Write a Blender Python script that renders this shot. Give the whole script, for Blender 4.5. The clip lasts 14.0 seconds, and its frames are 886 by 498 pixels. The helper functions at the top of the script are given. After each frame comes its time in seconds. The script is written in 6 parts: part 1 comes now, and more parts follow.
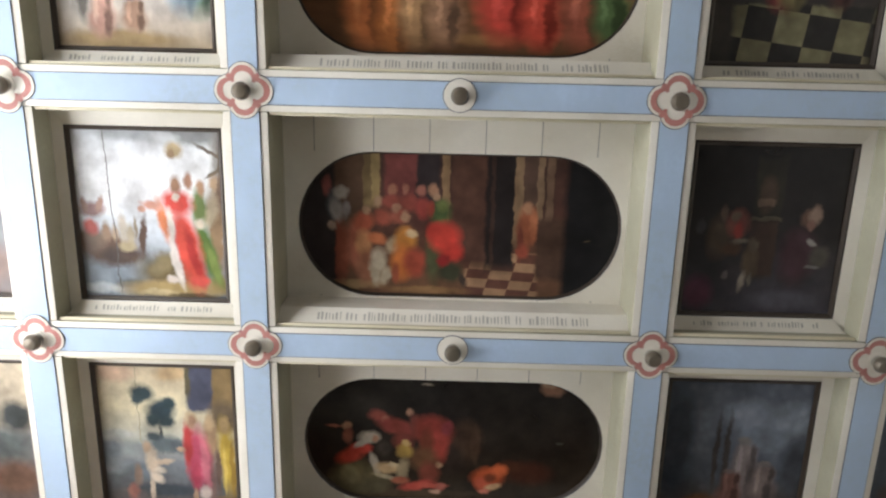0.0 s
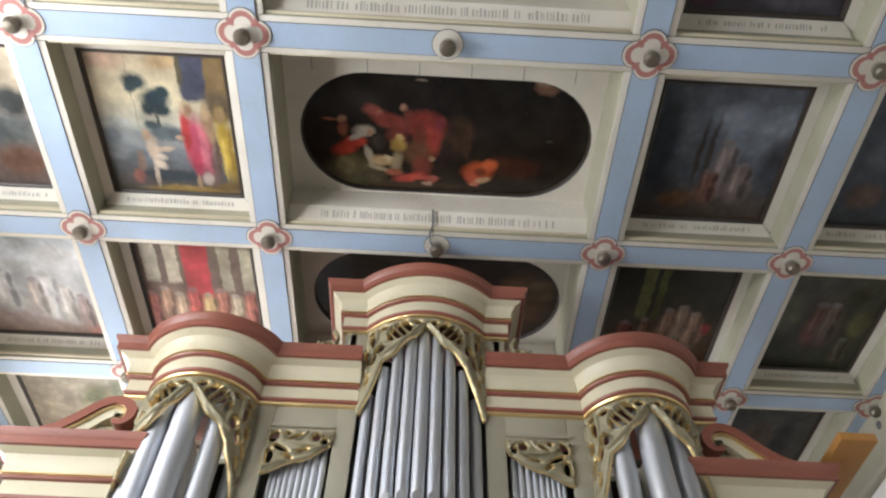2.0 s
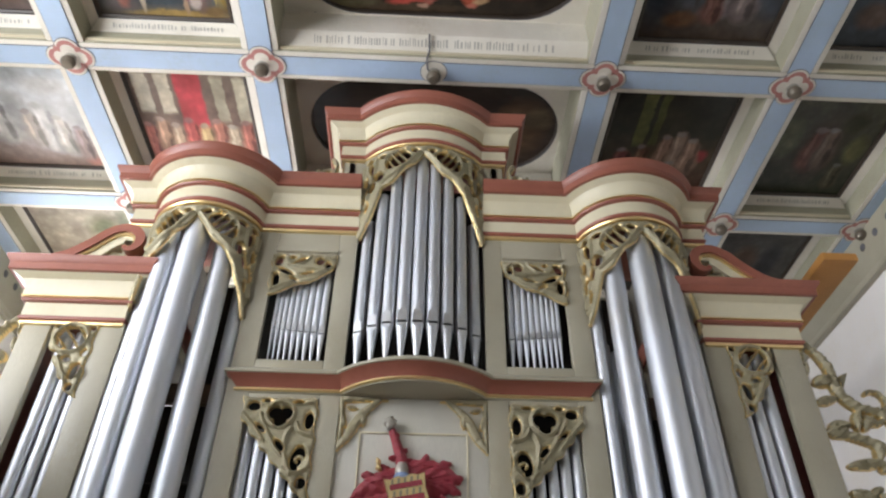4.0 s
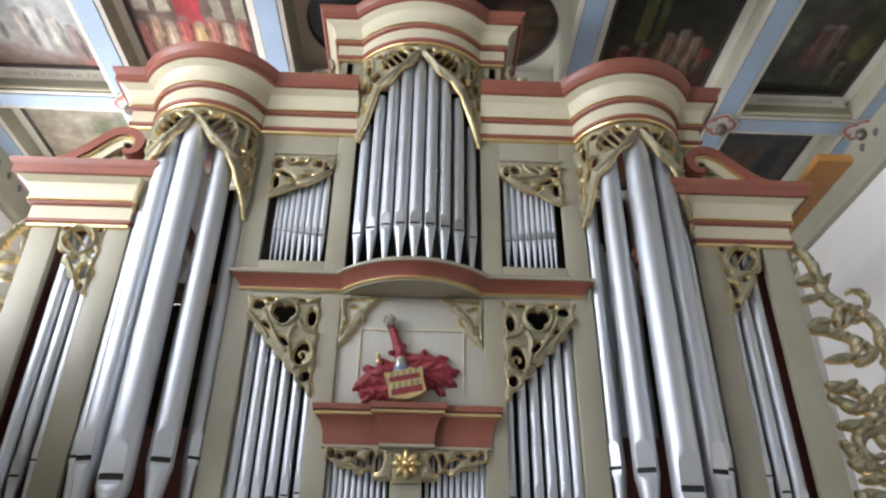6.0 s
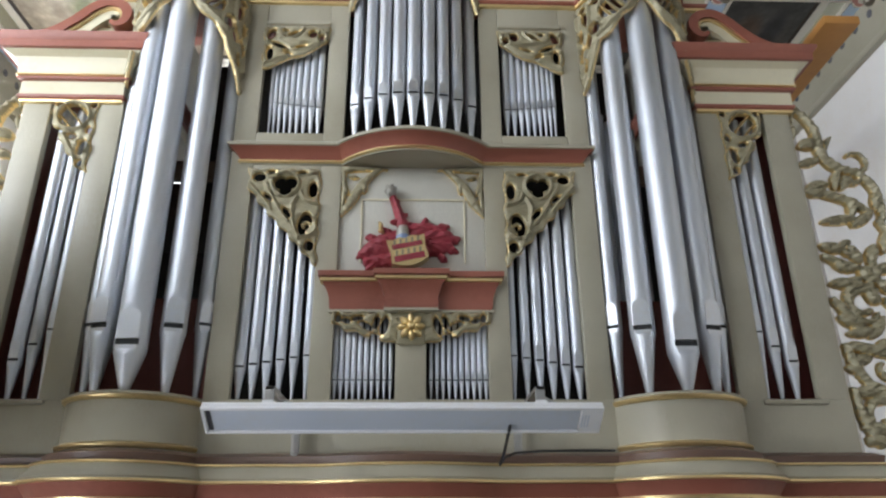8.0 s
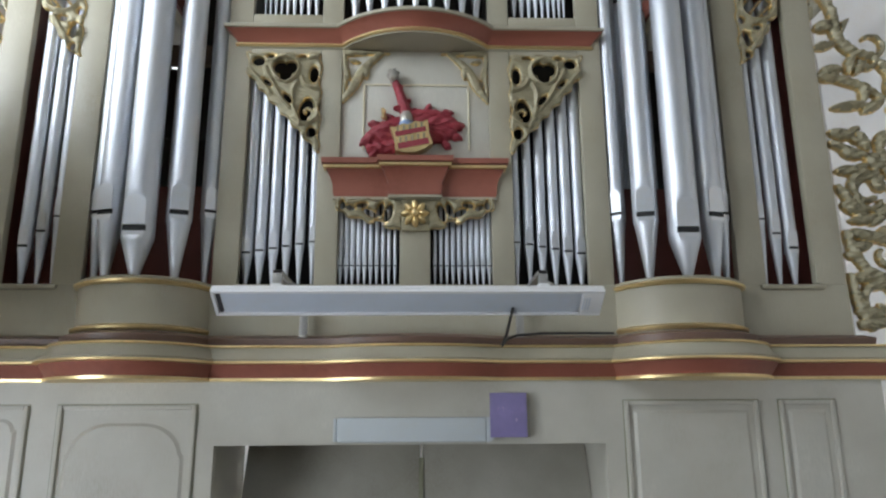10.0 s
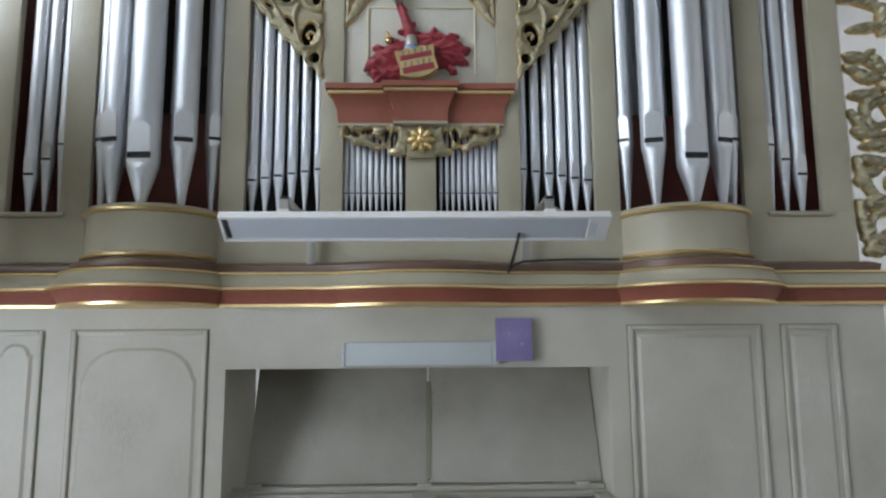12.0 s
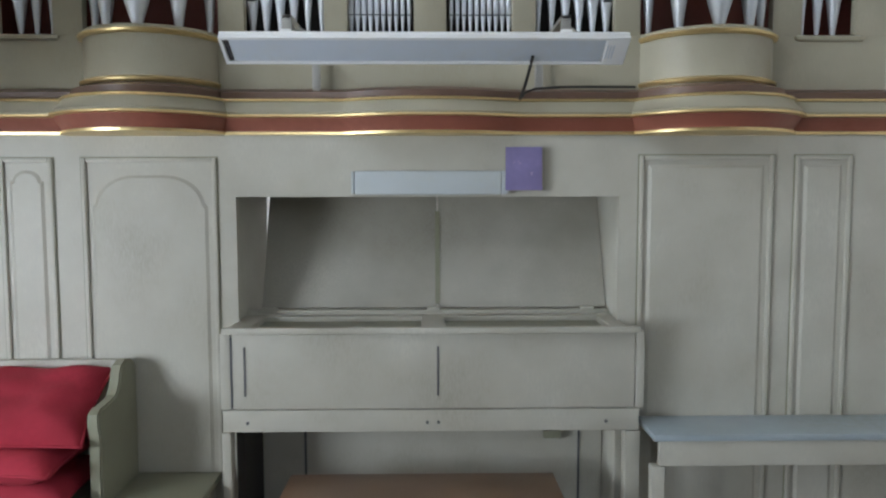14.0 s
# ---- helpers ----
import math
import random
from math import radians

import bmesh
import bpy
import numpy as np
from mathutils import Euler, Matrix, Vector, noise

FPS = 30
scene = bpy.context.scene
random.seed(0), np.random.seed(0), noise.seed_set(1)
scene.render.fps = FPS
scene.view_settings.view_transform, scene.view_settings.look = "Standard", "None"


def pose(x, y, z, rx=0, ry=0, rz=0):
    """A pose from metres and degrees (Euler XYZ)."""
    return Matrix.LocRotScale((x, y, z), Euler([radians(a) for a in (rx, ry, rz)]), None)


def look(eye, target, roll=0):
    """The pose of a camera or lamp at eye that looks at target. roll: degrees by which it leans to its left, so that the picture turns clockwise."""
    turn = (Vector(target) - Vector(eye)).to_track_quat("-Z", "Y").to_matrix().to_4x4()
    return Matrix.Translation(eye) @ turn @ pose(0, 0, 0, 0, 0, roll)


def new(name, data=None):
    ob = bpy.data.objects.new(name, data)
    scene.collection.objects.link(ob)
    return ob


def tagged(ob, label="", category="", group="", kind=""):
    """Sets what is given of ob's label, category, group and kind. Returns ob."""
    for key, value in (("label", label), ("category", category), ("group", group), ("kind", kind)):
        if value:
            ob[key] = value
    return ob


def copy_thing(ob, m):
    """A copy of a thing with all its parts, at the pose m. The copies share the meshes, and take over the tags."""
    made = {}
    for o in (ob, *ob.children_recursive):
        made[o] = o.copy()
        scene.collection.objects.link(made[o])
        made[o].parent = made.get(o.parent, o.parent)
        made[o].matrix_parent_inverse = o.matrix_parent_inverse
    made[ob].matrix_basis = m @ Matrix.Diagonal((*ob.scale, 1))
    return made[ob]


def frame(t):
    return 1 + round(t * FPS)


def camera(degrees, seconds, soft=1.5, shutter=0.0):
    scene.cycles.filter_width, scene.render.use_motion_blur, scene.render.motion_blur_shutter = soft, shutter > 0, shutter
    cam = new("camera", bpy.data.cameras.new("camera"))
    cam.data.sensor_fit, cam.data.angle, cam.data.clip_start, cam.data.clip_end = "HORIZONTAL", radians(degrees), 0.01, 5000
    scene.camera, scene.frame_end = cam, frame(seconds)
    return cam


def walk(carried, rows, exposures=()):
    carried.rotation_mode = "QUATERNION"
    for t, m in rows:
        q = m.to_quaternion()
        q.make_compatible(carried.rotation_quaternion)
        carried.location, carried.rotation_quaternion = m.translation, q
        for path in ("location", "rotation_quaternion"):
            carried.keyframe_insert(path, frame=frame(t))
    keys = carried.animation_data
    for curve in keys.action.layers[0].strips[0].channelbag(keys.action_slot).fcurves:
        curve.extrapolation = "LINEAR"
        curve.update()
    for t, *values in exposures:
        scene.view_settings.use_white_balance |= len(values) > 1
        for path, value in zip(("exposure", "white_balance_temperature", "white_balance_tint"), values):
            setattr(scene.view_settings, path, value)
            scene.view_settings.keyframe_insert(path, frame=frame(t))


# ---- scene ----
cam = camera(63.1, 14.0, soft=2.3)
PATH = [
    (0, (0.012, -0.002, 2.002), (-0.001, 0.505, 3.936), 2.9),
    (0.5, (0.019, -0.036, 2.026), (0.003, 0.674, 3.895), 2.6),
    (1, (0.035, -0.006, 2.017), (0.02, 0.904, 3.798), 2.6),
    (1.5, (0.029, -0.001, 2.006), (0.049, 1.113, 3.666), 1.7),
    (2, (0.022, 0.016, 1.987), (0.053, 1.251, 3.56), 1.7),
    (2.5, (0.009, 0.015, 1.969), (0.057, 1.34, 3.467), 1.3),
    (3, (0.007, 0.008, 1.965), (0.061, 1.417, 3.383), 1.3),
    (3.5, (0.016, 0.019, 1.947), (0.071, 1.509, 3.279), 0.9),
    (6, (0.056, -0.052, 1.911), (0.11, 1.667, 2.932), 0.8),
    (6.5, (0.051, -0.022, 1.839), (0.114, 1.718, 2.823), 0.6),
    (7, (0.032, -0.027, 1.832), (0.106, 1.749, 2.749), 0.4),
    (7.5, (0.032, -0.019, 1.818), (0.108, 1.794, 2.659), 0.2),
    (8, (0.034, -0.019, 1.799), (0.106, 1.831, 2.556), -0.4),
    (8.5, (0.034, -0.011, 1.788), (0.108, 1.874, 2.453), -0.3),
    (9, (0.028, -0.015, 1.783), (0.103, 1.898, 2.363), -0.3),
    (11.5, (0.022, -0.01, 1.758), (0.079, 1.956, 2.12), -0.4),
    (12, (0.019, -0.01, 1.749), (0.074, 1.968, 2.042), -0.4),
    (12.5, (0.02, -0.006, 1.734), (0.066, 1.985, 1.916), -0.5),
    (13, (0.015, 0.005, 1.733), (0.057, 2.004, 1.779), -0.4),
    (13.5, (0.017, 0.012, 1.719), (0.05, 2.011, 1.665), -0.3),
    (14, (0.016, 0.016, 1.71), (0.046, 2.01, 1.559), -0.1),
]
walk(cam, [(t, look(e, g, r)) for t, e, g, r in PATH],
     [(0, -0.32, 6850, 18), (3, -0.24, 6800, 19), (6.5, -0.10, 6500, 18), (9, -0.14, 6400, 15), (11.5, -0.14, 6280, 14), (12.5, -0.10, 6240, 14), (14, -0.02, 6280, 13)])


# world, sun and window light
world = bpy.data.worlds.new("sky")
world.use_nodes = True
scene.world = world
wn = world.node_tree
sky = wn.nodes.new("ShaderNodeTexSky")
sky.sky_type = "NISHITA"
sky.sun_disc = False
sky.sun_elevation = radians(40)
sky.sun_rotation = radians(-60)
wn.links.new(sky.outputs[0], wn.nodes["Background"].inputs[0])
wn.nodes["Background"].inputs[1].default_value = 0.12

sun = new("sun", bpy.data.lights.new("sun", "SUN"))
sun.data.energy = 2.0
sun.data.angle = radians(0.6)
sun.data.color = (1.0, 0.95, 0.87)
sun.matrix_world = look((-9.0, 3.0, 9.0), (0, 0, 0))


def window_light(x, y, z, w, h, aim, power, col):
    la = bpy.data.lights.new("window_light", "AREA")
    la.shape, la.size, la.size_y, la.energy, la.color = "RECTANGLE", w, h, power, col
    ob = new("window_light", la)
    ob.matrix_world = look((x, y, z), (x + aim[0], y + aim[1], z + aim[2]))
    return ob


DAY = (0.84, 0.94, 1.0)
window_light(-3.52, -1.5, 4.0, 1.5, 2.3, (1, 0, 0), 200, DAY)
window_light(-3.52, 1.2, 4.0, 1.5, 2.3, (1, 0, 0), 205, DAY)
window_light(-4.38, 4.7, 3.85, 1.0, 2.1, (1, 0, 0), 330, DAY)
window_light(-3.52, 0.1, 1.35, 2.0, 1.1, (1, 0, 0), 135, DAY)
window_light(3.60, -1.8, 3.85, 1.3, 2.1, (-1, 0, 0), 2, DAY)
window_light(-2.15, 5.62, 4.95, 0.9, 1.1, (0, -1, 0), 9, DAY)
window_light(0.0, -5.6, 3.3, 3.4, 3.0, (0, 1, 0), 12, DAY)

# materials


def nodes_of(name):
    m = bpy.data.materials.new(name)
    m.use_nodes = True
    n = m.node_tree.nodes
    return m, n, m.node_tree.links, n["Principled BSDF"]


def mixrgb(n, l, fac, a, b):
    x = n.new("ShaderNodeMix")
    x.data_type = "RGBA"
    for sock, v in ((0, fac), (6, a), (7, b)):
        if isinstance(v, bpy.types.NodeSocket):
            l.new(v, x.inputs[sock])
        elif sock == 0:
            x.inputs[0].default_value = v
        else:
            x.inputs[sock].default_value = (*v, 1)
    return x.outputs[2]


def noise_of(n, l, scale, detail=4.0, stretch=(1, 1, 1), rough=0.55):
    c = n.new("ShaderNodeTexCoord")
    mp = n.new("ShaderNodeMapping")
    mp.inputs["Scale"].default_value = stretch
    l.new(c.outputs["Object"], mp.inputs[0])
    t = n.new("ShaderNodeTexNoise")
    t.inputs["Scale"].default_value, t.inputs["Detail"].default_value = scale, detail
    t.inputs["Roughness"].default_value = rough
    l.new(mp.outputs[0], t.inputs["Vector"])
    return t.outputs[0]


def ramp_of(n, l, fac, lo, hi):
    r = n.new("ShaderNodeMapRange")
    r.inputs[1].default_value, r.inputs[2].default_value = lo, hi
    l.new(fac, r.inputs[0])
    return r.outputs[0]


def paint(name, col, rough=0.5, dirt=0.25, metal=0.0, bump=0.08, stretch=(1, 1, 1), worn=None, coat=0.0):
    """Brushed paint or metal: broad stains, fine grain and a slight relief."""
    m, n, l, b = nodes_of(name)
    big = noise_of(n, l, 2.3, 5)
    fine = noise_of(n, l, 38, 6, stretch)
    dark = tuple(c * (1 - dirt) * k for c, k in zip(col, (1.0, 0.96, 0.88)))
    light = tuple(min(1, c * (1 + 0.35 * dirt)) for c in col)
    c1 = mixrgb(n, l, ramp_of(n, l, big, 0.3, 0.7), dark, light)
    c2 = mixrgb(n, l, ramp_of(n, l, fine, 0.35, 0.75), c1, tuple(c * (1 - 0.4 * dirt) for c in col))
    if worn:
        spots = noise_of(n, l, 14, 8, (1, 1, 1), 0.7)
        c2 = mixrgb(n, l, ramp_of(n, l, spots, 0.60, 0.68), c2, worn)
    l.new(c2, b.inputs["Base Color"])
    b.inputs["Metallic"].default_value = metal
    rr = n.new("ShaderNodeMapRange")
    rr.inputs[3].default_value, rr.inputs[4].default_value = max(0.02, rough - 0.1), min(1, rough + 0.12)
    l.new(big, rr.inputs[0])
    l.new(rr.outputs[0], b.inputs["Roughness"])
    b.inputs["Coat Weight"].default_value = coat
    bp = n.new("ShaderNodeBump")
    bp.inputs["Strength"].default_value, bp.inputs["Distance"].default_value = bump, 0.01
    l.new(fine, bp.inputs["Height"])
    l.new(bp.outputs[0], b.inputs["Normal"])
    return m


M_CASE = paint("greige_case_paint", (0.405, 0.376, 0.288), 0.40, 0.22, worn=None, stretch=(6, 6, 1))
M_LOW = paint("pale_panel_paint", (0.54, 0.522, 0.455), 0.45, 0.28, stretch=(6, 6, 1))
M_DESK = paint("worn_grey_desk_paint", (0.44, 0.42, 0.365), 0.5, 0.35, stretch=(6, 6, 1))
M_CREAM = paint("cream_moulding_paint", (0.67, 0.615, 0.445), 0.4, 0.16)
# darker copy of the red-brown, with the shade under the drums in its colour
M_REDSHADE = paint("shaded_red_brown_paint", (0.16, 0.095, 0.07), 0.42, 0.28)
M_RED = paint("red_brown_paint", (0.315, 0.105, 0.07), 0.42, 0.3)
M_GOLD = paint("gold_leaf", (0.86, 0.67, 0.34), 0.33, 0.35, metal=0.85, bump=0.2)
M_CARVE = paint("dull_gilded_carving", (0.36, 0.32, 0.205), 0.42, 0.4, metal=0.2, bump=0.35)
M_TIN = paint("tin_pipe_metal", (0.66, 0.69, 0.745), 0.54, 0.06, metal=1.0, bump=0.02, stretch=(5, 5, 0.3))
M_TINFLAT = paint("polished_tin_lip", (0.68, 0.70, 0.74), 0.42, 0.08, metal=1.0, bump=0.03)
# near-black colour that stands in for the shade inside case and knee space
M_DARK = paint("interior_shade_black", (0.03, 0.026, 0.022), 0.8, 0.3)
M_INRED = paint("dark_red_interior_boards", (0.20, 0.055, 0.04), 0.6, 0.35, stretch=(6, 6, 1))
M_CEIL = paint("old_white_distemper", (0.77, 0.73, 0.645), 0.6, 0.22, stretch=(1, 8, 1))
# olive-cream coffer sides, with some of the recess shade put into the colour
M_CEILWALL = paint("shade_darkened_olive_boards", (0.40, 0.385, 0.285), 0.6, 0.3)
M_BLUE = paint("pale_blue_field_paint", (0.42, 0.545, 0.70), 0.55, 0.14)
M_LINE = paint("dark_line_paint", (0.12, 0.12, 0.13), 0.6, 0.2)
M_ROSE = paint("rose_red_ornament_paint", (0.52, 0.22, 0.19), 0.55, 0.3)
M_BOSS = paint("bronze_turned_boss", (0.20, 0.17, 0.13), 0.38, 0.3, metal=0.5)
M_WALL = paint("white_lime_plaster", (0.80, 0.775, 0.75), 0.85, 0.08, bump=0.15)
# dark colour for the unseen south wall, chosen to cut bounced light
M_DIM = paint("low_bounce_plaster", (0.30, 0.28, 0.25), 0.9, 0.2)
M_FRAME = paint("dark_picture_frame_wood", (0.05, 0.035, 0.025), 0.45, 0.3)
M_WHITE = paint("white_enamel", (0.82, 0.83, 0.85), 0.35, 0.05, bump=0.02)
M_PANELGREY = paint("grey_radiant_panel", (0.60, 0.66, 0.75), 0.4, 0.06, bump=0.03)
M_WOOD = paint("brown_bench_wood", (0.19, 0.115, 0.07), 0.4, 0.35, stretch=(0.6, 8, 8))
M_ORANGE = paint("raw_pine_timber", (0.62, 0.29, 0.075), 0.55, 0.3, stretch=(8, 0.6, 8))
M_FLOOR = paint("worn_floor_boards", (0.16, 0.13, 0.105), 0.5, 0.35, stretch=(8, 0.6, 8))
M_GREEN = paint("grey_green_pew_paint", (0.30, 0.30, 0.22), 0.4, 0.25, stretch=(6, 6, 1))
M_CLOTH = paint("red_woollen_cloth", (0.42, 0.026, 0.050), 0.9, 0.3, bump=0.3)
M_BLUETOP = paint("blue_grey_gloss_top", (0.36, 0.42, 0.46), 0.22, 0.15, bump=0.02)
M_BLACK = paint("black_rubber", (0.02, 0.02, 0.02), 0.5, 0.1)
M_STEEL = paint("zinc_bracket_steel", (0.45, 0.44, 0.42), 0.4, 0.2, metal=0.8)
M_CRIMSON = paint("crimson_carved_mantling", (0.30, 0.035, 0.05), 0.5, 0.35, bump=0.3)
M_HELM = paint("silver_blue_helmet", (0.20, 0.28, 0.45), 0.35, 0.2)
M_SILVER = paint("aged_silver", (0.45, 0.43, 0.38), 0.4, 0.3, metal=0.6)
M_PAPER = paint("bluish_white_card", (0.50, 0.54, 0.56), 0.5, 0.06)
M_BOOK = paint("mottled_violet_cover", (0.30, 0.25, 0.50), 0.4, 0.7, worn=(0.66, 0.52, 0.64))
M_INK = paint("faded_ink", (0.44, 0.42, 0.37), 0.7, 0.2)


def pigment(n, l, where, col, items, asp=1.0):
    """Lays areas of colour over col: rows of (u, v, ru, rv, r, g, b), round, or square-cornered with a further 1; then a tilt in degrees.
    asp: width of the picture over its height."""
    for u, v, ru, rv, r, g, b, *rest in items:
        square, tilt = rest[0] if rest else 0, rest[1] if len(rest) > 1 else 0
        sub = n.new("ShaderNodeVectorMath")
        sub.operation = "SUBTRACT"
        l.new(where, sub.inputs[0])
        sub.inputs[1].default_value = (u, v, 0)
        div = n.new("ShaderNodeVectorMath")
        div.operation = "DIVIDE"
        at = sub.outputs[0]
        if tilt:
            wide = n.new("ShaderNodeVectorMath")
            wide.operation = "MULTIPLY"
            l.new(at, wide.inputs[0])
            wide.inputs[1].default_value = (asp, 1, 1)
            rot = n.new("ShaderNodeVectorRotate")
            rot.rotation_type = "Z_AXIS"
            l.new(wide.outputs[0], rot.inputs["Vector"])
            rot.inputs["Angle"].default_value = radians(-tilt)
            at, ru = rot.outputs[0], ru * asp
        l.new(at, div.inputs[0])
        div.inputs[1].default_value = (ru, rv, 1)
        if square:
            ab = n.new("ShaderNodeVectorMath")
            ab.operation = "ABSOLUTE"
            l.new(div.outputs[0], ab.inputs[0])
            sp = n.new("ShaderNodeSeparateXYZ")
            l.new(ab.outputs[0], sp.inputs[0])
            mx_ = n.new("ShaderNodeMath")
            mx_.operation = "MAXIMUM"
            l.new(sp.outputs[0], mx_.inputs[0])
            l.new(sp.outputs[1], mx_.inputs[1])
            far = mx_.outputs[0]
        else:
            ln = n.new("ShaderNodeVectorMath")
            ln.operation = "LENGTH"
            l.new(div.outputs[0], ln.inputs[0])
            far = ln.outputs["Value"]
        mr = n.new("ShaderNodeMapRange")
        mr.inputs[1].default_value, mr.inputs[2].default_value = (1.1, 0.88) if square else (1.28, 0.62)
        l.new(far, mr.inputs[0])
        col = mixrgb(n, l, mr.outputs[0], col, (r, g, b))
    return col


def robe(u, v, h, col, asp=1.0, lean=0.0, dark=0.4):
    """A draped upright shape of height h standing at (u, v), as plain areas: skirt, shaded fold, shoulder, light fold, collar."""
    c, d, e = col, tuple(x * dark for x in col), tuple(min(0.8, x * 1.5 + 0.02) for x in col)
    w = h * asp
    return [(u, v + 0.28 * h, 0.19 * w, 0.30 * h, *c), (u + 0.08 * w + lean * 0.3, v + 0.26 * h, 0.06 * w, 0.27 * h, *d), (u + lean * 0.6, v + 0.60 * h, 0.145 * w, 0.20 * h, *c), (u - 0.07 * w + lean * 0.5, v + 0.48 * h, 0.035 * w, 0.28 * h, *e),
            (u + 0.10 * w + lean * 0.7, v + 0.60 * h, 0.04 * w, 0.15 * h, *d), (u - 0.03 * w + lean, v + 0.80 * h, 0.09 * w, 0.06 * h, *(0.5 * x + 0.12 for x in c))]


def picture(name, grounds, items, grain=0.024, gloss=0.3, folds=0.25, floor=None, asp=1.0):
    """Oil painting on board: a vertical run of ground colours and areas of pigment with edges frayed by noise.
    grounds: rows of (height, r, g, b). u to the right, v up the picture, 0 to 1. floor: (u, v, ru, rv, tiles, light, dark)."""
    m, n, l, b = nodes_of(name)
    c = n.new("ShaderNodeUVMap")
    c.uv_map = "UVMap"
    where = c.outputs[0]
    square = n.new("ShaderNodeVectorMath")
    square.operation = "MULTIPLY"
    l.new(where, square.inputs[0])
    square.inputs[1].default_value = (asp, 1, 1)
    for scale, amount in ((9.0, grain), (34.0, 0.012)):
        t = n.new("ShaderNodeTexNoise")
        t.inputs["Scale"].default_value, t.inputs["Detail"].default_value = scale, 4
        l.new(square.outputs[0], t.inputs["Vector"])
        off = n.new("ShaderNodeVectorMath")
        off.operation = "MULTIPLY_ADD"
        l.new(t.outputs["Color"], off.inputs[0])
        off.inputs[1].default_value = (2 * amount / asp, 2 * amount, 0)
        off.inputs[2].default_value = (-amount / asp, -amount, 0)
        add = n.new("ShaderNodeVectorMath")
        l.new(where, add.inputs[0])
        l.new(off.outputs[0], add.inputs[1])
        where = add.outputs[0]
    sep = n.new("ShaderNodeSeparateXYZ")
    l.new(where, sep.inputs[0])
    ramp = n.new("ShaderNodeValToRGB")
    while len(ramp.color_ramp.elements) < len(grounds):
        ramp.color_ramp.elements.new(0.5)
    for el, g in zip(ramp.color_ramp.elements, grounds):
        el.position, el.color = g[0], (*g[1:], 1)
    l.new(sep.outputs[1], ramp.inputs[0])
    col = ramp.outputs[0]
    if floor:
        u, v, ru, rv, tiles, light, dark = floor
        ch = n.new("ShaderNodeTexChecker")
        mp = n.new("ShaderNodeMapping")
        mp.inputs["Scale"].default_value = (tiles, tiles * 1.1, 1)
        mp.inputs["Rotation"].default_value = (0, 0, 0.12)
        l.new(c.outputs[0], mp.inputs[0])
        l.new(mp.outputs[0], ch.inputs["Vector"])
        ch.inputs["Color1"].default_value, ch.inputs["Color2"].default_value = (*light, 1), (*dark, 1)
        ch.inputs["Scale"].default_value = 1.0
        sp = [n.new("ShaderNodeMapRange") for _ in (0, 1)]
        s0 = n.new("ShaderNodeSeparateXYZ")
        l.new(where, s0.inputs[0])
        both = n.new("ShaderNodeMath")
        both.operation = "MULTIPLY"
        for k, (mid, half) in enumerate(((u, ru), (v, rv))):
            df = n.new("ShaderNodeMath")
            df.operation = "SUBTRACT"
            l.new(s0.outputs[k], df.inputs[0])
            df.inputs[1].default_value = mid
            ab = n.new("ShaderNodeMath")
            ab.operation = "ABSOLUTE"
            l.new(df.outputs[0], ab.inputs[0])
            sp[k].inputs[1].default_value, sp[k].inputs[2].default_value = half * 1.06, half * 0.94
            l.new(ab.outputs[0], sp[k].inputs[0])
            l.new(sp[k].outputs[0], both.inputs[k])
        col = mixrgb(n, l, both.outputs[0], col, ch.outputs[0])
    col = pigment(n, l, where, col, items, asp)
    cloud = n.new("ShaderNodeTexNoise")
    cloud.inputs["Scale"].default_value, cloud.inputs["Detail"].default_value = 6.0, 7
    l.new(square.outputs[0], cloud.inputs["Vector"])
    sh = mixrgb(n, l, ramp_of(n, l, cloud.outputs[0], 0.3, 0.72), (0.5, 0.47, 0.45), (1.3, 1.28, 1.25))
    vor = n.new("ShaderNodeTexVoronoi")
    vor.feature = "SMOOTH_F1"
    vor.inputs["Scale"].default_value = 15.0
    vor.inputs["Smoothness"].default_value = 0.3
    l.new(square.outputs[0], vor.inputs["Vector"])
    dim = mixrgb(n, l, folds, sh, (0.16, 0.13, 0.12))
    sh = mixrgb(n, l, ramp_of(n, l, vor.outputs["Distance"], 0.2, 0.6), sh, dim)
    mul = n.new("ShaderNodeMix")
    mul.data_type, mul.blend_type = "RGBA", "MULTIPLY"
    mul.inputs[0].default_value = 0.8
    l.new(col, mul.inputs[6])
    l.new(sh, mul.inputs[7])
    l.new(mul.outputs[2], b.inputs["Base Color"])
    b.inputs["Roughness"].default_value = gloss
    b.inputs["Specular IOR Level"].default_value = 0.3
    bp = n.new("ShaderNodeBump")
    bp.inputs["Strength"].default_value, bp.inputs["Distance"].default_value = 0.12, 0.006
    l.new(cloud.outputs[0], bp.inputs["Height"])
    l.new(bp.outputs[0], b.inputs["Normal"])
    return m


# building helpers


def finish(name, bm, mats, sharp=35):
    me = bpy.data.meshes.new(name)
    bm.normal_update()
    bm.to_mesh(me)
    bm.free()
    for m in mats if isinstance(mats, (list, tuple)) else [mats]:
        me.materials.append(m)
    me.shade_smooth()
    me.set_sharp_from_angle(angle=radians(sharp))
    return me


def part(name, bm, mats, parent, label="", sharp=35):
    ob = new(name, finish(name, bm, mats, sharp))
    if parent:
        ob.parent = parent
        top = parent
        shift = Vector()
        while top:
            shift += top.location + top.matrix_parent_inverse.translation
            top = top.parent
        ob.matrix_parent_inverse = Matrix.Translation(-shift)
    return tagged(ob, label)


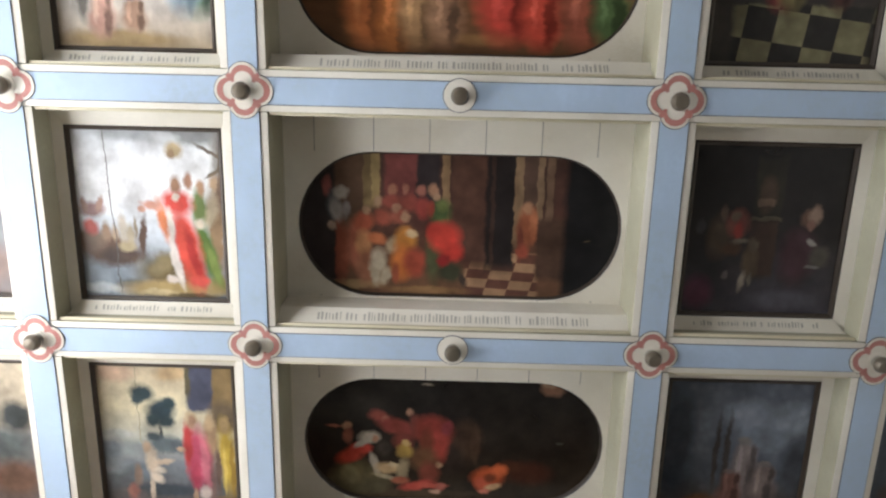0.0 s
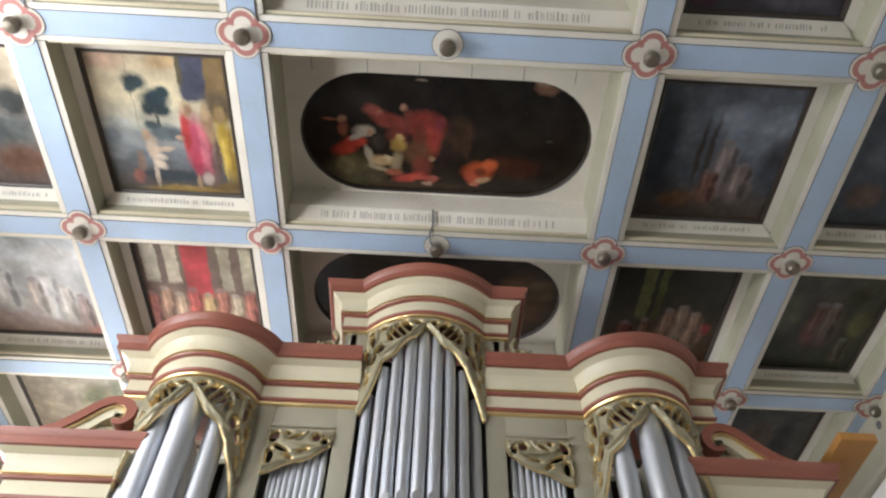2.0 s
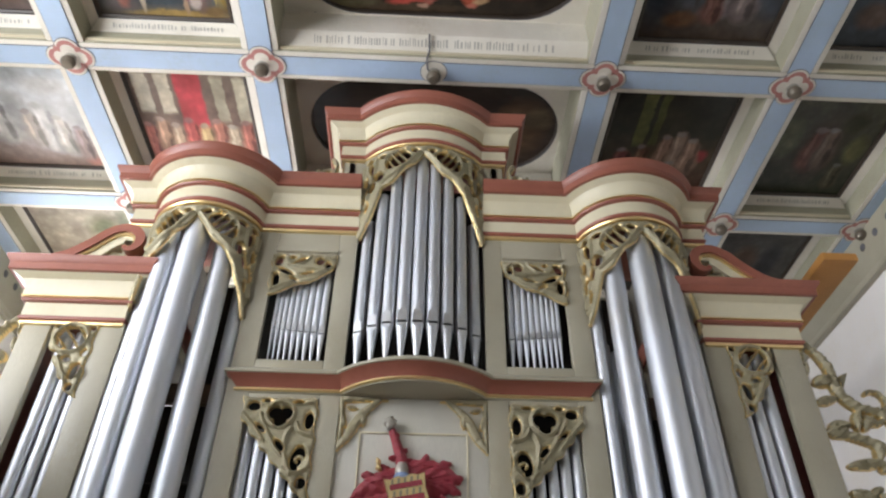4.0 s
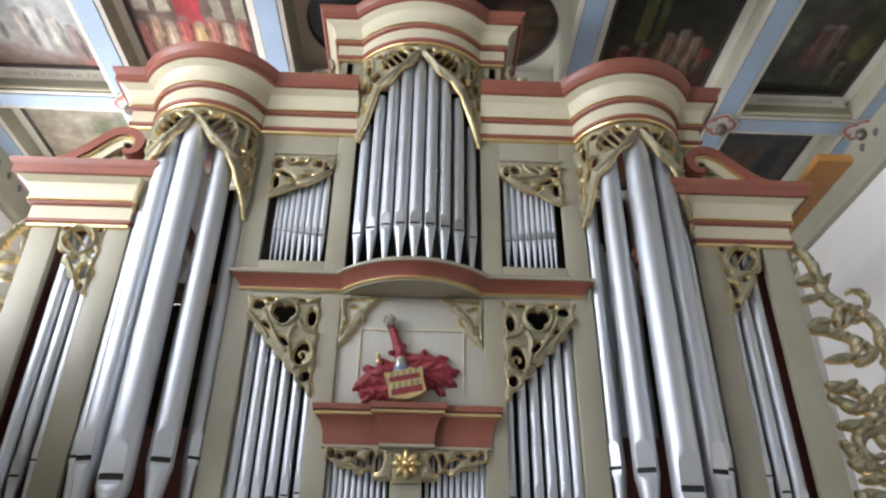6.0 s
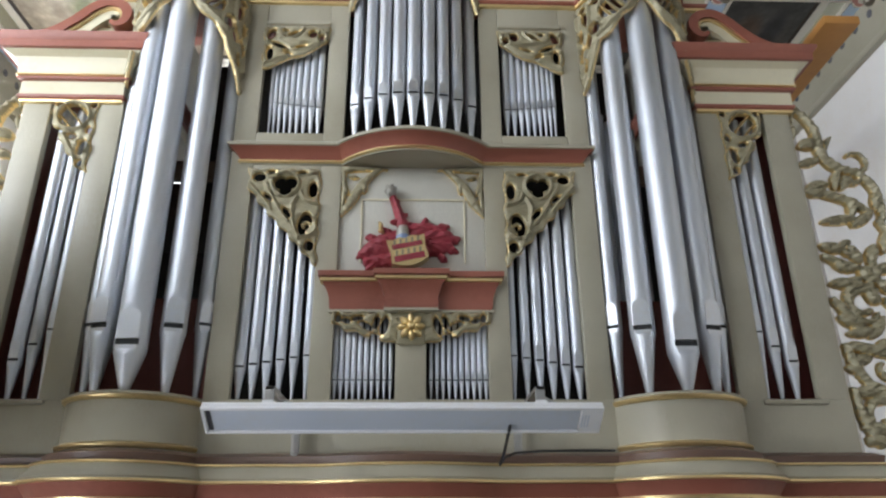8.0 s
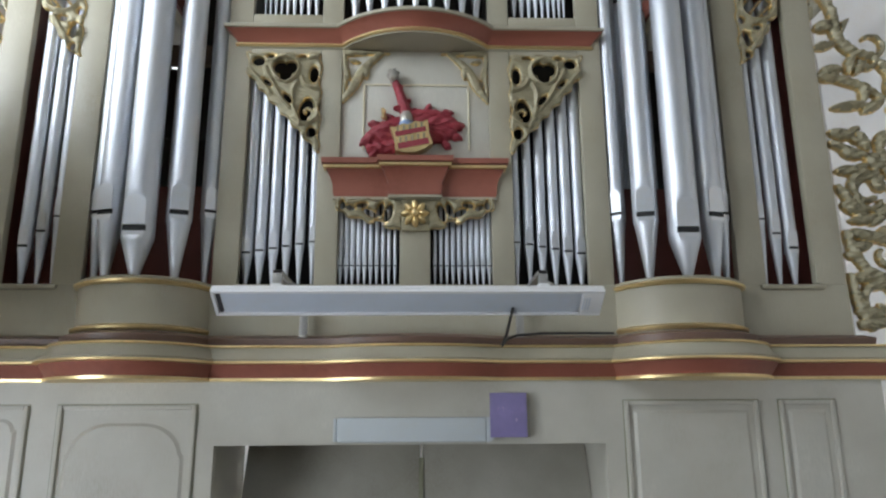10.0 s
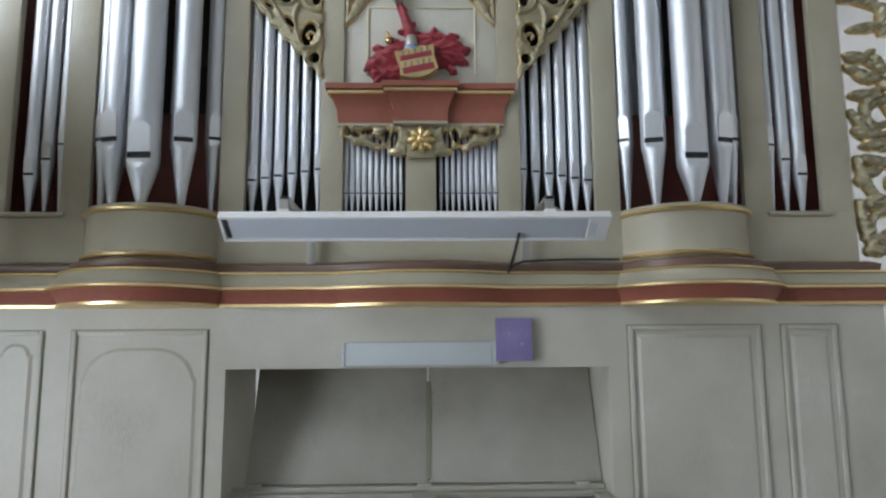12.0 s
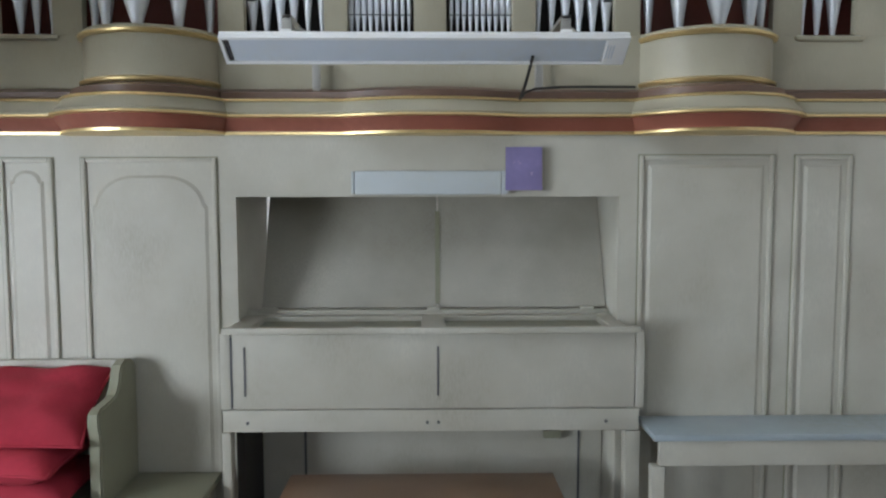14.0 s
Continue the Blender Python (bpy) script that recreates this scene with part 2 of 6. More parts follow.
def thing(name, label, category, at=(0, 0, 0), group="", kind=""):
    ob = new(name)
    ob.location = at
    return tagged(ob, label, category, group, kind)


def box(bm, x0, x1, y0, y1, z0, z1, bevel=0.0, mat=0):
    x0, x1, y0, y1, z0, z1 = min(x0, x1), max(x0, x1), min(y0, y1), max(y0, y1), min(z0, z1), max(z0, z1)
    r = bmesh.ops.create_cube(bm, size=1, matrix=Matrix.LocRotScale(((x0 + x1) / 2, (y0 + y1) / 2, (z0 + z1) / 2), None, (x1 - x0, y1 - y0, z1 - z0)))
    faces = {f for v in r["verts"] for f in v.link_faces}
    for f in faces:
        f.material_index = mat
    if bevel:
        edges = {e for v in r["verts"] for e in v.link_edges}
        for f in bmesh.ops.bevel(bm, geom=list(edges), offset=bevel, segments=2, profile=0.6, affect="EDGES", clamp_overlap=True)["faces"]:
            f.material_index = mat
    return bm


def boxpart(name, x0, x1, y0, y1, z0, z1, mat, parent, label="", bevel=0.004):
    return part(name, box(bmesh.new(), x0, x1, y0, y1, z0, z1, bevel), mat, parent, label)


ARC = 22


def plan(x0, x1, y0, bulges, d, yback, e0=True, e1=True):
    """Ground line of a moulding that stands d proud of the face y0, with round bulges (cx, half width, depth)."""
    pts = [(x0 - d, yback), (x0 - d, y0 - d)] if e0 else [(x0, y0 - d)]
    for cx, hw, sag in bulges:
        R = (hw * hw + sag * sag) / (2 * sag)
        h, r = R - sag + d, R + d
        a = math.acos(max(-1, min(1, h / r)))
        for k in range(ARC + 1):
            g = -a + 2 * a * k / ARC
            pts.append((cx + r * math.sin(g), y0 - sag + R - r * math.cos(g)))
    return pts + ([(x1 + d, y0 - d), (x1 + d, yback)] if e1 else [(x1, y0 - d)])


def moulding(name, profile, mat, parent, x0, x1, y0, bulges=(), yback=None, e0=True, e1=True, cap_top=False, cap_low=False, label=""):
    """A run of moulding: profile is a list of (projection, height), from below upwards."""
    bm = bmesh.new()
    yb = y0 + 0.1 if yback is None else yback
    rows = [[bm.verts.new((x, y, z)) for x, y in plan(x0, x1, y0, bulges, d, yb, e0, e1)] for d, z in profile]
    for lo, hi in zip(rows, rows[1:]):
        for i in range(len(lo) - 1):
            bm.faces.new((lo[i], lo[i + 1], hi[i + 1], hi[i]))
    for wanted, row, flip in ((cap_low, rows[0], True), (cap_top, rows[-1], False)):
        if wanted:
            ends = list(row)
            if not e0:
                ends.insert(0, bm.verts.new((x0, yb, row[0].co.z)))
            if not e1:
                ends.append(bm.verts.new((x1, yb, row[0].co.z)))
            bm.faces.new(ends[::-1] if flip else ends)
    return part(name, bm, mat, parent, label, 30)


def tube(bm, pts, radius, seg=8, mat=0):
    """A round bar along points, each with its own radius if a list is given."""
    pts = [Vector(p) for p in pts]
    rad = radius if isinstance(radius, (list, tuple)) else [radius] * len(pts)
    rings = []
    side = Vector((0.3, 0.2, 1))
    for i, p in enumerate(pts):
        t = (pts[min(i + 1, len(pts) - 1)] - pts[max(i - 1, 0)]).normalized()
        side = (side - t * side.dot(t)).normalized()
        up = t.cross(side)
        rings.append([bm.verts.new(p + rad[i] * (math.cos(a) * side + math.sin(a) * up)) for a in (2 * math.pi * k / seg for k in range(seg))])
    for a, b in zip(rings, rings[1:]):
        for k in range(seg):
            bm.faces.new((a[k], a[(k + 1) % seg], b[(k + 1) % seg], b[k])).material_index = mat
    bm.faces.new(rings[0][::-1]).material_index = mat
    bm.faces.new(rings[-1]).material_index = mat
    return bm


def lathe(bm, cx, cy, profile, seg=20, mat=0):
    rings = [[bm.verts.new((cx + r * math.cos(2 * math.pi * k / seg), cy + r * math.sin(2 * math.pi * k / seg), z)) for k in range(seg)] for r, z in profile]
    for a, b in zip(rings, rings[1:]):
        for k in range(seg):
            bm.faces.new((a[k], a[(k + 1) % seg], b[(k + 1) % seg], b[k])).material_index = mat
    bm.faces.new(rings[0][::-1]).material_index = mat
    bm.faces.new(rings[-1]).material_index = mat
    return bm


# carved work: a shape in the plane, rounded towards its edges and pierced


def spiral(cx, cy, r0, r1, a0, a1, w0, w1, n=46):
    s = np.linspace(0, 1, n)
    a, r = np.radians(a0 + (a1 - a0) * s), r0 + (r1 - r0) * s
    return np.stack([cx + r * np.cos(a), cy + r * np.sin(a), w0 + (w1 - w0) * s], 1)


def bend(p0, p1, p2, w0, w1, wm=None, n=40):
    s = np.linspace(0, 1, n)[:, None]
    p = (1 - s) ** 2 * np.array(p0) + 2 * s * (1 - s) * np.array(p1) + s * s * np.array(p2)
    wm = (w0 + w1) / 2 if wm is None else wm
    w = (1 - s) ** 2 * w0 + 2 * s * (1 - s) * wm + s * s * w1
    return np.concatenate([p, w], 1)


def leaf(x, y, ang, length, wide, curl=30, n=26):
    s = np.linspace(0, 1, n)
    a = np.radians(ang + curl * s)
    step = length / n
    return np.stack([x + np.cumsum(np.cos(a)) * step, y + np.cumsum(np.sin(a)) * step, wide * np.sin(np.pi * (0.12 + 0.86 * s)) + 0.002], 1)


def union(strokes):
    pts = np.concatenate(strokes)

    def f(u, v):
        best = np.full(u.shape, -9.0)
        for x, y, w in pts:
            np.maximum(best, w - np.hypot(u - x, v - y), out=best)
        return best

    return f


def pierced(shape, holes):
    def f(u, v):
        best = shape(u, v)
        for x, y, ru, rv, ang in holes:
            if min(ru, rv) > 0.0085:
                ru, rv = ru * 1.18, rv * 1.18
            c, s = math.cos(radians(ang)), math.sin(radians(ang))
            p, q = (u - x) * c + (v - y) * s, -(u - x) * s + (v - y) * c
            k = np.hypot(p / ru, q / rv)
            np.minimum(best, (k - 1) * min(ru, rv), out=best)
        return best

    return f


def carving(name, shape, u0, u1, v0, v1, place, parent, label="", step=0.006, relief=0.022, edge=0.012, gilt=0.006, ridges=(), veins=0.13):
    """Meshes the area where shape > 0; place(u, v, h) lays it into the world. The rims are gilded; ridges are strokes that stand up from it."""
    us, vs = np.arange(u0, u1 + step, step), np.arange(v0, v1 + step, step)
    U, V = np.meshgrid(us, vs, indexing="ij")
    F = shape(U, V)
    e = step * 0.25
    gx, gy = (shape(U + e, V) - F) / e, (shape(U, V + e) - F) / e
    g = np.maximum(np.hypot(gx, gy), 0.2)
    out = np.where((F < 0) & (F > -1.6 * step), -F / g, 0)
    P, Q = U + gx / g * out, V + gy / g * out
    Hh = relief * np.sqrt(np.clip(F / edge, 0, 1)) + relief * veins * np.sin(95 * U + 30 * np.sin(40 * V)) * np.clip(F / edge, 0, 1)
    if len(ridges):
        Hh = Hh * 0.6 + relief * 0.9 * np.sqrt(np.clip(union(ridges)(U, V) / 0.012, 0, 1)) * np.clip(F / (0.5 * edge), 0, 1)
    bm = bmesh.new()
    front, back = {}, {}

    def vert(store, i, j, h):
        if (i, j) not in store:
            store[i, j] = bm.verts.new(place(P[i, j], Q[i, j], h))
        return store[i, j]

    solid = np.zeros((len(us) - 1, len(vs) - 1), bool)
    for i in range(len(us) - 1):
        for j in range(len(vs) - 1):
            q = (F[i, j], F[i + 1, j], F[i + 1, j + 1], F[i, j + 1])
            solid[i, j] = min(q) > -1.5 * step and sum(q) > 0
    base = -0.012
    for i in range(len(us) - 1):
        for j in range(len(vs) - 1):
            if not solid[i, j]:
                continue
            ids = ((i, j), (i + 1, j), (i + 1, j + 1), (i, j + 1))
            fa = bm.faces.new([vert(front, a, b, Hh[a, b]) for a, b in ids])
            fa.material_index = 1 if max(F[a, b] for a, b in ids) < gilt else 0
            for (a, b), (c, d), (ni, nj) in ((ids[0], ids[1], (i, j - 1)), (ids[1], ids[2], (i + 1, j)), (ids[2], ids[3], (i, j + 1)), (ids[3], ids[0], (i - 1, j))):
                if not (0 <= ni < solid.shape[0] and 0 <= nj < solid.shape[1] and solid[ni, nj]):
                    fa = bm.faces.new((vert(front, c, d, Hh[c, d]), vert(front, a, b, Hh[a, b]), vert(back, a, b, base), vert(back, c, d, base)))
                    fa.material_index = 1
    return part(name, bm, [M_CARVE, M_GOLD], parent, label, 70)


# the room: gallery floor, walls with window openings
XW, YB, YF = 3.45, 5.52, -5.5
boxpart("floor", -XW, XW, YF, YB, -0.2, 0.0, M_FLOOR, None, "worn brown wooden gallery floor boards", 0)["kind"] = "structure"


def wall(name, axis, at, thick, a0, a1, z0, z1, holes, mat=M_WALL, low=None):
    """A wall across x or y with window holes (a0, a1, z0, z1), made of blocks round them; low is one more hole under the others."""
    bm = bmesh.new()
    if low:
        split = 2.6
        lp, lq, lr, ls = low
        for p, q, r, t in ((a0, lp, z0, split), (lq, a1, z0, split), (lp, lq, z0, lr), (lp, lq, ls, split)):
            box(bm, at, at + thick, p, q, r, t)
        z0 = split

    def block(p, q, r, s):
        if q - p > 1e-4 and s - r > 1e-4:
            box(bm, *((at, at + thick, p, q) if axis == "x" else (p, q, at, at + thick)), r, s)

    last = a0
    for p, q, r, s in sorted(holes):
        block(last, p, z0, z1)
        block(p, q, z0, r)
        block(p, q, s, z1)
        last = q
    block(last, a1, z0, z1)
    return tagged(part(name, bm, mat, None, "white lime-plastered church wall"), category="wall", kind="structure")


wall("wall_west", "x", -XW - 1.0, 1.0, YF, YB, 0, 6.2, [(-2.25, -0.75, 2.8, 5.18), (0.45, 1.95, 2.8, 5.18), (4.2, 5.2, 2.8, 4.9)], low=(-0.9, 1.1, 0.8, 1.9))
wall("wall_east", "x", XW, 0.3, YF, YB, 0, 6.2, [(-2.45, -1.15, 2.8, 4.9)])
wall("wall_north", "y", YB, 0.3, -XW - 0.3, XW + 0.3, 0, 6.2, [(-2.65, -1.7, 4.4, 5.5)])
# closing wall out of view, coloured dark so that pipes and ceiling get less fill
wall("wall_south", "y", YF - 0.3, 0.3, -XW - 0.3, XW + 0.3, 0, 6.2, [(-1.7, 1.7, 1.8, 4.8)], M_DIM)


def window(name, axis, at, a0, a1, z0, z1):
    w = thing(name, "tall clear-glazed church window with white bars", "window", kind="structure")
    put = lambda p, q, r, s, d: (at - d, at + d, p, q, r, s) if axis == "x" else (p, q, at - d, at + d, r, s)
    bm = bmesh.new()
    for p, q, r, s in ((a0, a0 + 0.05, z0, z1), (a1 - 0.05, a1, z0, z1), (a0 + 0.05, a1 - 0.05, z0, z0 + 0.05), (a0 + 0.05, a1 - 0.05, z1 - 0.05, z1)):
        box(bm, *put(p, q, r, s, 0.025), 0.004)
    part("window_frame", bm, M_WHITE, w)
    for k in range(1, 4):
        z = z0 + (z1 - z0) * k / 4
        part("glazing_bar", box(bmesh.new(), *put(a0 + 0.05, a1 - 0.05, z - 0.012, z + 0.012, 0.012)), M_WHITE, w)
    part("mullion", box(bmesh.new(), *put((a0 + a1) / 2 - 0.012, (a0 + a1) / 2 + 0.012, z0 + 0.05, z1 - 0.05, 0.016)), M_WHITE, w)


window("window_1", "x", -XW - 0.85, -2.25, -0.75, 2.8, 5.18)
window("window_2", "x", -XW - 0.85, 0.45, 1.95, 2.8, 5.18)
window("window_6", "x", -XW - 0.85, 4.2, 5.2, 2.8, 4.9)
window("window_7", "x", -XW - 0.85, -0.9, 1.1, 0.8, 1.9)
window("window_3", "x", XW + 0.05, -2.45, -1.15, 2.8, 4.9)
window("window_4", "y", YB + 0.03, -2.65, -1.7, 4.4, 5.5)
window("window_5", "y", YF - 0.05, -1.7, 1.7, 1.8, 4.8)

# bright hazy sky outside the window behind the organ
M_HAZE, _, _, hb = nodes_of("bright_hazy_sky")
hb.inputs["Emission Color"].default_value = (0.95, 0.97, 1.0, 1)
hb.inputs["Emission Strength"].default_value = 1.6
boxpart("backdrop", -4.2, -0.8, 7.5, 7.52, 3.2, 7.4, M_HAZE, None, "bright hazy sky outside the window", 0)["kind"] = "structure"

# unseen side gallery along the west wall, between the upper and the lower windows, added to shade the lower left organ
gal = thing("shading_gallery", "unseen side gallery along the west wall, added to shade the organ", "gallery", (-2.9, -1.5, 2.35), kind="structure")
boxpart("shading_floor", -XW + 0.001, -2.25, YF + 0.01, 2.75, 1.94, 2.12, M_FLOOR, gal)
# upright board, as high as needed to block light from the upper windows
boxpart("shading_parapet", -2.25, -2.20, YF + 0.01, 2.75, 1.90, 3.45, M_CASE, gal)

# the coffered ceiling
ZC = 5.6
COLS = [-3.36, -2.172, -1.004, 1.108, 2.308, 3.40]
ROWS = [-5.16, -3.83, -2.5, -1.165, 0.165, 1.495, 2.822, 4.152, 5.46]
HB = 0.102
HC = 0.112
cb = bmesh.new()
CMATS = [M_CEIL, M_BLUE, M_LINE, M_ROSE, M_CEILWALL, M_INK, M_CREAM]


def slab(z, x0, x1, y0, y1, mat, t=0.0025):
    box(cb, x0, x1, y0, y1, z - t, z, 0, mat)


def disc(x, y, z, r, mat, n=20, t=0.002):
    lathe(cb, x, y, [(r, z - t), (r, z)], n, mat)


def quad(pts, mat):
    cb.faces.new([cb.verts.new(p) for p in pts]).material_index = mat


def ring(x, y, z, r, w, a0, a1, mat, n=12):
    """A flat bow of paint, thin at its ends."""
    for k in range(n):
        p, q = a0 + (a1 - a0) * k / n, a0 + (a1 - a0) * (k + 1) / n
        wp, wq = (w * (0.45 + 0.55 * math.sin(math.pi * i / n)) for i in (k, k + 1))
        c = [(x + (r - wp) * math.cos(p), y + (r - wp) * math.sin(p), z), (x + r * math.cos(p), y + r * math.sin(p), z),
             (x + r * math.cos(q), y + r * math.sin(q), z), (x + (r - wq) * math.cos(q), y + (r - wq) * math.sin(q), z)]
        quad(c[::-1], mat)


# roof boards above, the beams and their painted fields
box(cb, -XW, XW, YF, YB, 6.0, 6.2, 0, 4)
for y in ROWS:
    box(cb, -XW, XW, y - HB, y + HB, ZC, 6.0, 0.008, 0)
for x in COLS:
    for y0, y1 in zip(ROWS, ROWS[1:]):
        box(cb, x - HC, x + HC, y0 + HB, y1 - HB, ZC + 0.001, 6.0, 0.008, 0)
# the cheeks of the beams, inside the coffers, are olive, darkened to add to their shade
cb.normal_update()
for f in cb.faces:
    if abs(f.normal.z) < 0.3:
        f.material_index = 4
for i, y in enumerate(ROWS):
    for j, (x0, x1) in enumerate(zip(COLS, COLS[1:])):
        slab(ZC, x0 + 0.10, x1 - 0.10, y - 0.069, y + 0.069, 2)
        slab(ZC - 0.003, x0 + 0.10, x1 - 0.10, y - 0.065, y + 0.065, 1)
for x in COLS:
    for y0, y1 in zip(ROWS, ROWS[1:]):
        slab(ZC, x - 0.074, x + 0.074, y0 + 0.10, y1 - 0.10, 2)
        slab(ZC - 0.003, x - 0.070, x + 0.070, y0 + 0.10, y1 - 0.10, 1)
for x in COLS:
    for y in ROWS:
        z = ZC - 0.008
        for k in range(4):
            a = k * math.pi / 2
            cx, cy = x + 0.068 * math.cos(a), y + 0.060 * math.sin(a)
            disc(cx, cy, z + 0.0015, 0.079, 2)
            disc(cx, cy, z - 0.001 - k * 0.0002, 0.075, 0)
            ring(cx, cy, z - 0.0045, 0.062, 0.030, a - 1.95, a + 1.95, 3)
            ring(x, y, z - 0.0048, 0.108, 0.05, a + 0.66, a + 0.91, 3, 4)
        disc(x, y, z - 0.005, 0.052, 0, 20, 0.003)
for y in ROWS:
    z = ZC - 0.008
    xm = (COLS[2] + COLS[3]) / 2
    disc(xm, y, z + 0.0015, 0.084, 2)
    disc(xm, y, z - 0.001, 0.08, 0)

# beaded edges of the beams
for y in ROWS:
    for s in (-1, 1):
        for j, (x0, x1) in enumerate(zip(COLS, COLS[1:])):
            box(cb, x0 + HC + 0.002, x1 - HC - 0.002, y + s * (HB + 0.001), y + s * (HB + 0.016), ZC + 0.018, ZC + 0.04, 0.004, 6)

# the coffers: sloping borders, the boards with the oval openings
PICS = {}
for i, (y0, y1) in enumerate(zip(ROWS, ROWS[1:])):
    for j, (x0, x1) in enumerate(zip(COLS, COLS[1:])):
        a0, a1, b0, b1 = x0 + HC, x1 - HC, y0 + HB, y1 - HB
        if j == 2:
            zt = 5.90
            # left cheek, turned from the windows, in the shade-darkened olive
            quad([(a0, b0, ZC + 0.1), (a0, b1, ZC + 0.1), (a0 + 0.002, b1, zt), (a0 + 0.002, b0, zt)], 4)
            # inclined ledge with the inscription along the far side
            quad([(a0, b1 - 0.001, ZC + 0.05), (a1, b1 - 0.001, ZC + 0.05), (a1, b1 - 0.075, ZC + 0.12), (a0, b1 - 0.075, ZC + 0.12)], 0)
            quad([(a0, b1 - 0.075, ZC + 0.12), (a1, b1 - 0.075, ZC + 0.12), (a1, b1 - 0.075, zt), (a0, b1 - 0.075, zt)], 0)
            # board with a stadium-shaped hole, in planks
            ox0, ox1, oy0, oy1 = a0 + 0.074, a1 - 0.026, b0 + 0.22, b1 - 0.088
            r = (oy1 - oy0) / 2
            n = 18
            rim = []
            for k in range(n + 1):
                g = math.pi / 2 + math.pi * k / n
                rim.append((ox0 + r + r * math.cos(g), (oy0 + oy1) / 2 + r * math.sin(g)))
            for k in range(n + 1):
                g = -math.pi / 2 + math.pi * k / n
                rim.append((ox1 - r + r * math.cos(g), (oy0 + oy1) / 2 + r * math.sin(g)))
            outer = []
            for x, y in rim:
                t = min(((a1 if x > xm else a0) - xm) / (x - xm) if abs(x - xm) > 1e-6 else 99, ((b1 if y > (oy0 + oy1) / 2 else b0) - (oy0 + oy1) / 2) / (y - (oy0 + oy1) / 2) if abs(y - (oy0 + oy1) / 2) > 1e-6 else 99)
                outer.append((xm + t * (x - xm), (oy0 + oy1) / 2 + t * (y - (oy0 + oy1) / 2)))
            m = len(rim)
            for k in range(m):
                p, q = rim[k], rim[(k + 1) % m]
                P, Q = outer[k], outer[(k + 1) % m]
                pts = [(*p, zt), (*q, zt), (*Q, zt)]
                if abs(P[0] - Q[0]) > 1e-4 and abs(P[1] - Q[1]) > 1e-4:
                    cx = (a1 if p[0] > xm else a0)
                    cy = b1 if p[1] > (oy0 + oy1) / 2 else b0
                    pts.append((cx, cy, zt))
                quad(pts + [(*P, zt)], 0)
                quad([(*q, zt), (*p, zt), (*p, zt + 0.035), (*q, zt + 0.035)], 2)
            for sx in (0.09, 0.26, 0.42, 0.58, 0.74, 0.9):
                xx = a0 + (a1 - a0) * sx
                box(cb, xx - 0.0015, xx + 0.0015, b0, oy0 + 0.002, zt - 0.0015, zt, 0, 2)
                box(cb, xx + 0.02, xx + 0.023, oy1 - 0.002, b1 - 0.08, zt - 0.0015, zt, 0, 2)
            PICS[i, j] = [(x, y) for x, y in rim], zt + 0.03, (ox0, ox1, oy0, oy1)
        else:
            zt = 5.78
            c0, c1, d0, d1 = a0 + 0.058, a1 - 0.062, b0 + 0.10, b1 - 0.068
            ring4 = [(a0, b0), (a1, b0), (a1, b1), (a0, b1)]
            inner = [(c0, d0), (c1, d0), (c1, d1), (c0, d1)]
            for k in range(4):
                p, q, P, Q = inner[k], inner[(k + 1) % 4], ring4[k], ring4[(k + 1) % 4]
                up = 0.06 if k == 2 else 0.03
                quad([(*p, zt - 0.018), (*q, zt - 0.018), (*Q, zt - up), (*P, zt - up)], 0)
                quad([(*p, zt - 0.018), (*p, zt + 0.012), (*q, zt + 0.012), (*q, zt - 0.018)], 2)
            PICS[i, j] = [(c0, d0), (c1, d0), (c1, d1), (c0, d1)], zt, (c0, c1, d0, d1)
        # unreadable lettering on the ledge, as plain strokes
        rng = random.Random(i * 17 + j)
        if i >= 3:
            span = (a1 - a0) * (0.78 if j == 2 else 0.7)
            x = (a0 + a1) / 2 - span / 2
            while x < (a0 + a1) / 2 + span / 2:
                wd = rng.uniform(0.005, 0.013)
                if rng.random() < 0.82:
                    if j == 2:
                        s0, s1 = 0.3, 0.3 + rng.uniform(0.35, 0.5)
                        yl, zl = (b1 - 0.001 - 0.074 * s0, ZC + 0.0485 + 0.07 * s0), (b1 - 0.001 - 0.074 * s1, ZC + 0.0485 + 0.07 * s1)
                    else:
                        s0, s1 = 0.35, 0.35 + rng.uniform(0.25, 0.4)
                        yl, zl = (b1 - 0.068 * s0, zt - 0.062 + 0.042 * s0), (b1 - 0.068 * s1, zt - 0.062 + 0.042 * s1)
                    quad([(x, yl[0], yl[1]), (x + wd, yl[0], yl[1]), (x + wd, zl[0], zl[1]), (x, zl[0], zl[1])], 5)
                x += wd + rng.uniform(0.006, 0.014)
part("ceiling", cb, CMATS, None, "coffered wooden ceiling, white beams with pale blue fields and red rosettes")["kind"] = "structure"


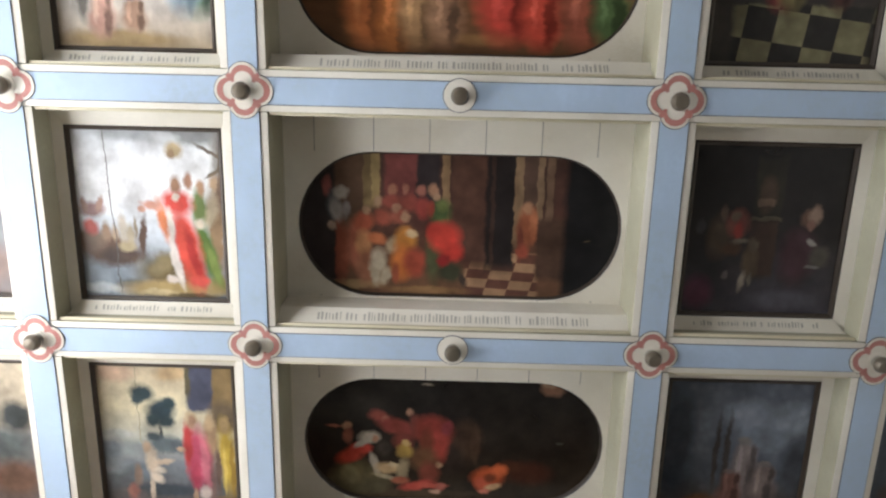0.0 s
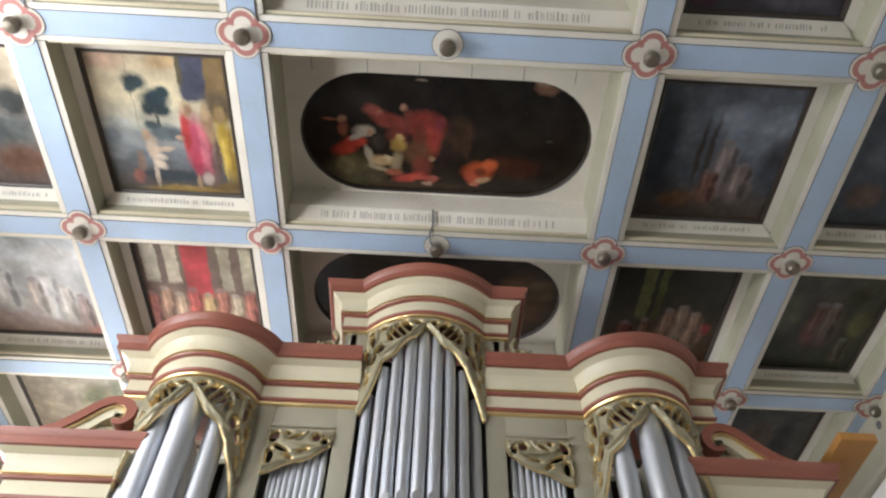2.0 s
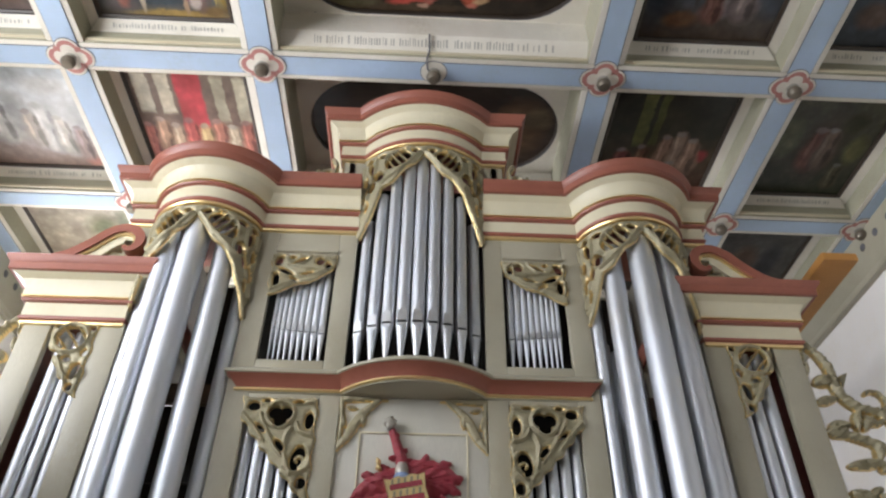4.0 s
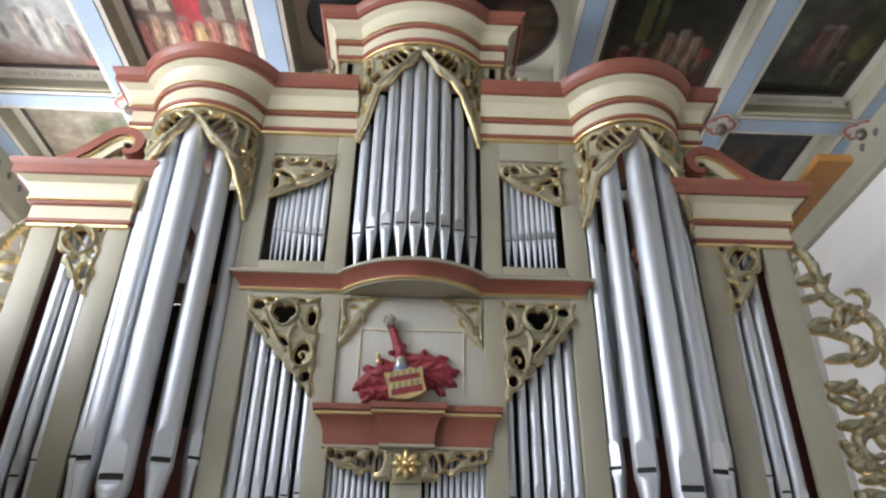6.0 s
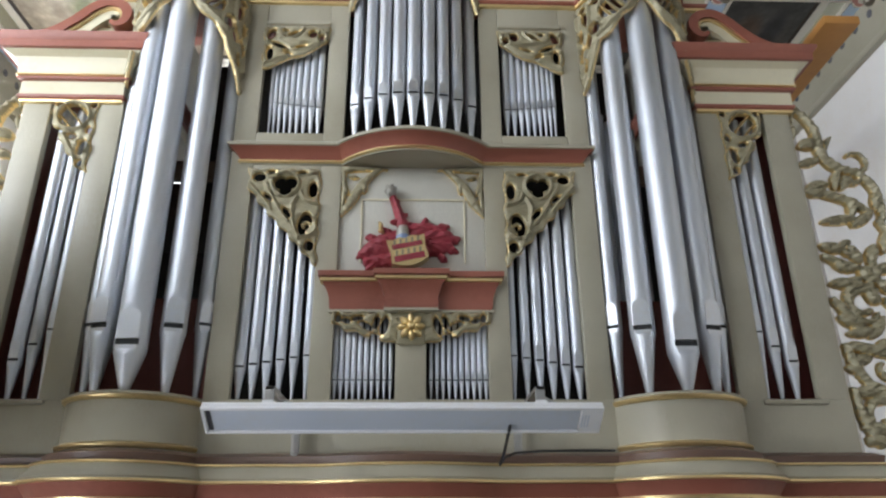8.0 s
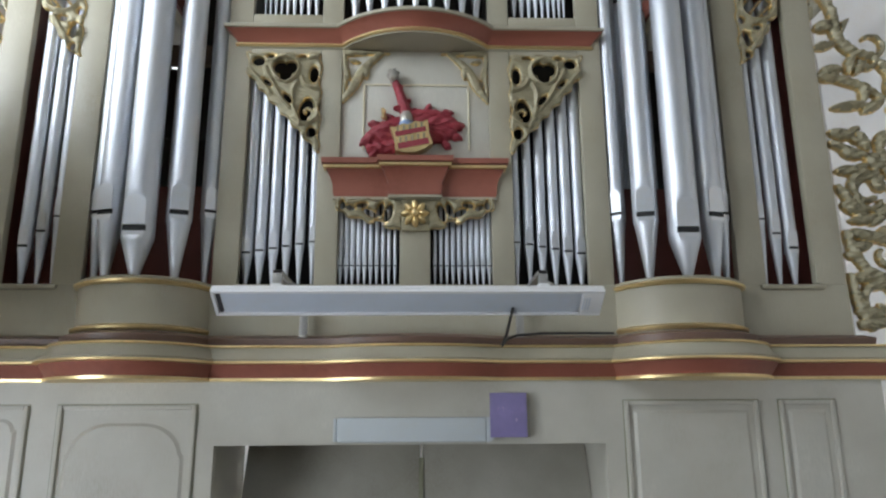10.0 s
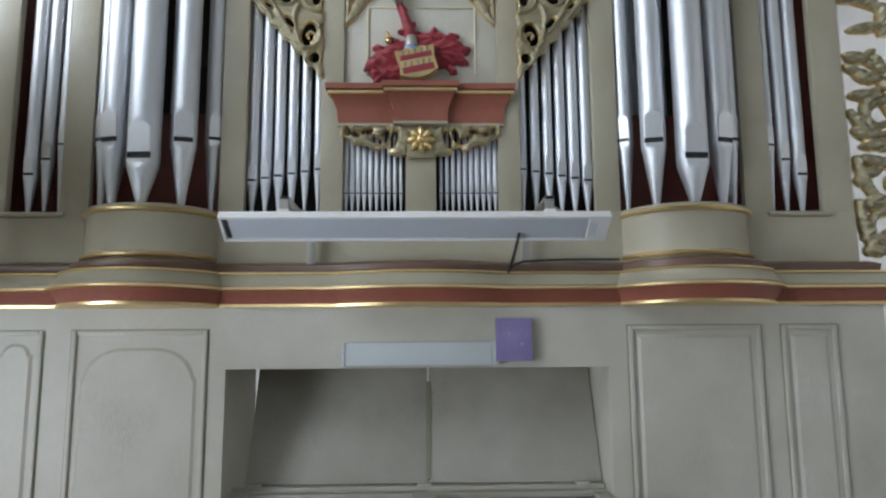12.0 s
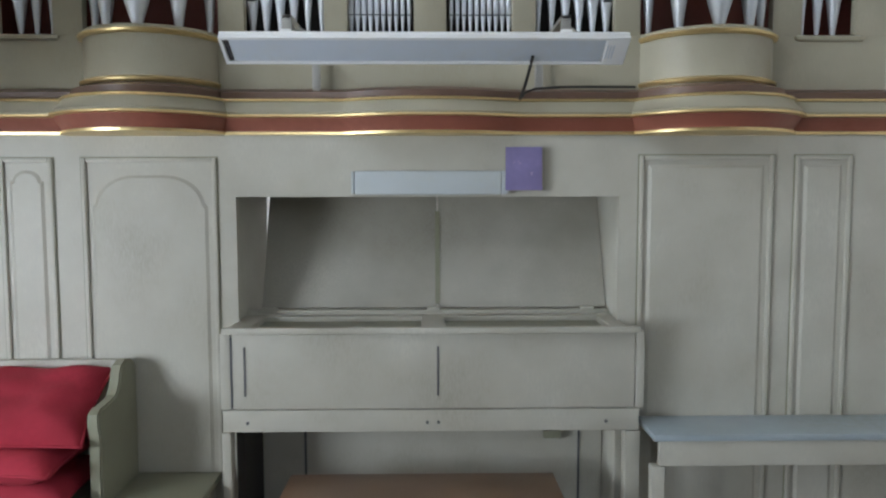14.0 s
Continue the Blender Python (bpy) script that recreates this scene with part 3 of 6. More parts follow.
def painting(i, j, mat, label):
    outline, z, (u0, u1, v0, v1) = PICS[i, j]
    ob = thing("ceiling_painting", label, "painting", ((u0 + u1) / 2, (v0 + v1) / 2, z), "coffer paintings")
    bm = bmesh.new()
    uv = bm.loops.layers.uv.new("UVMap")
    low = bm.faces.new([bm.verts.new((x, y, z)) for x, y in outline])
    up = bmesh.ops.extrude_face_region(bm, geom=[low])
    bmesh.ops.translate(bm, verts=[e for e in up["geom"] if isinstance(e, bmesh.types.BMVert)], vec=(0, 0, 0.02))
    for f in bm.faces:
        for lp in f.loops:
            lp[uv].uv = ((lp.vert.co.x - u0) / (u1 - u0), (v1 - lp.vert.co.y) / (v1 - v0))
    bmesh.ops.recalc_face_normals(bm, faces=bm.faces[:])
    part("canvas", bm, mat, ob)
    bm = bmesh.new()
    cx, cy = (u0 + u1) / 2, (v0 + v1) / 2
    w = 0.024 if j != 2 else 0.010
    rows = []
    for d, h in ((-0.002, -0.016), (w * 0.4, -0.020), (w, -0.010), (w, -0.001)):
        rows.append([bm.verts.new((x - math.copysign(min(d, abs(x - cx)), x - cx) if j != 2 else cx + (x - cx) * (1 - d / (u1 - cx)), y - math.copysign(min(d, abs(y - cy)), y - cy) if j != 2 else cy + (y - cy) * (1 - d / (v1 - cy)), z + h)) for x, y in outline])
    for a, b in zip(rows, rows[1:]):
        for k in range(len(a)):
            bm.faces.new((a[k], a[(k + 1) % len(a)], b[(k + 1) % len(b)], b[k]))
    bmesh.ops.recalc_face_normals(bm, faces=bm.faces[:])
    part("frame", bm, M_FRAME, ob, "thin dark wooden frame")


R, G, O = (.55, .07, .05), (.09, .15, .06), (.50, .17, .05)
OV = 0.46
pa = {}
pa[4, 1] = picture("harbour_picture", [(0, .10, .11, .12), (.2, .26, .31, .36), (.38, .58, .64, .70), (.62, .84, .86, .88), (.85, .80, .83, .86), (1, .48, .52, .56)],
    [(.35, .97, .16, .05, .42, .45, .48), (.80, .96, .22, .06, .26, .27, .28), (.62, .93, .10, .04, .55, .58, .60), (.96, .80, .05, .22, .30, .29, .28), (.90, .87, .10, .012, .14, .11, .09, 0, -25), (.93, .76, .07, .010, .16, .13, .10, 0, 35), (.97, .72, .02, .20, .14, .11, .08),
     (.68, .87, .06, .045, .44, .34, .20), (.66, .85, .025, .03, .30, .20, .12), (.22, .12, .26, .09, .26, .31, .36), (.14, .07, .12, .03, .55, .60, .64), (.34, .10, .10, .025, .14, .16, .18),
     (.20, .31, .22, .10, .15, .085, .055), (.10, .35, .10, .07, .24, .15, .10), (.30, .26, .14, .06, .08, .05, .04), (.44, .38, .022, .13, .12, .07, .05, 0, -8), (.01, .38, .02, .06, .12, .07, .05), (.10, .43, .055, .05, .62, .12, .09), (.12, .53, .09, .04, .34, .19, .18), (.07, .56, .02, .04, .40, .24, .2, 0, 20), (.17, .56, .02, .05, .44, .26, .2, 0, -25),
     (.20, .40, .03, .06, .32, .20, .13), (.25, .40, .02, .05, .46, .33, .22), (.31, .42, .035, .09, .56, .50, .42), (.36, .38, .03, .07, .50, .42, .30), (.40, .42, .012, .07, .34, .28, .2), (.33, .32, .06, .035, .44, .36, .22),
     (.62, .17, .24, .12, .16, .12, .06), (.55, .22, .10, .05, .24, .19, .10, 0, 30), (.60, .07, .34, .05, .40, .29, .13), (.52, .05, .12, .02, .55, .44, .26), (.75, .03, .16, .02, .12, .09, .05), (.93, .10, .09, .06, .30, .22, .10),
     (.93, .42, .06, .28, .30, .20, .12), (.96, .62, .03, .12, .22, .15, .11), (.89, .53, .05, .10, .50, .42, .30, 0, -20), (.86, .30, .055, .20, .10, .18, .05, 0, 18), (.90, .22, .03, .14, .20, .27, .08, 0, 22), (.82, .56, .05, .10, .16, .22, .08), (.84, .66, .028, .045, .46, .28, .18), (.76, .70, .032, .05, .40, .22, .15), (.92, .69, .026, .05, .48, .33, .22),
     (.73, .32, .085, .25, .72, .10, .07, 0, 14), (.68, .58, .10, .07, .70, .09, .07, 0, -12), (.58, .47, .035, .13, .66, .22, .10, 0, 12), (.77, .26, .03, .18, .50, .05, .045, 0, 16), (.63, .45, .022, .10, .74, .68, .62), (.65, .24, .028, .16, .76, .70, .66, 0, 14), (.62, .13, .04, .025, .70, .62, .56), (.80, .13, .06, .03, .66, .10, .08), (.52, .555, .08, .024, .68, .34, .26, 0, -14), (.445, .54, .024, .018, .66, .36, .27), (.67, .61, .025, .02, .70, .62, .54), (.675, .68, .034, .05, .34, .19, .12), (.82, .46, .03, .03, .62, .55, .46), (.25, .52, .0035, .48, .12, .11, .10, 1, 2)], folds=0.08)
pa[5, 1] = picture("garden_picture", [(0, .13, .11, .08), (.16, .10, .11, .12), (.32, .20, .23, .26), (.46, .42, .44, .40), (.7, .70, .63, .44), (1, .60, .50, .36)],
    [(.16, .93, .14, .06, .62, .44, .32), (.55, .93, .12, .05, .66, .48, .28), (.12, .52, .16, .035, .44, .46, .44), (.08, .42, .12, .07, .22, .26, .30), (.28, .42, .14, .06, .30, .34, .35), (.10, .30, .14, .05, .28, .32, .35), (.30, .26, .12, .06, .14, .17, .20), (.30, .72, .0035, .3, .40, .36, .25, 1, 1),
     (.75, .86, .10, .18, .09, .10, .15, 1), (.92, .80, .09, .24, .26, .18, .09, 1), (.90, .66, .10, .10, .16, .12, .08), (.66, .88, .02, .12, .14, .12, .07), (.34, .80, .085, .055, .035, .06, .07), (.30, .76, .04, .035, .04, .065, .075), (.46, .68, .10, .075, .035, .06, .075), (.52, .73, .05, .04, .03, .055, .065), (.40, .62, .06, .045, .04, .07, .08), (.50, .61, .06, .04, .035, .06, .07), (.45, .50, .012, .10, .06, .07, .07), (.47, .46, .11, .06, .12, .16, .18), (.40, .51, .05, .03, .07, .10, .11), (.56, .44, .05, .05, .10, .13, .15),
     (.46, .14, .26, .05, .05, .065, .08), (.60, .04, .34, .03, .40, .27, .10), (.86, .07, .10, .04, .20, .13, .06), (.20, .10, .12, .05, .12, .10, .10), (.22, .13, .045, .06, .34, .13, .10, 0, -20), (.26, .24, .03, .08, .26, .17, .13), (.37, .34, .05, .11, .58, .47, .36, 0, 8), (.34, .44, .035, .04, .50, .35, .24), (.40, .22, .05, .035, .62, .53, .43, 0, -15), (.36, .14, .02, .09, .58, .48, .38), (.46, .34, .07, .018, .60, .46, .34, 0, 5), (.42, .28, .04, .02, .66, .58, .48),
     (.80, .50, .05, .16, .36, .24, .15), (.79, .61, .032, .05, .50, .36, .22), (.78, .24, .05, .18, .22, .14, .13), (.70, .38, .09, .21, .58, .10, .17, 0, 4), (.635, .46, .035, .17, .52, .06, .06, 0, -4), (.75, .34, .03, .17, .66, .20, .26, 0, 6), (.68, .25, .035, .10, .44, .06, .10), (.665, .64, .04, .05, .56, .44, .28), (.67, .62, .026, .04, .44, .27, .18), (.74, .13, .04, .05, .58, .50, .46), (.67, .10, .02, .06, .44, .30, .2), (.58, .42, .03, .02, .54, .36, .25),
     (.91, .38, .065, .24, .54, .38, .07, 0, 4), (.95, .30, .02, .2, .34, .22, .05), (.89, .30, .015, .16, .66, .50, .14), (.90, .60, .035, .05, .46, .33, .17), (.84, .30, .02, .16, .15, .10, .08)], folds=0.12)
pa[6, 1] = picture("banquet_picture", [(0, .30, .10, .08), (.3, .36, .15, .11), (.45, .20, .13, .10), (1, .20, .15, .12)],
    [(.12, .78, .06, .18, .62, .58, .46, 1), (.30, .78, .055, .18, .58, .52, .40, 1), (.92, .74, .05, .2, .52, .48, .36, 1), (.74, .74, .05, .2, .44, .40, .30, 1), (.50, .72, .11, .34, .52, .06, .07, 1), (.5, .06, .5, .06, .55, .10, .09)]
    + sum([robe(.08 + .12 * k, .12 + .05 * (k % 2), .46, c, .9) for k, c in enumerate(((.58, .2, .16), (.5, .3, .2), (.6, .42, .3), (.55, .12, .1), (.58, .4, .2), (.5, .2, .14), (.55, .45, .33), (.45, .16, .12)))], []), folds=0.25)
pa[3, 1] = picture("meadow_picture", [(0, .48, .38, .26), (.2, .60, .54, .48), (.5, .62, .64, .64), (1, .45, .55, .65)],
    [(.4, .06, .4, .05, .42, .30, .16)] + robe(.3, .08, .3, (.60, .35, .28), 1.6) + robe(.5, .1, .22, (.45, .28, .2), 2) + robe(.9, .2, .6, (.14, .22, .16)) + robe(.8, .22, .6, (.30, .42, .52)) + robe(.15, .15, .5, (.62, .58, .52)), folds=0.12)
pa[5, 0] = picture("hill_picture", [(0, .14, .10, .09), (.3, .17, .16, .16), (.5, .30, .30, .30), (.6, .55, .47, .36), (1, .58, .50, .38)],
    [(.7, .42, .25, .12, .12, .14, .14), (.85, .62, .12, .10, .07, .08, .08), (.8, .2, .2, .12, .18, .10, .07)])
pa[6, 0] = picture("pale_cloud_picture", [(0, .28, .19, .15), (.2, .34, .27, .24), (.4, .48, .48, .48), (.75, .64, .68, .70), (1, .50, .56, .60)],
    [(.4, .68, .16, .07, .56, .58, .58), (.75, .8, .2, .08, .7, .72, .72), (.9, .08, .08, .05, .42, .2, .16)] + robe(.62, .18, .55, (.66, .66, .64), 1.1) + robe(.74, .14, .46, (.60, .56, .5)) + robe(.5, .2, .45, (.5, .44, .38)) + robe(.25, .25, .5, (.60, .60, .58), 1.2) + robe(.87, .1, .4, (.3, .22, .2)), folds=0.2)
pa[7, 0] = picture("flower_picture", [(0, .38, .30, .22), (.5, .50, .44, .34), (1, .44, .40, .34)],
    [(.7, .6, .18, .2, .20, .21, .13), (.82, .4, .12, .25, .48, .24, .16), (.6, .35, .1, .2, .55, .50, .36), (.92, .7, .1, .2, .24, .25, .18)])
pa[7, 1] = pa[7, 0]
pa[3, 3] = picture("checkered_floor_picture", [(0, .05, .045, .035), (.4, .05, .04, .035), (1, .06, .03, .03)],
    robe(.40, .30, .5, (.3, .06, .05)) + robe(.47, .3, .5, (.34, .28, .12)) + robe(.75, .3, .4, (.10, .04, .03)), floor=(.55, .16, .4, .15, 5.5, (.24, .22, .12), (.025, .022, .018)), gloss=0.25)
pa[4, 3] = picture("dim_hall_picture", [(0, .055, .052, .066), (.25, .042, .038, .042), (.5, .022, .018, .016), (1, .012, .011, .010)],
    [(.50, .74, .09, .18, .026, .023, .016, 1), (.49, .70, .055, .10, .075, .048, .032), (.49, .66, .055, .02, .15, .10, .07, 1), (.50, .57, .10, .012, .10, .085, .055, 1), (.49, .40, .085, .16, .05, .028, .02, 1), (.12, .14, .10, .10, .10, .035, .06), (.66, .10, .2, .06, .085, .08, .10), (.10, .52, .03, .04, .06, .06, .06), (.22, .46, .075, .12, .085, .06, .04), (.24, .60, .025, .045, .12, .08, .06), (.33, .54, .07, .08, .22, .075, .06), (.34, .50, .03, .05, .34, .06, .05), (.31, .58, .03, .03, .16, .11, .08), (.35, .44, .06, .018, .20, .17, .13), (.30, .40, .07, .04, .10, .055, .035), (.43, .32, .05, .10, .11, .075, .045), (.44, .42, .03, .04, .12, .09, .06), (.39, .20, .022, .06, .26, .22, .18, 0, -10), (.44, .22, .015, .04, .16, .14, .11), (.28, .24, .02, .025, .15, .13, .13),
     (.72, .36, .12, .16, .065, .028, .035), (.76, .58, .05, .045, .15, .085, .06), (.80, .60, .04, .05, .30, .20, .15, 0, -15), (.78, .54, .022, .03, .24, .13, .10), (.80, .44, .035, .018, .28, .26, .24, 0, -20), (.86, .36, .07, .06, .085, .075, .06), (.82, .30, .04, .012, .17, .16, .15)], gloss=0.25, folds=0.12)
pa[5, 3] = picture("storm_cloud_picture", [(0, .08, .055, .04), (.18, .09, .075, .065), (.35, .10, .12, .15), (.7, .16, .19, .24), (1, .11, .13, .17)],
    [(.10, .55, .12, .42, .045, .06, .08), (.85, .72, .15, .12, .27, .32, .39), (.58, .76, .16, .10, .25, .29, .36), (.70, .60, .2, .08, .2, .24, .3), (.38, .50, .02, .26, .07, .06, .055), (.45, .50, .02, .26, .07, .06, .055), (.92, .4, .1, .2, .06, .07, .09), (.30, .16, .12, .06, .17, .09, .05)] + robe(.58, .22, .46, (.26, .22, .22), 1.2) + robe(.72, .16, .34, (.24, .19, .18), 1.5) + robe(.5, .14, .3, (.22, .11, .09), 1.5), gloss=0.22)
pa[6, 3] = picture("dark_feast_picture", [(0, .09, .04, .03), (.35, .07, .05, .03), (.6, .04, .04, .028), (1, .025, .025, .02)],
    [(.30, .72, .05, .25, .12, .13, .05, 1), (.42, .72, .03, .25, .09, .10, .04, 1), (.86, .38, .07, .06, .28, .05, .05)] + robe(.2, .1, .4, (.16, .05, .04), 1.2) + robe(.36, .12, .42, (.15, .08, .05)) + robe(.54, .22, .42, (.24, .15, .11)) + robe(.66, .24, .44, (.28, .2, .15)) + robe(.77, .18, .44, (.28, .18, .13)) + robe(.64, .06, .3, (.2, .14, .1), 1.4), gloss=0.22)
pa[7, 3] = picture("dusky_picture", [(0, .08, .07, .06), (.6, .11, .11, .11), (1, .07, .07, .07)], [(.4, .5, .15, .2, .18, .12, .09), (.7, .5, .12, .25, .05, .05, .06)])
pa[5, 4] = picture("night_blue_picture", [(0, .05, .06, .07), (.4, .08, .10, .13), (1, .07, .09, .13)], [(.4, .6, .2, .2, .13, .16, .2), (.3, .25, .15, .1, .15, .1, .08)])
pa[6, 4] = picture("olive_wood_picture", [(0, .035, .04, .025), (.4, .05, .05, .035), (1, .085, .085, .06)],
    [(.50, .52, .2, .32, .06, .045, .03), (.12, .6, .14, .2, .12, .13, .08), (.85, .5, .1, .14, .13, .125, .055), (.7, .75, .12, .1, .045, .045, .025)] + robe(.45, .28, .5, (.17, .075, .055), 1.3) + robe(.56, .3, .48, (.15, .1, .075), 1.2) + robe(.78, .1, .3, (.09, .08, .05), 1.3), gloss=0.22)
pa[7, 4] = pa[7, 3]
pa[4, 4] = pa[5, 4]
pa[4, 0] = pa[5, 0]
pa[3, 2] = picture("oval_procession_picture", [(0, .14, .07, .035), (.3, .20, .09, .04), (.6, .12, .06, .04), (1, .08, .05, .04)],
    [(.55, .10, .14, .04, .26, .14, .06)] + robe(.21, .06, .8, (.58, .18, .06), OV) + robe(.29, .02, .6, O, OV) + robe(.36, .05, .7, (.45, .26, .13), OV) + robe(.44, .06, .6, (.36, .2, .12), OV) + robe(.62, .1, .8, R, .6) + robe(.72, .06, .7, (.58, .08, .05), OV) + robe(.84, .06, .8, (.35, .10, .06), OV) + robe(.92, .08, .7, G, OV))
pa[4, 2] = picture("oval_council_picture", [(0, .17, .085, .05), (.25, .14, .07, .042), (.5, .10, .045, .035), (1, .075, .04, .032)],
    [(.06, .5, .06, .6, .035, .028, .028, 1), (.17, .76, .06, .3, .13, .075, .05, 1), (.225, .84, .026, .22, .34, .25, .12, 1), (.21, .86, .012, .2, .20, .14, .07, 1), (.315, .86, .05, .2, .18, .055, .05, 1), (.40, .86, .035, .24, .035, .028, .03, 1), (.455, .80, .013, .26, .28, .18, .10, 1), (.53, .62, .055, .40, .105, .052, .038, 1), (.625, .62, .045, .42, .022, .018, .018, 1), (.60, .62, .006, .40, .06, .035, .028, 1), (.68, .72, .014, .34, .24, .16, .095, 1), (.725, .76, .03, .3, .10, .06, .045, 1), (.745, .76, .010, .26, .24, .16, .10, 1), (.775, .72, .012, .3, .19, .12, .08, 1), (.80, .35, .06, .22, .08, .045, .032, 1), (.93, .5, .105, .7, .014, .014, .015, 1), (.90, .42, .012, .008, .15, .11, .07),
     (.16, .07, .10, .035, .34, .22, .11), (.40, .04, .12, .03, .30, .17, .08), (.12, .32, .012, .22, .30, .08, .05), (.135, .30, .02, .20, .30, .085, .05), (.085, .76, .016, .07, .32, .10, .09), (.105, .64, .022, .10, .10, .11, .12), (.13, .72, .024, .045, .46, .42, .38), (.115, .60, .02, .08, .36, .34, .33, 0, 15), (.10, .49, .014, .03, .40, .30, .24), (.145, .60, .012, .06, .28, .26, .26),
     (.245, .66, .014, .04, .36, .24, .16), (.29, .74, .013, .035, .36, .17, .11), (.33, .75, .012, .035, .34, .16, .11), (.38, .74, .014, .04, .38, .16, .12), (.415, .75, .015, .045, .40, .22, .14), (.285, .66, .03, .05, .30, .08, .06), (.34, .65, .03, .06, .26, .065, .05), (.385, .62, .025, .07, .36, .07, .06), (.26, .55, .03, .06, .34, .09, .06), (.31, .56, .03, .05, .38, .12, .08), (.30, .62, .014, .03, .42, .24, .16), (.33, .56, .015, .035, .44, .28, .18),
     (.18, .36, .035, .18, .40, .13, .08), (.20, .52, .03, .07, .44, .11, .06, 0, 15), (.21, .60, .013, .03, .40, .25, .16), (.20, .36, .025, .10, .54, .26, .12), (.24, .40, .03, .04, .56, .18, .08, 0, -15), (.21, .20, .035, .13, .34, .14, .08), (.245, .24, .028, .09, .50, .43, .33), (.235, .14, .016, .08, .42, .36, .27, 0, 12), (.27, .14, .016, .07, .46, .39, .29, 0, -25), (.29, .36, .022, .06, .50, .40, .28, 0, -25), (.33, .40, .035, .09, .62, .26, .06, 0, -15), (.32, .24, .035, .13, .58, .18, .05), (.36, .24, .035, .10, .40, .08, .05), (.35, .44, .02, .03, .60, .45, .28), (.30, .16, .012, .07, .34, .09, .05),
     (.42, .30, .025, .2, .09, .10, .05), (.44, .60, .035, .09, .08, .13, .05), (.445, .64, .02, .04, .16, .20, .07), (.41, .62, .012, .05, .34, .07, .05), (.455, .42, .05, .11, .64, .07, .05), (.48, .32, .035, .07, .60, .06, .045), (.42, .46, .025, .07, .54, .06, .045), (.475, .17, .04, .07, .045, .05, .03), (.515, .12, .012, .05, .05, .035, .03, 0, 15), (.425, .70, .012, .03, .42, .26, .17), (.45, .26, .02, .05, .30, .03, .03),
     (.71, .50, .032, .14, .36, .12, .06), (.71, .64, .018, .04, .38, .20, .12), (.69, .40, .012, .14, .22, .06, .04), (.73, .52, .012, .12, .44, .16, .08), (.70, .33, .02, .05, .34, .08, .05)], floor=(.635, .15, .115, .17, 14, (.36, .22, .13), (.13, .055, .04)), asp=2.25, folds=0.15)
pa[5, 2] = picture("oval_night_picture", [(0, .035, .024, .016), (.3, .026, .019, .014), (.6, .018, .014, .012), (1, .016, .014, .013)],
    [(.16, .75, .12, .14, .03, .026, .024), (.30, .05, .26, .04, .075, .05, .03), (.825, .93, .04, .05, .26, .14, .09), (.81, .97, .025, .03, .34, .22, .15), (.41, .95, .02, .01, .16, .14, .11), (.86, .50, .012, .012, .06, .065, .055), (.76, .24, .08, .10, .055, .02, .013), (.70, .30, .04, .05, .07, .026, .016),
     (.54, .50, .055, .17, .055, .032, .022), (.575, .48, .016, .14, .08, .045, .03), (.50, .34, .04, .12, .03, .02, .016), (.245, .69, .035, .045, .26, .07, .055), (.27, .66, .014, .03, .38, .20, .14), (.31, .60, .07, .065, .24, .05, .04, 0, -20), (.33, .48, .035, .08, .17, .04, .032), (.355, .72, .013, .035, .40, .22, .15), (.37, .62, .02, .08, .14, .045, .035), (.43, .58, .065, .12, .30, .05, .038, 0, -15), (.45, .46, .035, .14, .34, .055, .04), (.41, .45, .025, .15, .20, .05, .03), (.48, .60, .02, .06, .24, .045, .05), (.45, .30, .012, .03, .44, .28, .17), (.40, .34, .05, .10, .13, .06, .03), (.42, .22, .035, .10, .20, .05, .035, 0, 15),
     (.10, .60, .03, .012, .30, .11, .075), (.14, .60, .015, .035, .36, .19, .12), (.145, .52, .018, .06, .26, .085, .055), (.18, .17, .095, .14, .13, .11, .055), (.15, .19, .03, .09, .20, .17, .09, 0, 30), (.24, .11, .05, .07, .09, .075, .04), (.155, .37, .055, .065, .46, .055, .035, 0, 28), (.19, .42, .035, .045, .52, .06, .04), (.215, .51, .035, .05, .44, .40, .33), (.235, .50, .012, .03, .40, .22, .15), (.19, .46, .03, .025, .40, .37, .31, 0, 35), (.235, .29, .014, .10, .42, .38, .31, 0, 20), (.265, .42, .025, .06, .05, .04, .035), (.28, .26, .045, .045, .52, .36, .20), (.30, .29, .02, .02, .56, .44, .28), (.27, .19, .045, .02, .36, .30, .2, 0, -15), (.335, .40, .028, .06, .40, .26, .07), (.34, .47, .016, .03, .46, .32, .14), (.33, .25, .022, .09, .34, .27, .17, 0, -15), (.32, .16, .03, .03, .40, .12, .07),
     (.38, .12, .06, .04, .46, .07, .05, 0, 10), (.43, .12, .05, .022, .52, .10, .07), (.46, .11, .02, .03, .40, .12, .09, 0, 20), (.44, .07, .02, .02, .50, .30, .22), (.62, .20, .055, .085, .46, .09, .035), (.66, .26, .03, .05, .54, .12, .045), (.60, .15, .03, .06, .50, .10, .05, 0, -20), (.63, .20, .022, .04, .20, .05, .025), (.64, .12, .028, .028, .54, .34, .19, 0, 20), (.61, .08, .02, .02, .50, .16, .11)], gloss=0.22, asp=2.25, folds=0.12)
pa[6, 2] = picture("oval_brown_picture", [(0, .06, .04, .03), (.5, .045, .03, .025), (1, .03, .025, .02)], [(.85, .5, .1, .3, .12, .07, .04), (.10, .5, .1, .3, .03, .022, .02), (.92, .62, .06, .12, .14, .10, .06)], gloss=0.22)


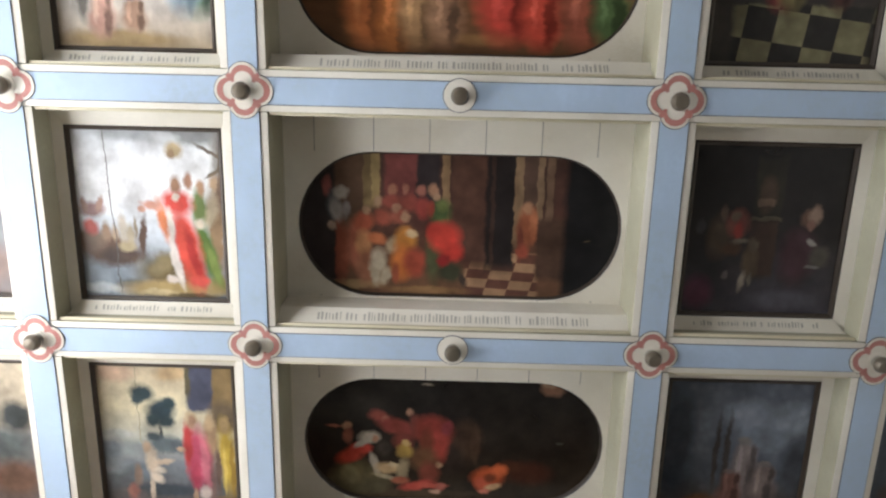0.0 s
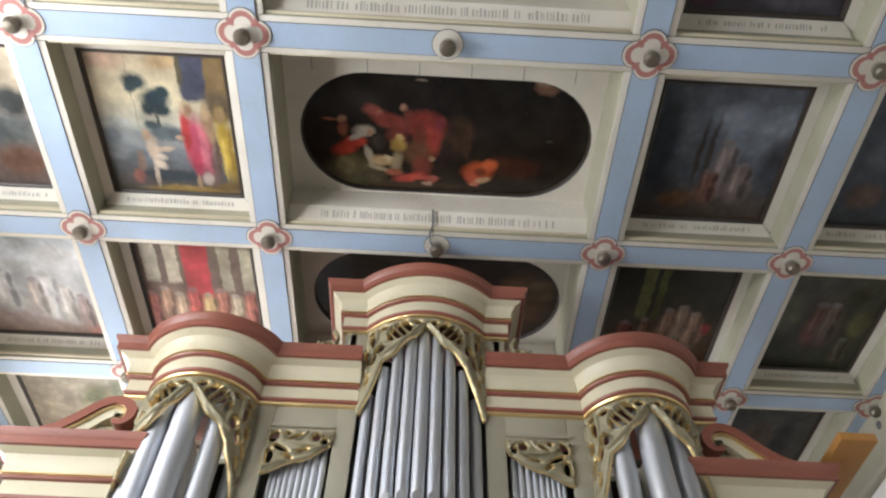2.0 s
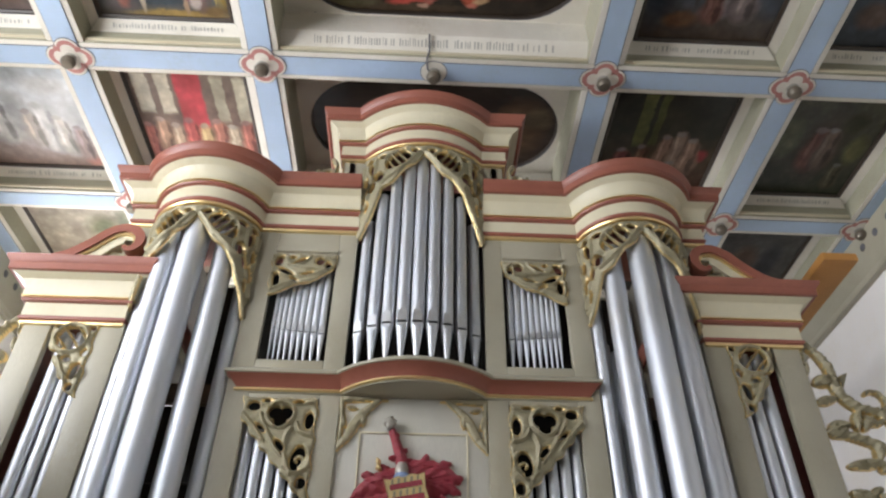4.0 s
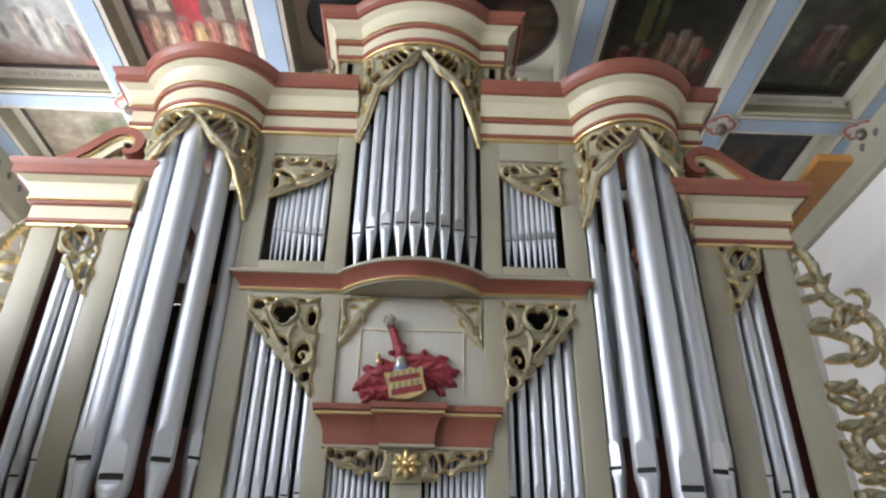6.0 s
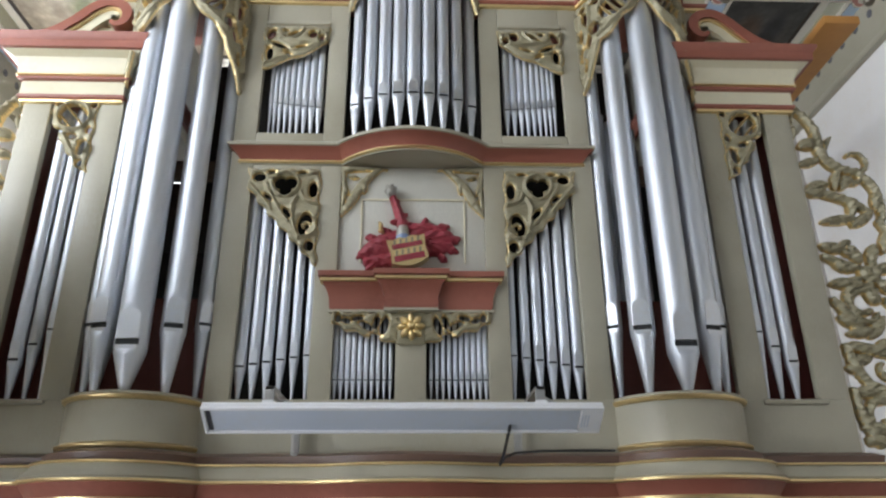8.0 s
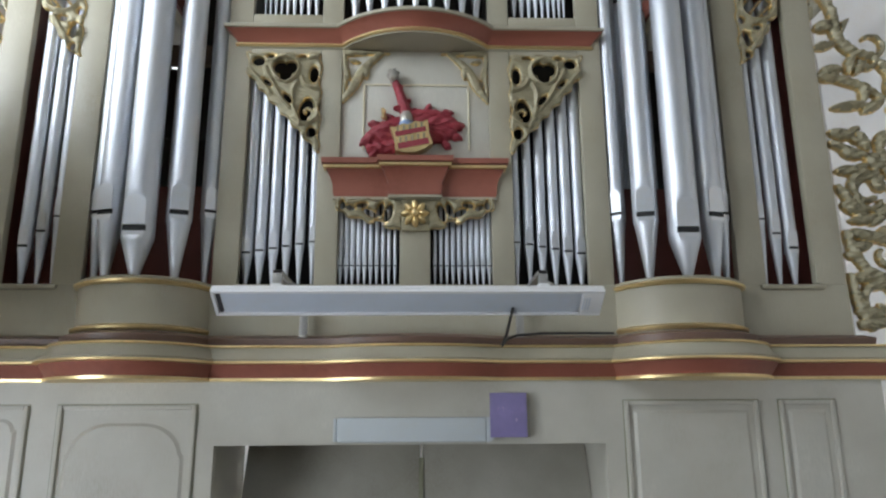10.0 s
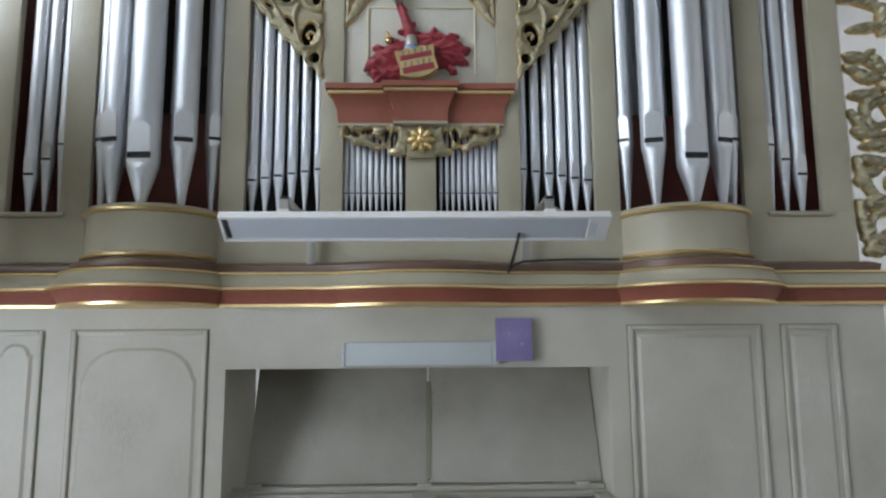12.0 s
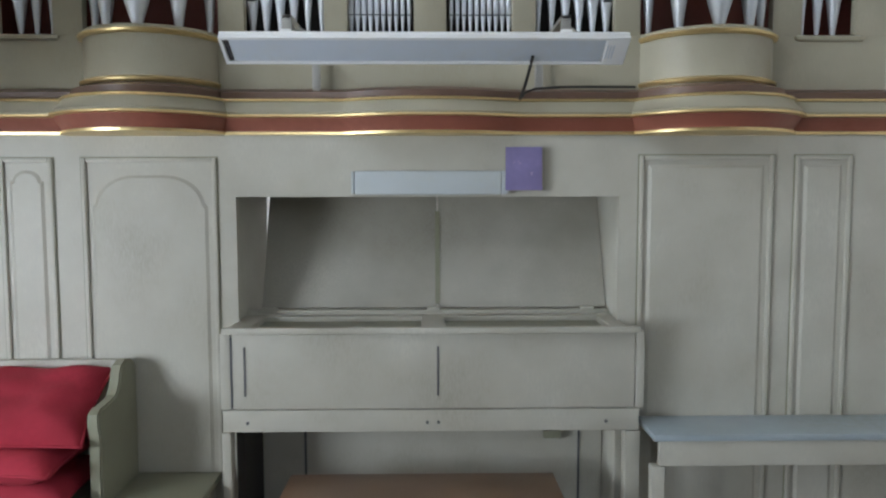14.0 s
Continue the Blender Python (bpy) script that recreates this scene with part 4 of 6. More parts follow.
NAMES = {(4, 1): "bright coastal picture with a brown boat and red robes", (5, 1): "landscape picture with dark tree and pink and yellow robes", (6, 1): "picture with a red canopy over a seated row", (3, 1): "pale meadow picture in a white coffer",
         (5, 0): "brown hill picture under a beige sky", (6, 0): "pale grey cloudy picture with white drapery", (7, 0): "faded flower picture in a white coffer", (7, 1): "faded flower picture in a white coffer",
         (3, 3): "dark picture with a checkered floor", (4, 3): "very dark interior picture in a white coffer", (5, 3): "dark blue-grey stormy picture in a white coffer", (6, 3): "dark brown feast picture in a white coffer", (7, 3): "dusky grey picture in a white coffer",
         (5, 4): "night-blue picture in a white coffer", (6, 4): "dark olive woodland picture in a white coffer", (7, 4): "dusky grey picture in a white coffer", (4, 4): "night-blue picture in a white coffer", (4, 0): "brown hill picture under a beige sky",
         (3, 2): "oval picture with orange and red drapery", (4, 2): "oval brown picture of a hall with red robes", (5, 2): "oval near-black picture with red drapery", (6, 2): "oval dark brown picture behind the organ crown"}
for (i, j) in PICS:
    mat = pa.get((i, j)) or pa[5 if i < 3 else i, {0: 0, 1: 1, 2: 2, 3: 3, 4: 4}[j]] if i < 3 or (i, j) in pa else pa[3, 1] if j < 2 else pa[3, 3]
    if (i, j) == (7, 2):
        mat = pa[6, 2]
    painting(i, j, mat, NAMES.get((i, j), "old oil picture on board in a white coffer"))

# turned bosses under the beam crossings
boss0 = None
for y in ROWS:
    for x in COLS + [(COLS[2] + COLS[3]) / 2]:
        if boss0 is None:
            boss0 = thing("ceiling_boss", "turned dark bronze boss hanging from the beam crossing", "boss", (x, y, ZC - 0.012), "ceiling bosses")
            bm = lathe(bmesh.new(), x, y, [(0.012, ZC - 0.095), (0.032, ZC - 0.09), (0.043, ZC - 0.072), (0.045, ZC - 0.055), (0.036, ZC - 0.036), (0.024, ZC - 0.028)], 20)
            part("knob", bm, M_BOSS, boss0)
            part("collar", lathe(bmesh.new(), x, y, [(0.024, ZC - 0.028), (0.034, ZC - 0.022), (0.036, ZC - 0.012)], 20), M_SILVER, boss0)
        else:
            copy_thing(boss0, Matrix.Translation((x, y, ZC - 0.012)))

# bent iron hook at the boss before the organ
xm, yh = (COLS[2] + COLS[3]) / 2, ROWS[6]
hk = tube(bmesh.new(), [(xm - 0.035, yh - 0.19, ZC + 0.115), (xm - 0.03, yh - 0.125, ZC + 0.04), (xm - 0.045, yh - 0.10, ZC - 0.012), (xm - 0.04, yh - 0.04, ZC - 0.03), (xm - 0.015, yh - 0.015, ZC - 0.04)], 0.006)
tagged(part("iron_hook", hk, M_LINE, None), "bent dark iron hook beside the ceiling boss", "hook")

# dotted frieze where the ceiling meets the side walls
for s in (-1, 1):
    bm = bmesh.new()
    x = s * (XW - 0.03)
    box(bm, x, s * (XW - 0.001), YF + 0.01, YB - 0.01, 5.19, 5.599, 0, 0)
    box(bm, x - s * 0.03, x, YF + 0.01, YB - 0.01, 5.19, 5.24, 0.008, 0)
    fr = part("trim", bm, [M_CASE], None, "grey-painted frieze board with dark studs along the wall top")
    fr["kind"] = "structure"
    for k in range(46):
        y = -3.0 + k * 0.185
        b2 = bmesh.new()
        bmesh.ops.create_uvsphere(b2, u_segments=8, v_segments=6, radius=0.033, matrix=Matrix.LocRotScale((x, y, 5.47), None, (0.4, 1, 1)))
        part("stud", b2, M_LINE, fr)


# ---------------- the organ ----------------
CX, YO = 0.01, 3.10
TW, THW, TSAG = 1.165, 0.28, 0.21
CHW, CSAG = 0.34, 0.16
organ = thing("organ_case", "baroque organ case, greige paint with red and gilded mouldings", "organ", (CX, 3.3, 0))


def mx(s, a):
    return CX + s * a


def board(name, s, a0, a1, z0, z1, mat=M_CASE, y0=YO, y1=YO + 0.045, label="", bevel=0.005):
    return boxpart(name, mx(s, a0), mx(s, a1), y0, y1, z0, z1, mat, organ, label, bevel)


tower = lambda s: [(mx(s, TW), THW, TSAG)]
BOTH = [(mx(-1, TW), THW, TSAG), (CX, CHW, 0.09), (mx(1, TW), THW, TSAG)]

for s in (-1, 1):
    board("stile", s, 0.775, 0.885, 2.375, 4.50)
    board("stile", s, 0.345, 0.445, 2.375, 3.51)
    board("stile", s, 0.345, 0.445, 3.634, 4.50)
    board("stile", s, 1.445, 1.57, 2.375, 4.50)
    board("stile", s, 1.80, 1.935, 2.375, 3.86)
    board("rail", s, 0.445, 0.775, 4.335, 4.50)
    board("rail", s, 0.445, 0.775, 3.485, 3.51)
    board("rail", s, 1.57, 1.80, 3.855, 4.0)
    board("rail", s, 0.345, 0.445, 4.50, 5.05)
    # narrow moulding over the small pipe field
    moulding("moulding", [(0.0, 4.345), (0.014, 4.35), (0.018, 4.362), (0.004, 4.372), (0.0, 4.372)], M_CASE, organ, min(mx(s, 0.46), mx(s, 0.765)), max(mx(s, 0.46), mx(s, 0.765)), YO, yback=YO + 0.01)
    # sill under the small outer field
    moulding("sill", [(0.0, 2.35), (0.018, 2.356), (0.022, 2.37), (0.0, 2.378)], M_CASE, organ, min(mx(s, 1.56), mx(s, 1.81)), max(mx(s, 1.56), mx(s, 1.81)), YO, yback=YO + 0.01)
    # case sides
    board("side_panel", s, 1.90, 1.935, 2.16, 3.86, y0=YO + 0.05, y1=3.95)
    board("side_panel", s, 1.40, 1.435, 3.9, 4.75, y0=YO + 0.05, y1=3.95)
    board("side_panel", s, 0.44, 0.47, 4.78, 5.3, y0=YO + 0.05, y1=3.85)
    # dark red boards inside, and racks
    board("backing", s, 0.88, 1.90, 2.16, 2.95, M_INRED, 3.48, 3.50)
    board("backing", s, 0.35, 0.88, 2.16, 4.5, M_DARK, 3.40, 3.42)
    board("rack_board", s, 0.36, 1.90, 2.34, 2.372, M_INRED, YO + 0.05, 3.47, bevel=0)
    board("liner", s, 1.884, 1.898, 2.375, 3.85, M_INRED, YO + 0.05, 3.47, bevel=0)
    board("frame_post", s, 1.02, 1.06, 2.16, 4.6, M_INRED, 3.80, 3.86)
    board("frame_post", s, 1.46, 1.52, 2.16, 4.4, M_INRED, 3.74, 3.80)
    board("frame_beam", s, 0.88, 1.9, 3.74, 3.86, M_WOOD, 3.70, 3.74)
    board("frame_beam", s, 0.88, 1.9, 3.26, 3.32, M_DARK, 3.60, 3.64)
# back boards coloured near black, so the case looks unlit behind the pipes
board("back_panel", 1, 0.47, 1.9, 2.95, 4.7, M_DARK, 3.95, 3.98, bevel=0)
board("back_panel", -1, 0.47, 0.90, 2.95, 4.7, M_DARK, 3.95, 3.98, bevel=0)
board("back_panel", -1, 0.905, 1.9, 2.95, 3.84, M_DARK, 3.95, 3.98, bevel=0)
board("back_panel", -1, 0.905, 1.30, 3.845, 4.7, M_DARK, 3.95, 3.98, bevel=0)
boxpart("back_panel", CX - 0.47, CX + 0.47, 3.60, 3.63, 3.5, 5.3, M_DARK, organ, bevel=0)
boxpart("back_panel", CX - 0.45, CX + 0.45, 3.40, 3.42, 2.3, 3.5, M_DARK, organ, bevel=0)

# base band with the drums under the towers
moulding("base_band", [(0.0, 2.13), (0.0, 2.375)], M_CASE, organ, CX - 1.935, CX + 1.935, YO - 0.002, [(mx(-1, TW), THW, TSAG), (mx(1, TW), THW, TSAG)], 3.5, cap_top=True, label="plain greige band with drums below the towers")
for s in (-1, 1):
    for z, d in ((2.352, 0.016), (2.165, 0.014)):
        moulding("gilded_bead", [(0.0, z - 0.012), (d, z - 0.006), (d + 0.004, z + 0.003), (0.0, z + 0.012)], M_GOLD, organ, mx(s, TW) - THW - 0.001, mx(s, TW) + THW + 0.001, YO - 0.004, tower(s), e0=False, e1=False, label="thin gilded bead")
# impost cornice
IY = 3.06
imp = dict(x0=CX - 1.95, x1=CX + 1.95, y0=IY, bulges=BOTH, yback=3.4)
# top fillet takes the darkened red-brown in place of a cast shadow
moulding("impost_moulding", [(0.03, 2.10), (0.035, 2.13), (0.0, 2.145)], M_REDSHADE, organ, cap_top=True, label="red-brown top fillet, darkened in colour as shade", **imp)
moulding("impost_moulding", [(0.105, 2.030), (0.11, 2.04), (0.075, 2.075), (0.07, 2.088), (0.03, 2.098)], M_CASE, organ, label="rounded cream moulding", **imp)
moulding("gilded_bead", [(0.068, 2.086), (0.079, 2.090), (0.074, 2.098), (0.05, 2.10)], M_GOLD, organ, **imp)
moulding("gilded_bead", [(0.10, 2.018), (0.118, 2.022), (0.118, 2.030), (0.10, 2.033)], M_GOLD, organ, **imp)
moulding("impost_moulding", [(0.068, 1.966), (0.072, 1.978), (0.092, 2.005), (0.100, 2.020)], M_RED, organ, label="red-brown hollow moulding", **imp)
moulding("gilded_bead", [(0.04, 1.950), (0.076, 1.953), (0.078, 1.964), (0.06, 1.968)], M_GOLD, organ, cap_low=True, **imp)

# transom in the middle
tr = dict(x0=CX - 0.83, x1=CX + 0.83, y0=YO, bulges=[(CX, CHW, CSAG)], yback=YO + 0.03)
moulding("transom_moulding", [(0.0, 3.512), (0.004, 3.518)], M_CASE, organ, cap_low=True, **tr)
moulding("gilded_bead", [(0.004, 3.518), (0.016, 3.521), (0.014, 3.532), (0.006, 3.535)], M_GOLD, organ, **tr)
moulding("transom_moulding", [(0.006, 3.534), (0.012, 3.545), (0.036, 3.574), (0.055, 3.588)], M_RED, organ, label="red-brown hollow moulding", **tr)
moulding("transom_moulding", [(0.055, 3.588), (0.063, 3.591), (0.063, 3.605), (0.045, 3.614), (0.032, 3.626), (0.0, 3.634), (-0.02, 3.646)], M_CASE, organ, cap_top=True, label="greige ledge", **tr)
for s in (-1, 1):
    board("rail", s, 0.445, 0.775, 3.634, 3.692)

# cornices
CORN = [("gilded_bead", [(0.0, -0.335), (0.016, -0.332), (0.020, -0.322), (0.016, -0.316)], M_GOLD), ("cornice_moulding", [(0.016, -0.316), (0.026, -0.310), (0.030, -0.298), (0.022, -0.290)], M_RED),
        ("cornice_moulding", [(0.022, -0.290), (0.022, -0.216)], M_CREAM), ("cornice_moulding", [(0.022, -0.216), (0.040, -0.212), (0.045, -0.203), (0.038, -0.194)], M_RED),
        ("gilded_bead", [(0.038, -0.194), (0.047, -0.190), (0.047, -0.184), (0.042, -0.180)], M_GOLD), ("cornice_moulding", [(0.042, -0.180), (0.046, -0.135), (0.066, -0.100), (0.105, -0.08)], M_CREAM),
        ("cornice_moulding", [(0.105, -0.080), (0.122, -0.078), (0.124, -0.04), (0.142, -0.018), (0.146, 0.0), (0.0, 0.012)], M_RED)]


def cornice(z, parent, **kw):
    for k, (name, prof, mat) in enumerate(CORN):
        moulding(name, [(d, z + h) for d, h in prof], mat, parent, cap_top=(k == len(CORN) - 1), cap_low=False, **kw)


for s in (-1, 1):
    a, b = sorted((mx(s, 0.345), mx(s, 1.57)))
    cornice(4.82, organ, x0=a, x1=b, y0=YO, bulges=tower(s), yback=3.9, e0=(s < 0), e1=(s > 0))
    # bulging frieze behind the carved fringe
    moulding("frieze", [(-0.004, 4.462), (-0.004, 4.49)], M_CASE, organ, mx(s, TW) - 0.29, mx(s, TW) + 0.29, YO, tower(s), e0=False, e1=False)
    a, b = sorted((mx(s, 1.47), mx(s, 1.935)))
    cornice(4.175, organ, x0=a, x1=b, y0=YO, bulges=(), yback=3.95)
cornice(5.385, organ, x0=CX - 0.475, x1=CX + 0.475, y0=YO, bulges=[(CX, CHW, CSAG)], yback=3.85)
moulding("frieze", [(-0.004, 5.03), (-0.004, 5.056)], M_CASE, organ, CX - 0.345, CX + 0.345, YO, [(CX, CHW, CSAG)], e0=False, e1=False)
for s in (-1, 1):
    board("pilaster", s, 0.40, 0.475, 4.825, 5.055)

# half gables with scrolls over the outer fields
for s in (-1, 1):
    path = [(2.03, 4.19), (1.93, 4.20), (1.83, 4.235), (1.74, 4.305), (1.66, 4.385), (1.58, 4.425), (1.50, 4.412), (1.452, 4.36), (1.450, 4.30), (1.485, 4.255), (1.53, 4.25), (1.555, 4.275)]
    for (w0, w1, y0, mat) in ((0.0, 0.05, 3.0, M_RED), (0.05, 0.066, 3.012, M_GOLD), (0.066, 0.115, 3.025, M_CREAM)):
        bm = bmesh.new()
        rows = []
        m = len(path)
        fine = []
        for k in range(m - 1):
            for t in (0, 0.25, 0.5, 0.75):
                q = [path[max(0, min(m - 1, k + e))] for e in (-1, 0, 1, 2)]
                fine.append(tuple(0.5 * (2 * q[1][i] + (q[2][i] - q[0][i]) * t + (2 * q[0][i] - 5 * q[1][i] + 4 * q[2][i] - q[3][i]) * t * t + (3 * q[1][i] - q[0][i] - 3 * q[2][i] + q[3][i]) * t ** 3) for i in (0, 1)))
        fine.append(path[-1])
        for k, (a, z) in enumerate(fine):
            da, dz = fine[min(k + 1, len(fine) - 1)][0] - fine[max(k - 1, 0)][0], fine[min(k + 1, len(fine) - 1)][1] - fine[max(k - 1, 0)][1]
            ln = math.hypot(da, dz)
            na, nz = -dz / ln, da / ln
            taper = 0.35 + 0.65 * min(1, (len(fine) - k) / 14) if k > len(fine) - 14 else min(1.0, 0.25 + k / 10)
            p = [(a + na * w * taper, z + nz * w * taper) for w in (w0, w1)]
            rows.append([bm.verts.new((mx(s, p[i][0]), y, p[i][1])) for i, y in ((0, y0), (0, YO + 0.04), (1, YO + 0.04), (1, y0))])
        for p, q in zip(rows, rows[1:]):
            for i in range(4):
                bm.faces.new((p[i], p[(i + 1) % 4], q[(i + 1) % 4], q[i]))
        bm.faces.new(rows[0])
        bm.faces.new(rows[-1][::-1])
        bmesh.ops.recalc_face_normals(bm, faces=bm.faces[:])
        part("gable_scroll", bm, mat, organ, "scrolled half gable, red edge over cream")
    # grey carved infill under the scroll
    f = union([bend((1.50, 4.19), (1.60, 4.30), (1.66, 4.20), 0.03, 0.02, 0.035), bend((1.56, 4.2), (1.52, 4.3), (1.6, 4.31), 0.02, 0.012), leaf(1.62, 4.2, 80, 0.1, 0.02), leaf(1.7, 4.19, 60, 0.08, 0.016)])
    carving("carved_infill", f, 1.45, 1.78, 4.18, 4.36, lambda u, v, h, s=s: (mx(s, u), YO - 0.03 - h, v), organ, "worn carved infill")

# painted field with the arms, and the red bracket under it
boxpart("panel", CX - 0.345, CX + 0.345, YO + 0.02, YO + 0.045, 2.945, 3.512, M_LOW, organ, "pale framed panel behind the arms")
bm = bmesh.new()
for x0, x1, z0, z1 in ((-0.245, -0.237, 3.01, 3.34), (0.245, 0.253, 3.01, 3.34), (-0.237, 0.245, 3.332, 3.34)):
    box(bm, CX + x0, CX + x1, YO + 0.012, YO + 0.022, z0, z1, 0.002)
part("panel_fillet", bm, M_CREAM, organ)
for d, x, kw in ((0.0, 0.355, {}), (0.035, 0.105, {})):
    a = dict(x0=CX - x, x1=CX + x, y0=YO - d, bulges=(), yback=YO + 0.02)
    moulding("bracket_moulding", [(0.010, 2.775), (0.014, 2.79), (0.016, 2.83), (0.032, 2.875), (0.046, 2.896)], M_RED, organ, cap_low=True, label="red-brown hollow bracket", **a)
    moulding("gilded_bead", [(0.046, 2.896), (0.056, 2.899), (0.056, 2.911), (0.050, 2.913)], M_GOLD, organ, **a)
    moulding("bracket_moulding", [(0.050, 2.913), (0.064, 2.918), (0.066, 2.942), (0.040, 2.952), (0.0, 2.954)], M_RED, organ, cap_top=True, **a)
    moulding("gilded_bead", [(0.0, 2.758), (0.016, 2.762), (0.016, 2.773), (0.008, 2.776)], M_CASE, organ, cap_low=True, **a)
boxpart("stile", CX - 0.068, CX + 0.068, YO, YO + 0.04, 2.375, 2.79, M_CASE, organ)

# coat of arms, carved and coloured, leaning
arms = thing("coat_of_arms", "carved coat of arms, gilded striped shield on crimson mantling", "coat of arms", (CX - 0.02, YO, 2.955))
YA = YO + 0.012
lay = lambda u, v, h: (CX + u, YA - h, v)
mant = union([bend((-0.02, 3.10), (-0.13, 3.105), (-0.235, 3.045), 0.075, 0.020, 0.078), bend((-0.06, 3.03), (-0.13, 3.02), (-0.205, 3.012), 0.05, 0.024), bend((0.0, 3.14), (0.10, 3.155), (0.20, 3.12), 0.065, 0.020, 0.080), bend((0.05, 3.09), (0.12, 3.085), (0.17, 3.09), 0.06, 0.028),
              leaf(-0.16, 3.12, 150, 0.06, 0.018), leaf(-0.10, 3.15, 130, 0.05, 0.016), leaf(0.12, 3.18, 40, 0.06, 0.016, -60), leaf(0.05, 3.19, 60, 0.05, 0.016), leaf(-0.21, 3.05, 190, 0.05, 0.014), leaf(0.17, 3.08, -30, 0.05, 0.016), leaf(0.19, 3.13, -10, 0.04, 0.014), leaf(-0.17, 2.995, 200, 0.05, 0.014), leaf(0.13, 3.05, -60, 0.05, 0.016)])
mo = carving("mantling", lambda u, v: mant(u, v) + 0.003 * np.sin(u * 150) * np.sin(v * 130), -0.29, 0.26, 2.956, 3.25, lay, arms, "crimson leafy mantling", step=0.005, relief=0.045, edge=0.04, veins=0.10)
mo.data.materials.clear()
for m_ in (M_CRIMSON, M_CRIMSON):
    mo.data.materials.append(m_)
crest = union([bend((-0.035, 3.17), (-0.065, 3.27), (-0.095, 3.345), 0.034, 0.018, 0.020), leaf(-0.06, 3.21, 160, 0.045, 0.012), leaf(-0.05, 3.24, 20, 0.035, 0.010), leaf(-0.03, 3.19, 20, 0.04, 0.012), leaf(-0.085, 3.31, 30, 0.03, 0.009)])
co = carving("crest", crest, -0.16, 0.05, 3.12, 3.38, lay, arms, "crimson leafy crest leaning aside", step=0.005, relief=0.045, edge=0.03)
co.data.materials.clear()
for m_ in (M_CRIMSON, M_CRIMSON):
    co.data.materials.append(m_)
carving("gilded_leaf", union([leaf(-0.15, 3.165, 60, 0.04, 0.010, 80), leaf(-0.13, 3.15, 150, 0.03, 0.008, 30)]), -0.19, -0.08, 3.13, 3.22, lambda u, v, h: lay(u, v, h + 0.03), arms, "small gilded leaf", relief=0.02, gilt=0.03)
bm = bmesh.new()
bmesh.ops.create_uvsphere(bm, u_segments=14, v_segments=10, radius=0.026, matrix=Matrix.LocRotScale((CX - 0.104, YA - 0.03, 3.368), None, (1, 1, 1.15)))
for v in bm.verts:
    v.co += 0.006 * Vector((math.sin(v.co.z * 300), 0, math.sin(v.co.x * 330)))
part("finial", bm, M_SILVER, arms, "tarnished silver knob")
bm = lathe(bmesh.new(), CX - 0.042, YA - 0.045, [(0.018, 3.09), (0.028, 3.112), (0.030, 3.140), (0.026, 3.162), (0.020, 3.175)], 16)
helmet = part("helmet", bm, M_SILVER, arms, "silvery barred helmet")
part("collar", lathe(bmesh.new(), CX - 0.040, YA - 0.05, [(0.026, 3.088), (0.036, 3.098), (0.036, 3.114), (0.030, 3.124)], 16), M_HELM, helmet, "blue painted collar")
bm = bmesh.new()
lean = (math.cos(radians(12)), math.sin(radians(12)))
tilt = lambda u, v: (CX - 0.016 + u * lean[0] - v * lean[1], 3.042 + u * lean[1] + v * lean[0])
sh = [(-0.088, 0.064), (-0.06, 0.058), (-0.03, 0.068), (0.0, 0.060), (0.03, 0.068), (0.06, 0.058), (0.088, 0.064), (0.080, 0.0), (0.086, -0.05), (0.05, -0.068), (0.0, -0.078), (-0.05, -0.068), (-0.086, -0.05), (-0.080, 0.0)]
vf = [bm.verts.new((tilt(u, v)[0], YA - 0.085, tilt(u, v)[1])) for u, v in sh]
vb = [bm.verts.new((tilt(u, v)[0], YA - 0.03, tilt(u, v)[1])) for u, v in sh]
bm.faces.new(vf)
bm.faces.new(vb[::-1])
for k in range(len(sh)):
    bm.faces.new((vf[k], vb[k], vb[(k + 1) % len(sh)], vf[(k + 1) % len(sh)]))
bmesh.ops.recalc_face_normals(bm, faces=bm.faces[:])
shield = part("shield", bm, M_GOLD, arms, "gilded shield")
for v0, v1 in ((0.012, 0.034), (-0.05, -0.022)):
    bm = bmesh.new()
    q = [tilt(u, v) for u, v in ((-0.07, v0), (0.07, v0), (0.07, v1), (-0.07, v1))]
    lo = [bm.verts.new((x, YA - 0.088, z)) for x, z in q]
    hi = [bm.verts.new((x, YA - 0.082, z)) for x, z in q]
    bm.faces.new(lo)
    for k in range(4):
        bm.faces.new((lo[k], hi[k], hi[(k + 1) % 4], lo[(k + 1) % 4]))
    bmesh.ops.recalc_face_normals(bm, faces=bm.faces[:])
    part("bar", bm, M_CRIMSON, shield, "crimson bar")
for k in range(5):
    for vv in (0.045, -0.008):
        bm = bmesh.new()
        x, z = tilt(-0.055 + k * 0.0275, vv)
        box(bm, x - 0.005, x + 0.005, YA - 0.089, YA - 0.08, z - 0.012, z + 0.012, 0.002)
        part("ermine_mark", bm, M_CARVE, shield)

# carved fringes and brackets
R_T = (THW * THW + TSAG * TSAG) / (2 * TSAG)
R_C = (CHW * CHW + CSAG * CSAG) / (2 * CSAG)


def round_tower(cx, R, sag, out):
    """Lays (arc length, height, relief) on the round front of a tower."""
    def place(u, v, h):
        r = R + out + h
        g = u / R
        return cx + r * math.sin(g), YO - sag + R - r * math.cos(g), v

    return place


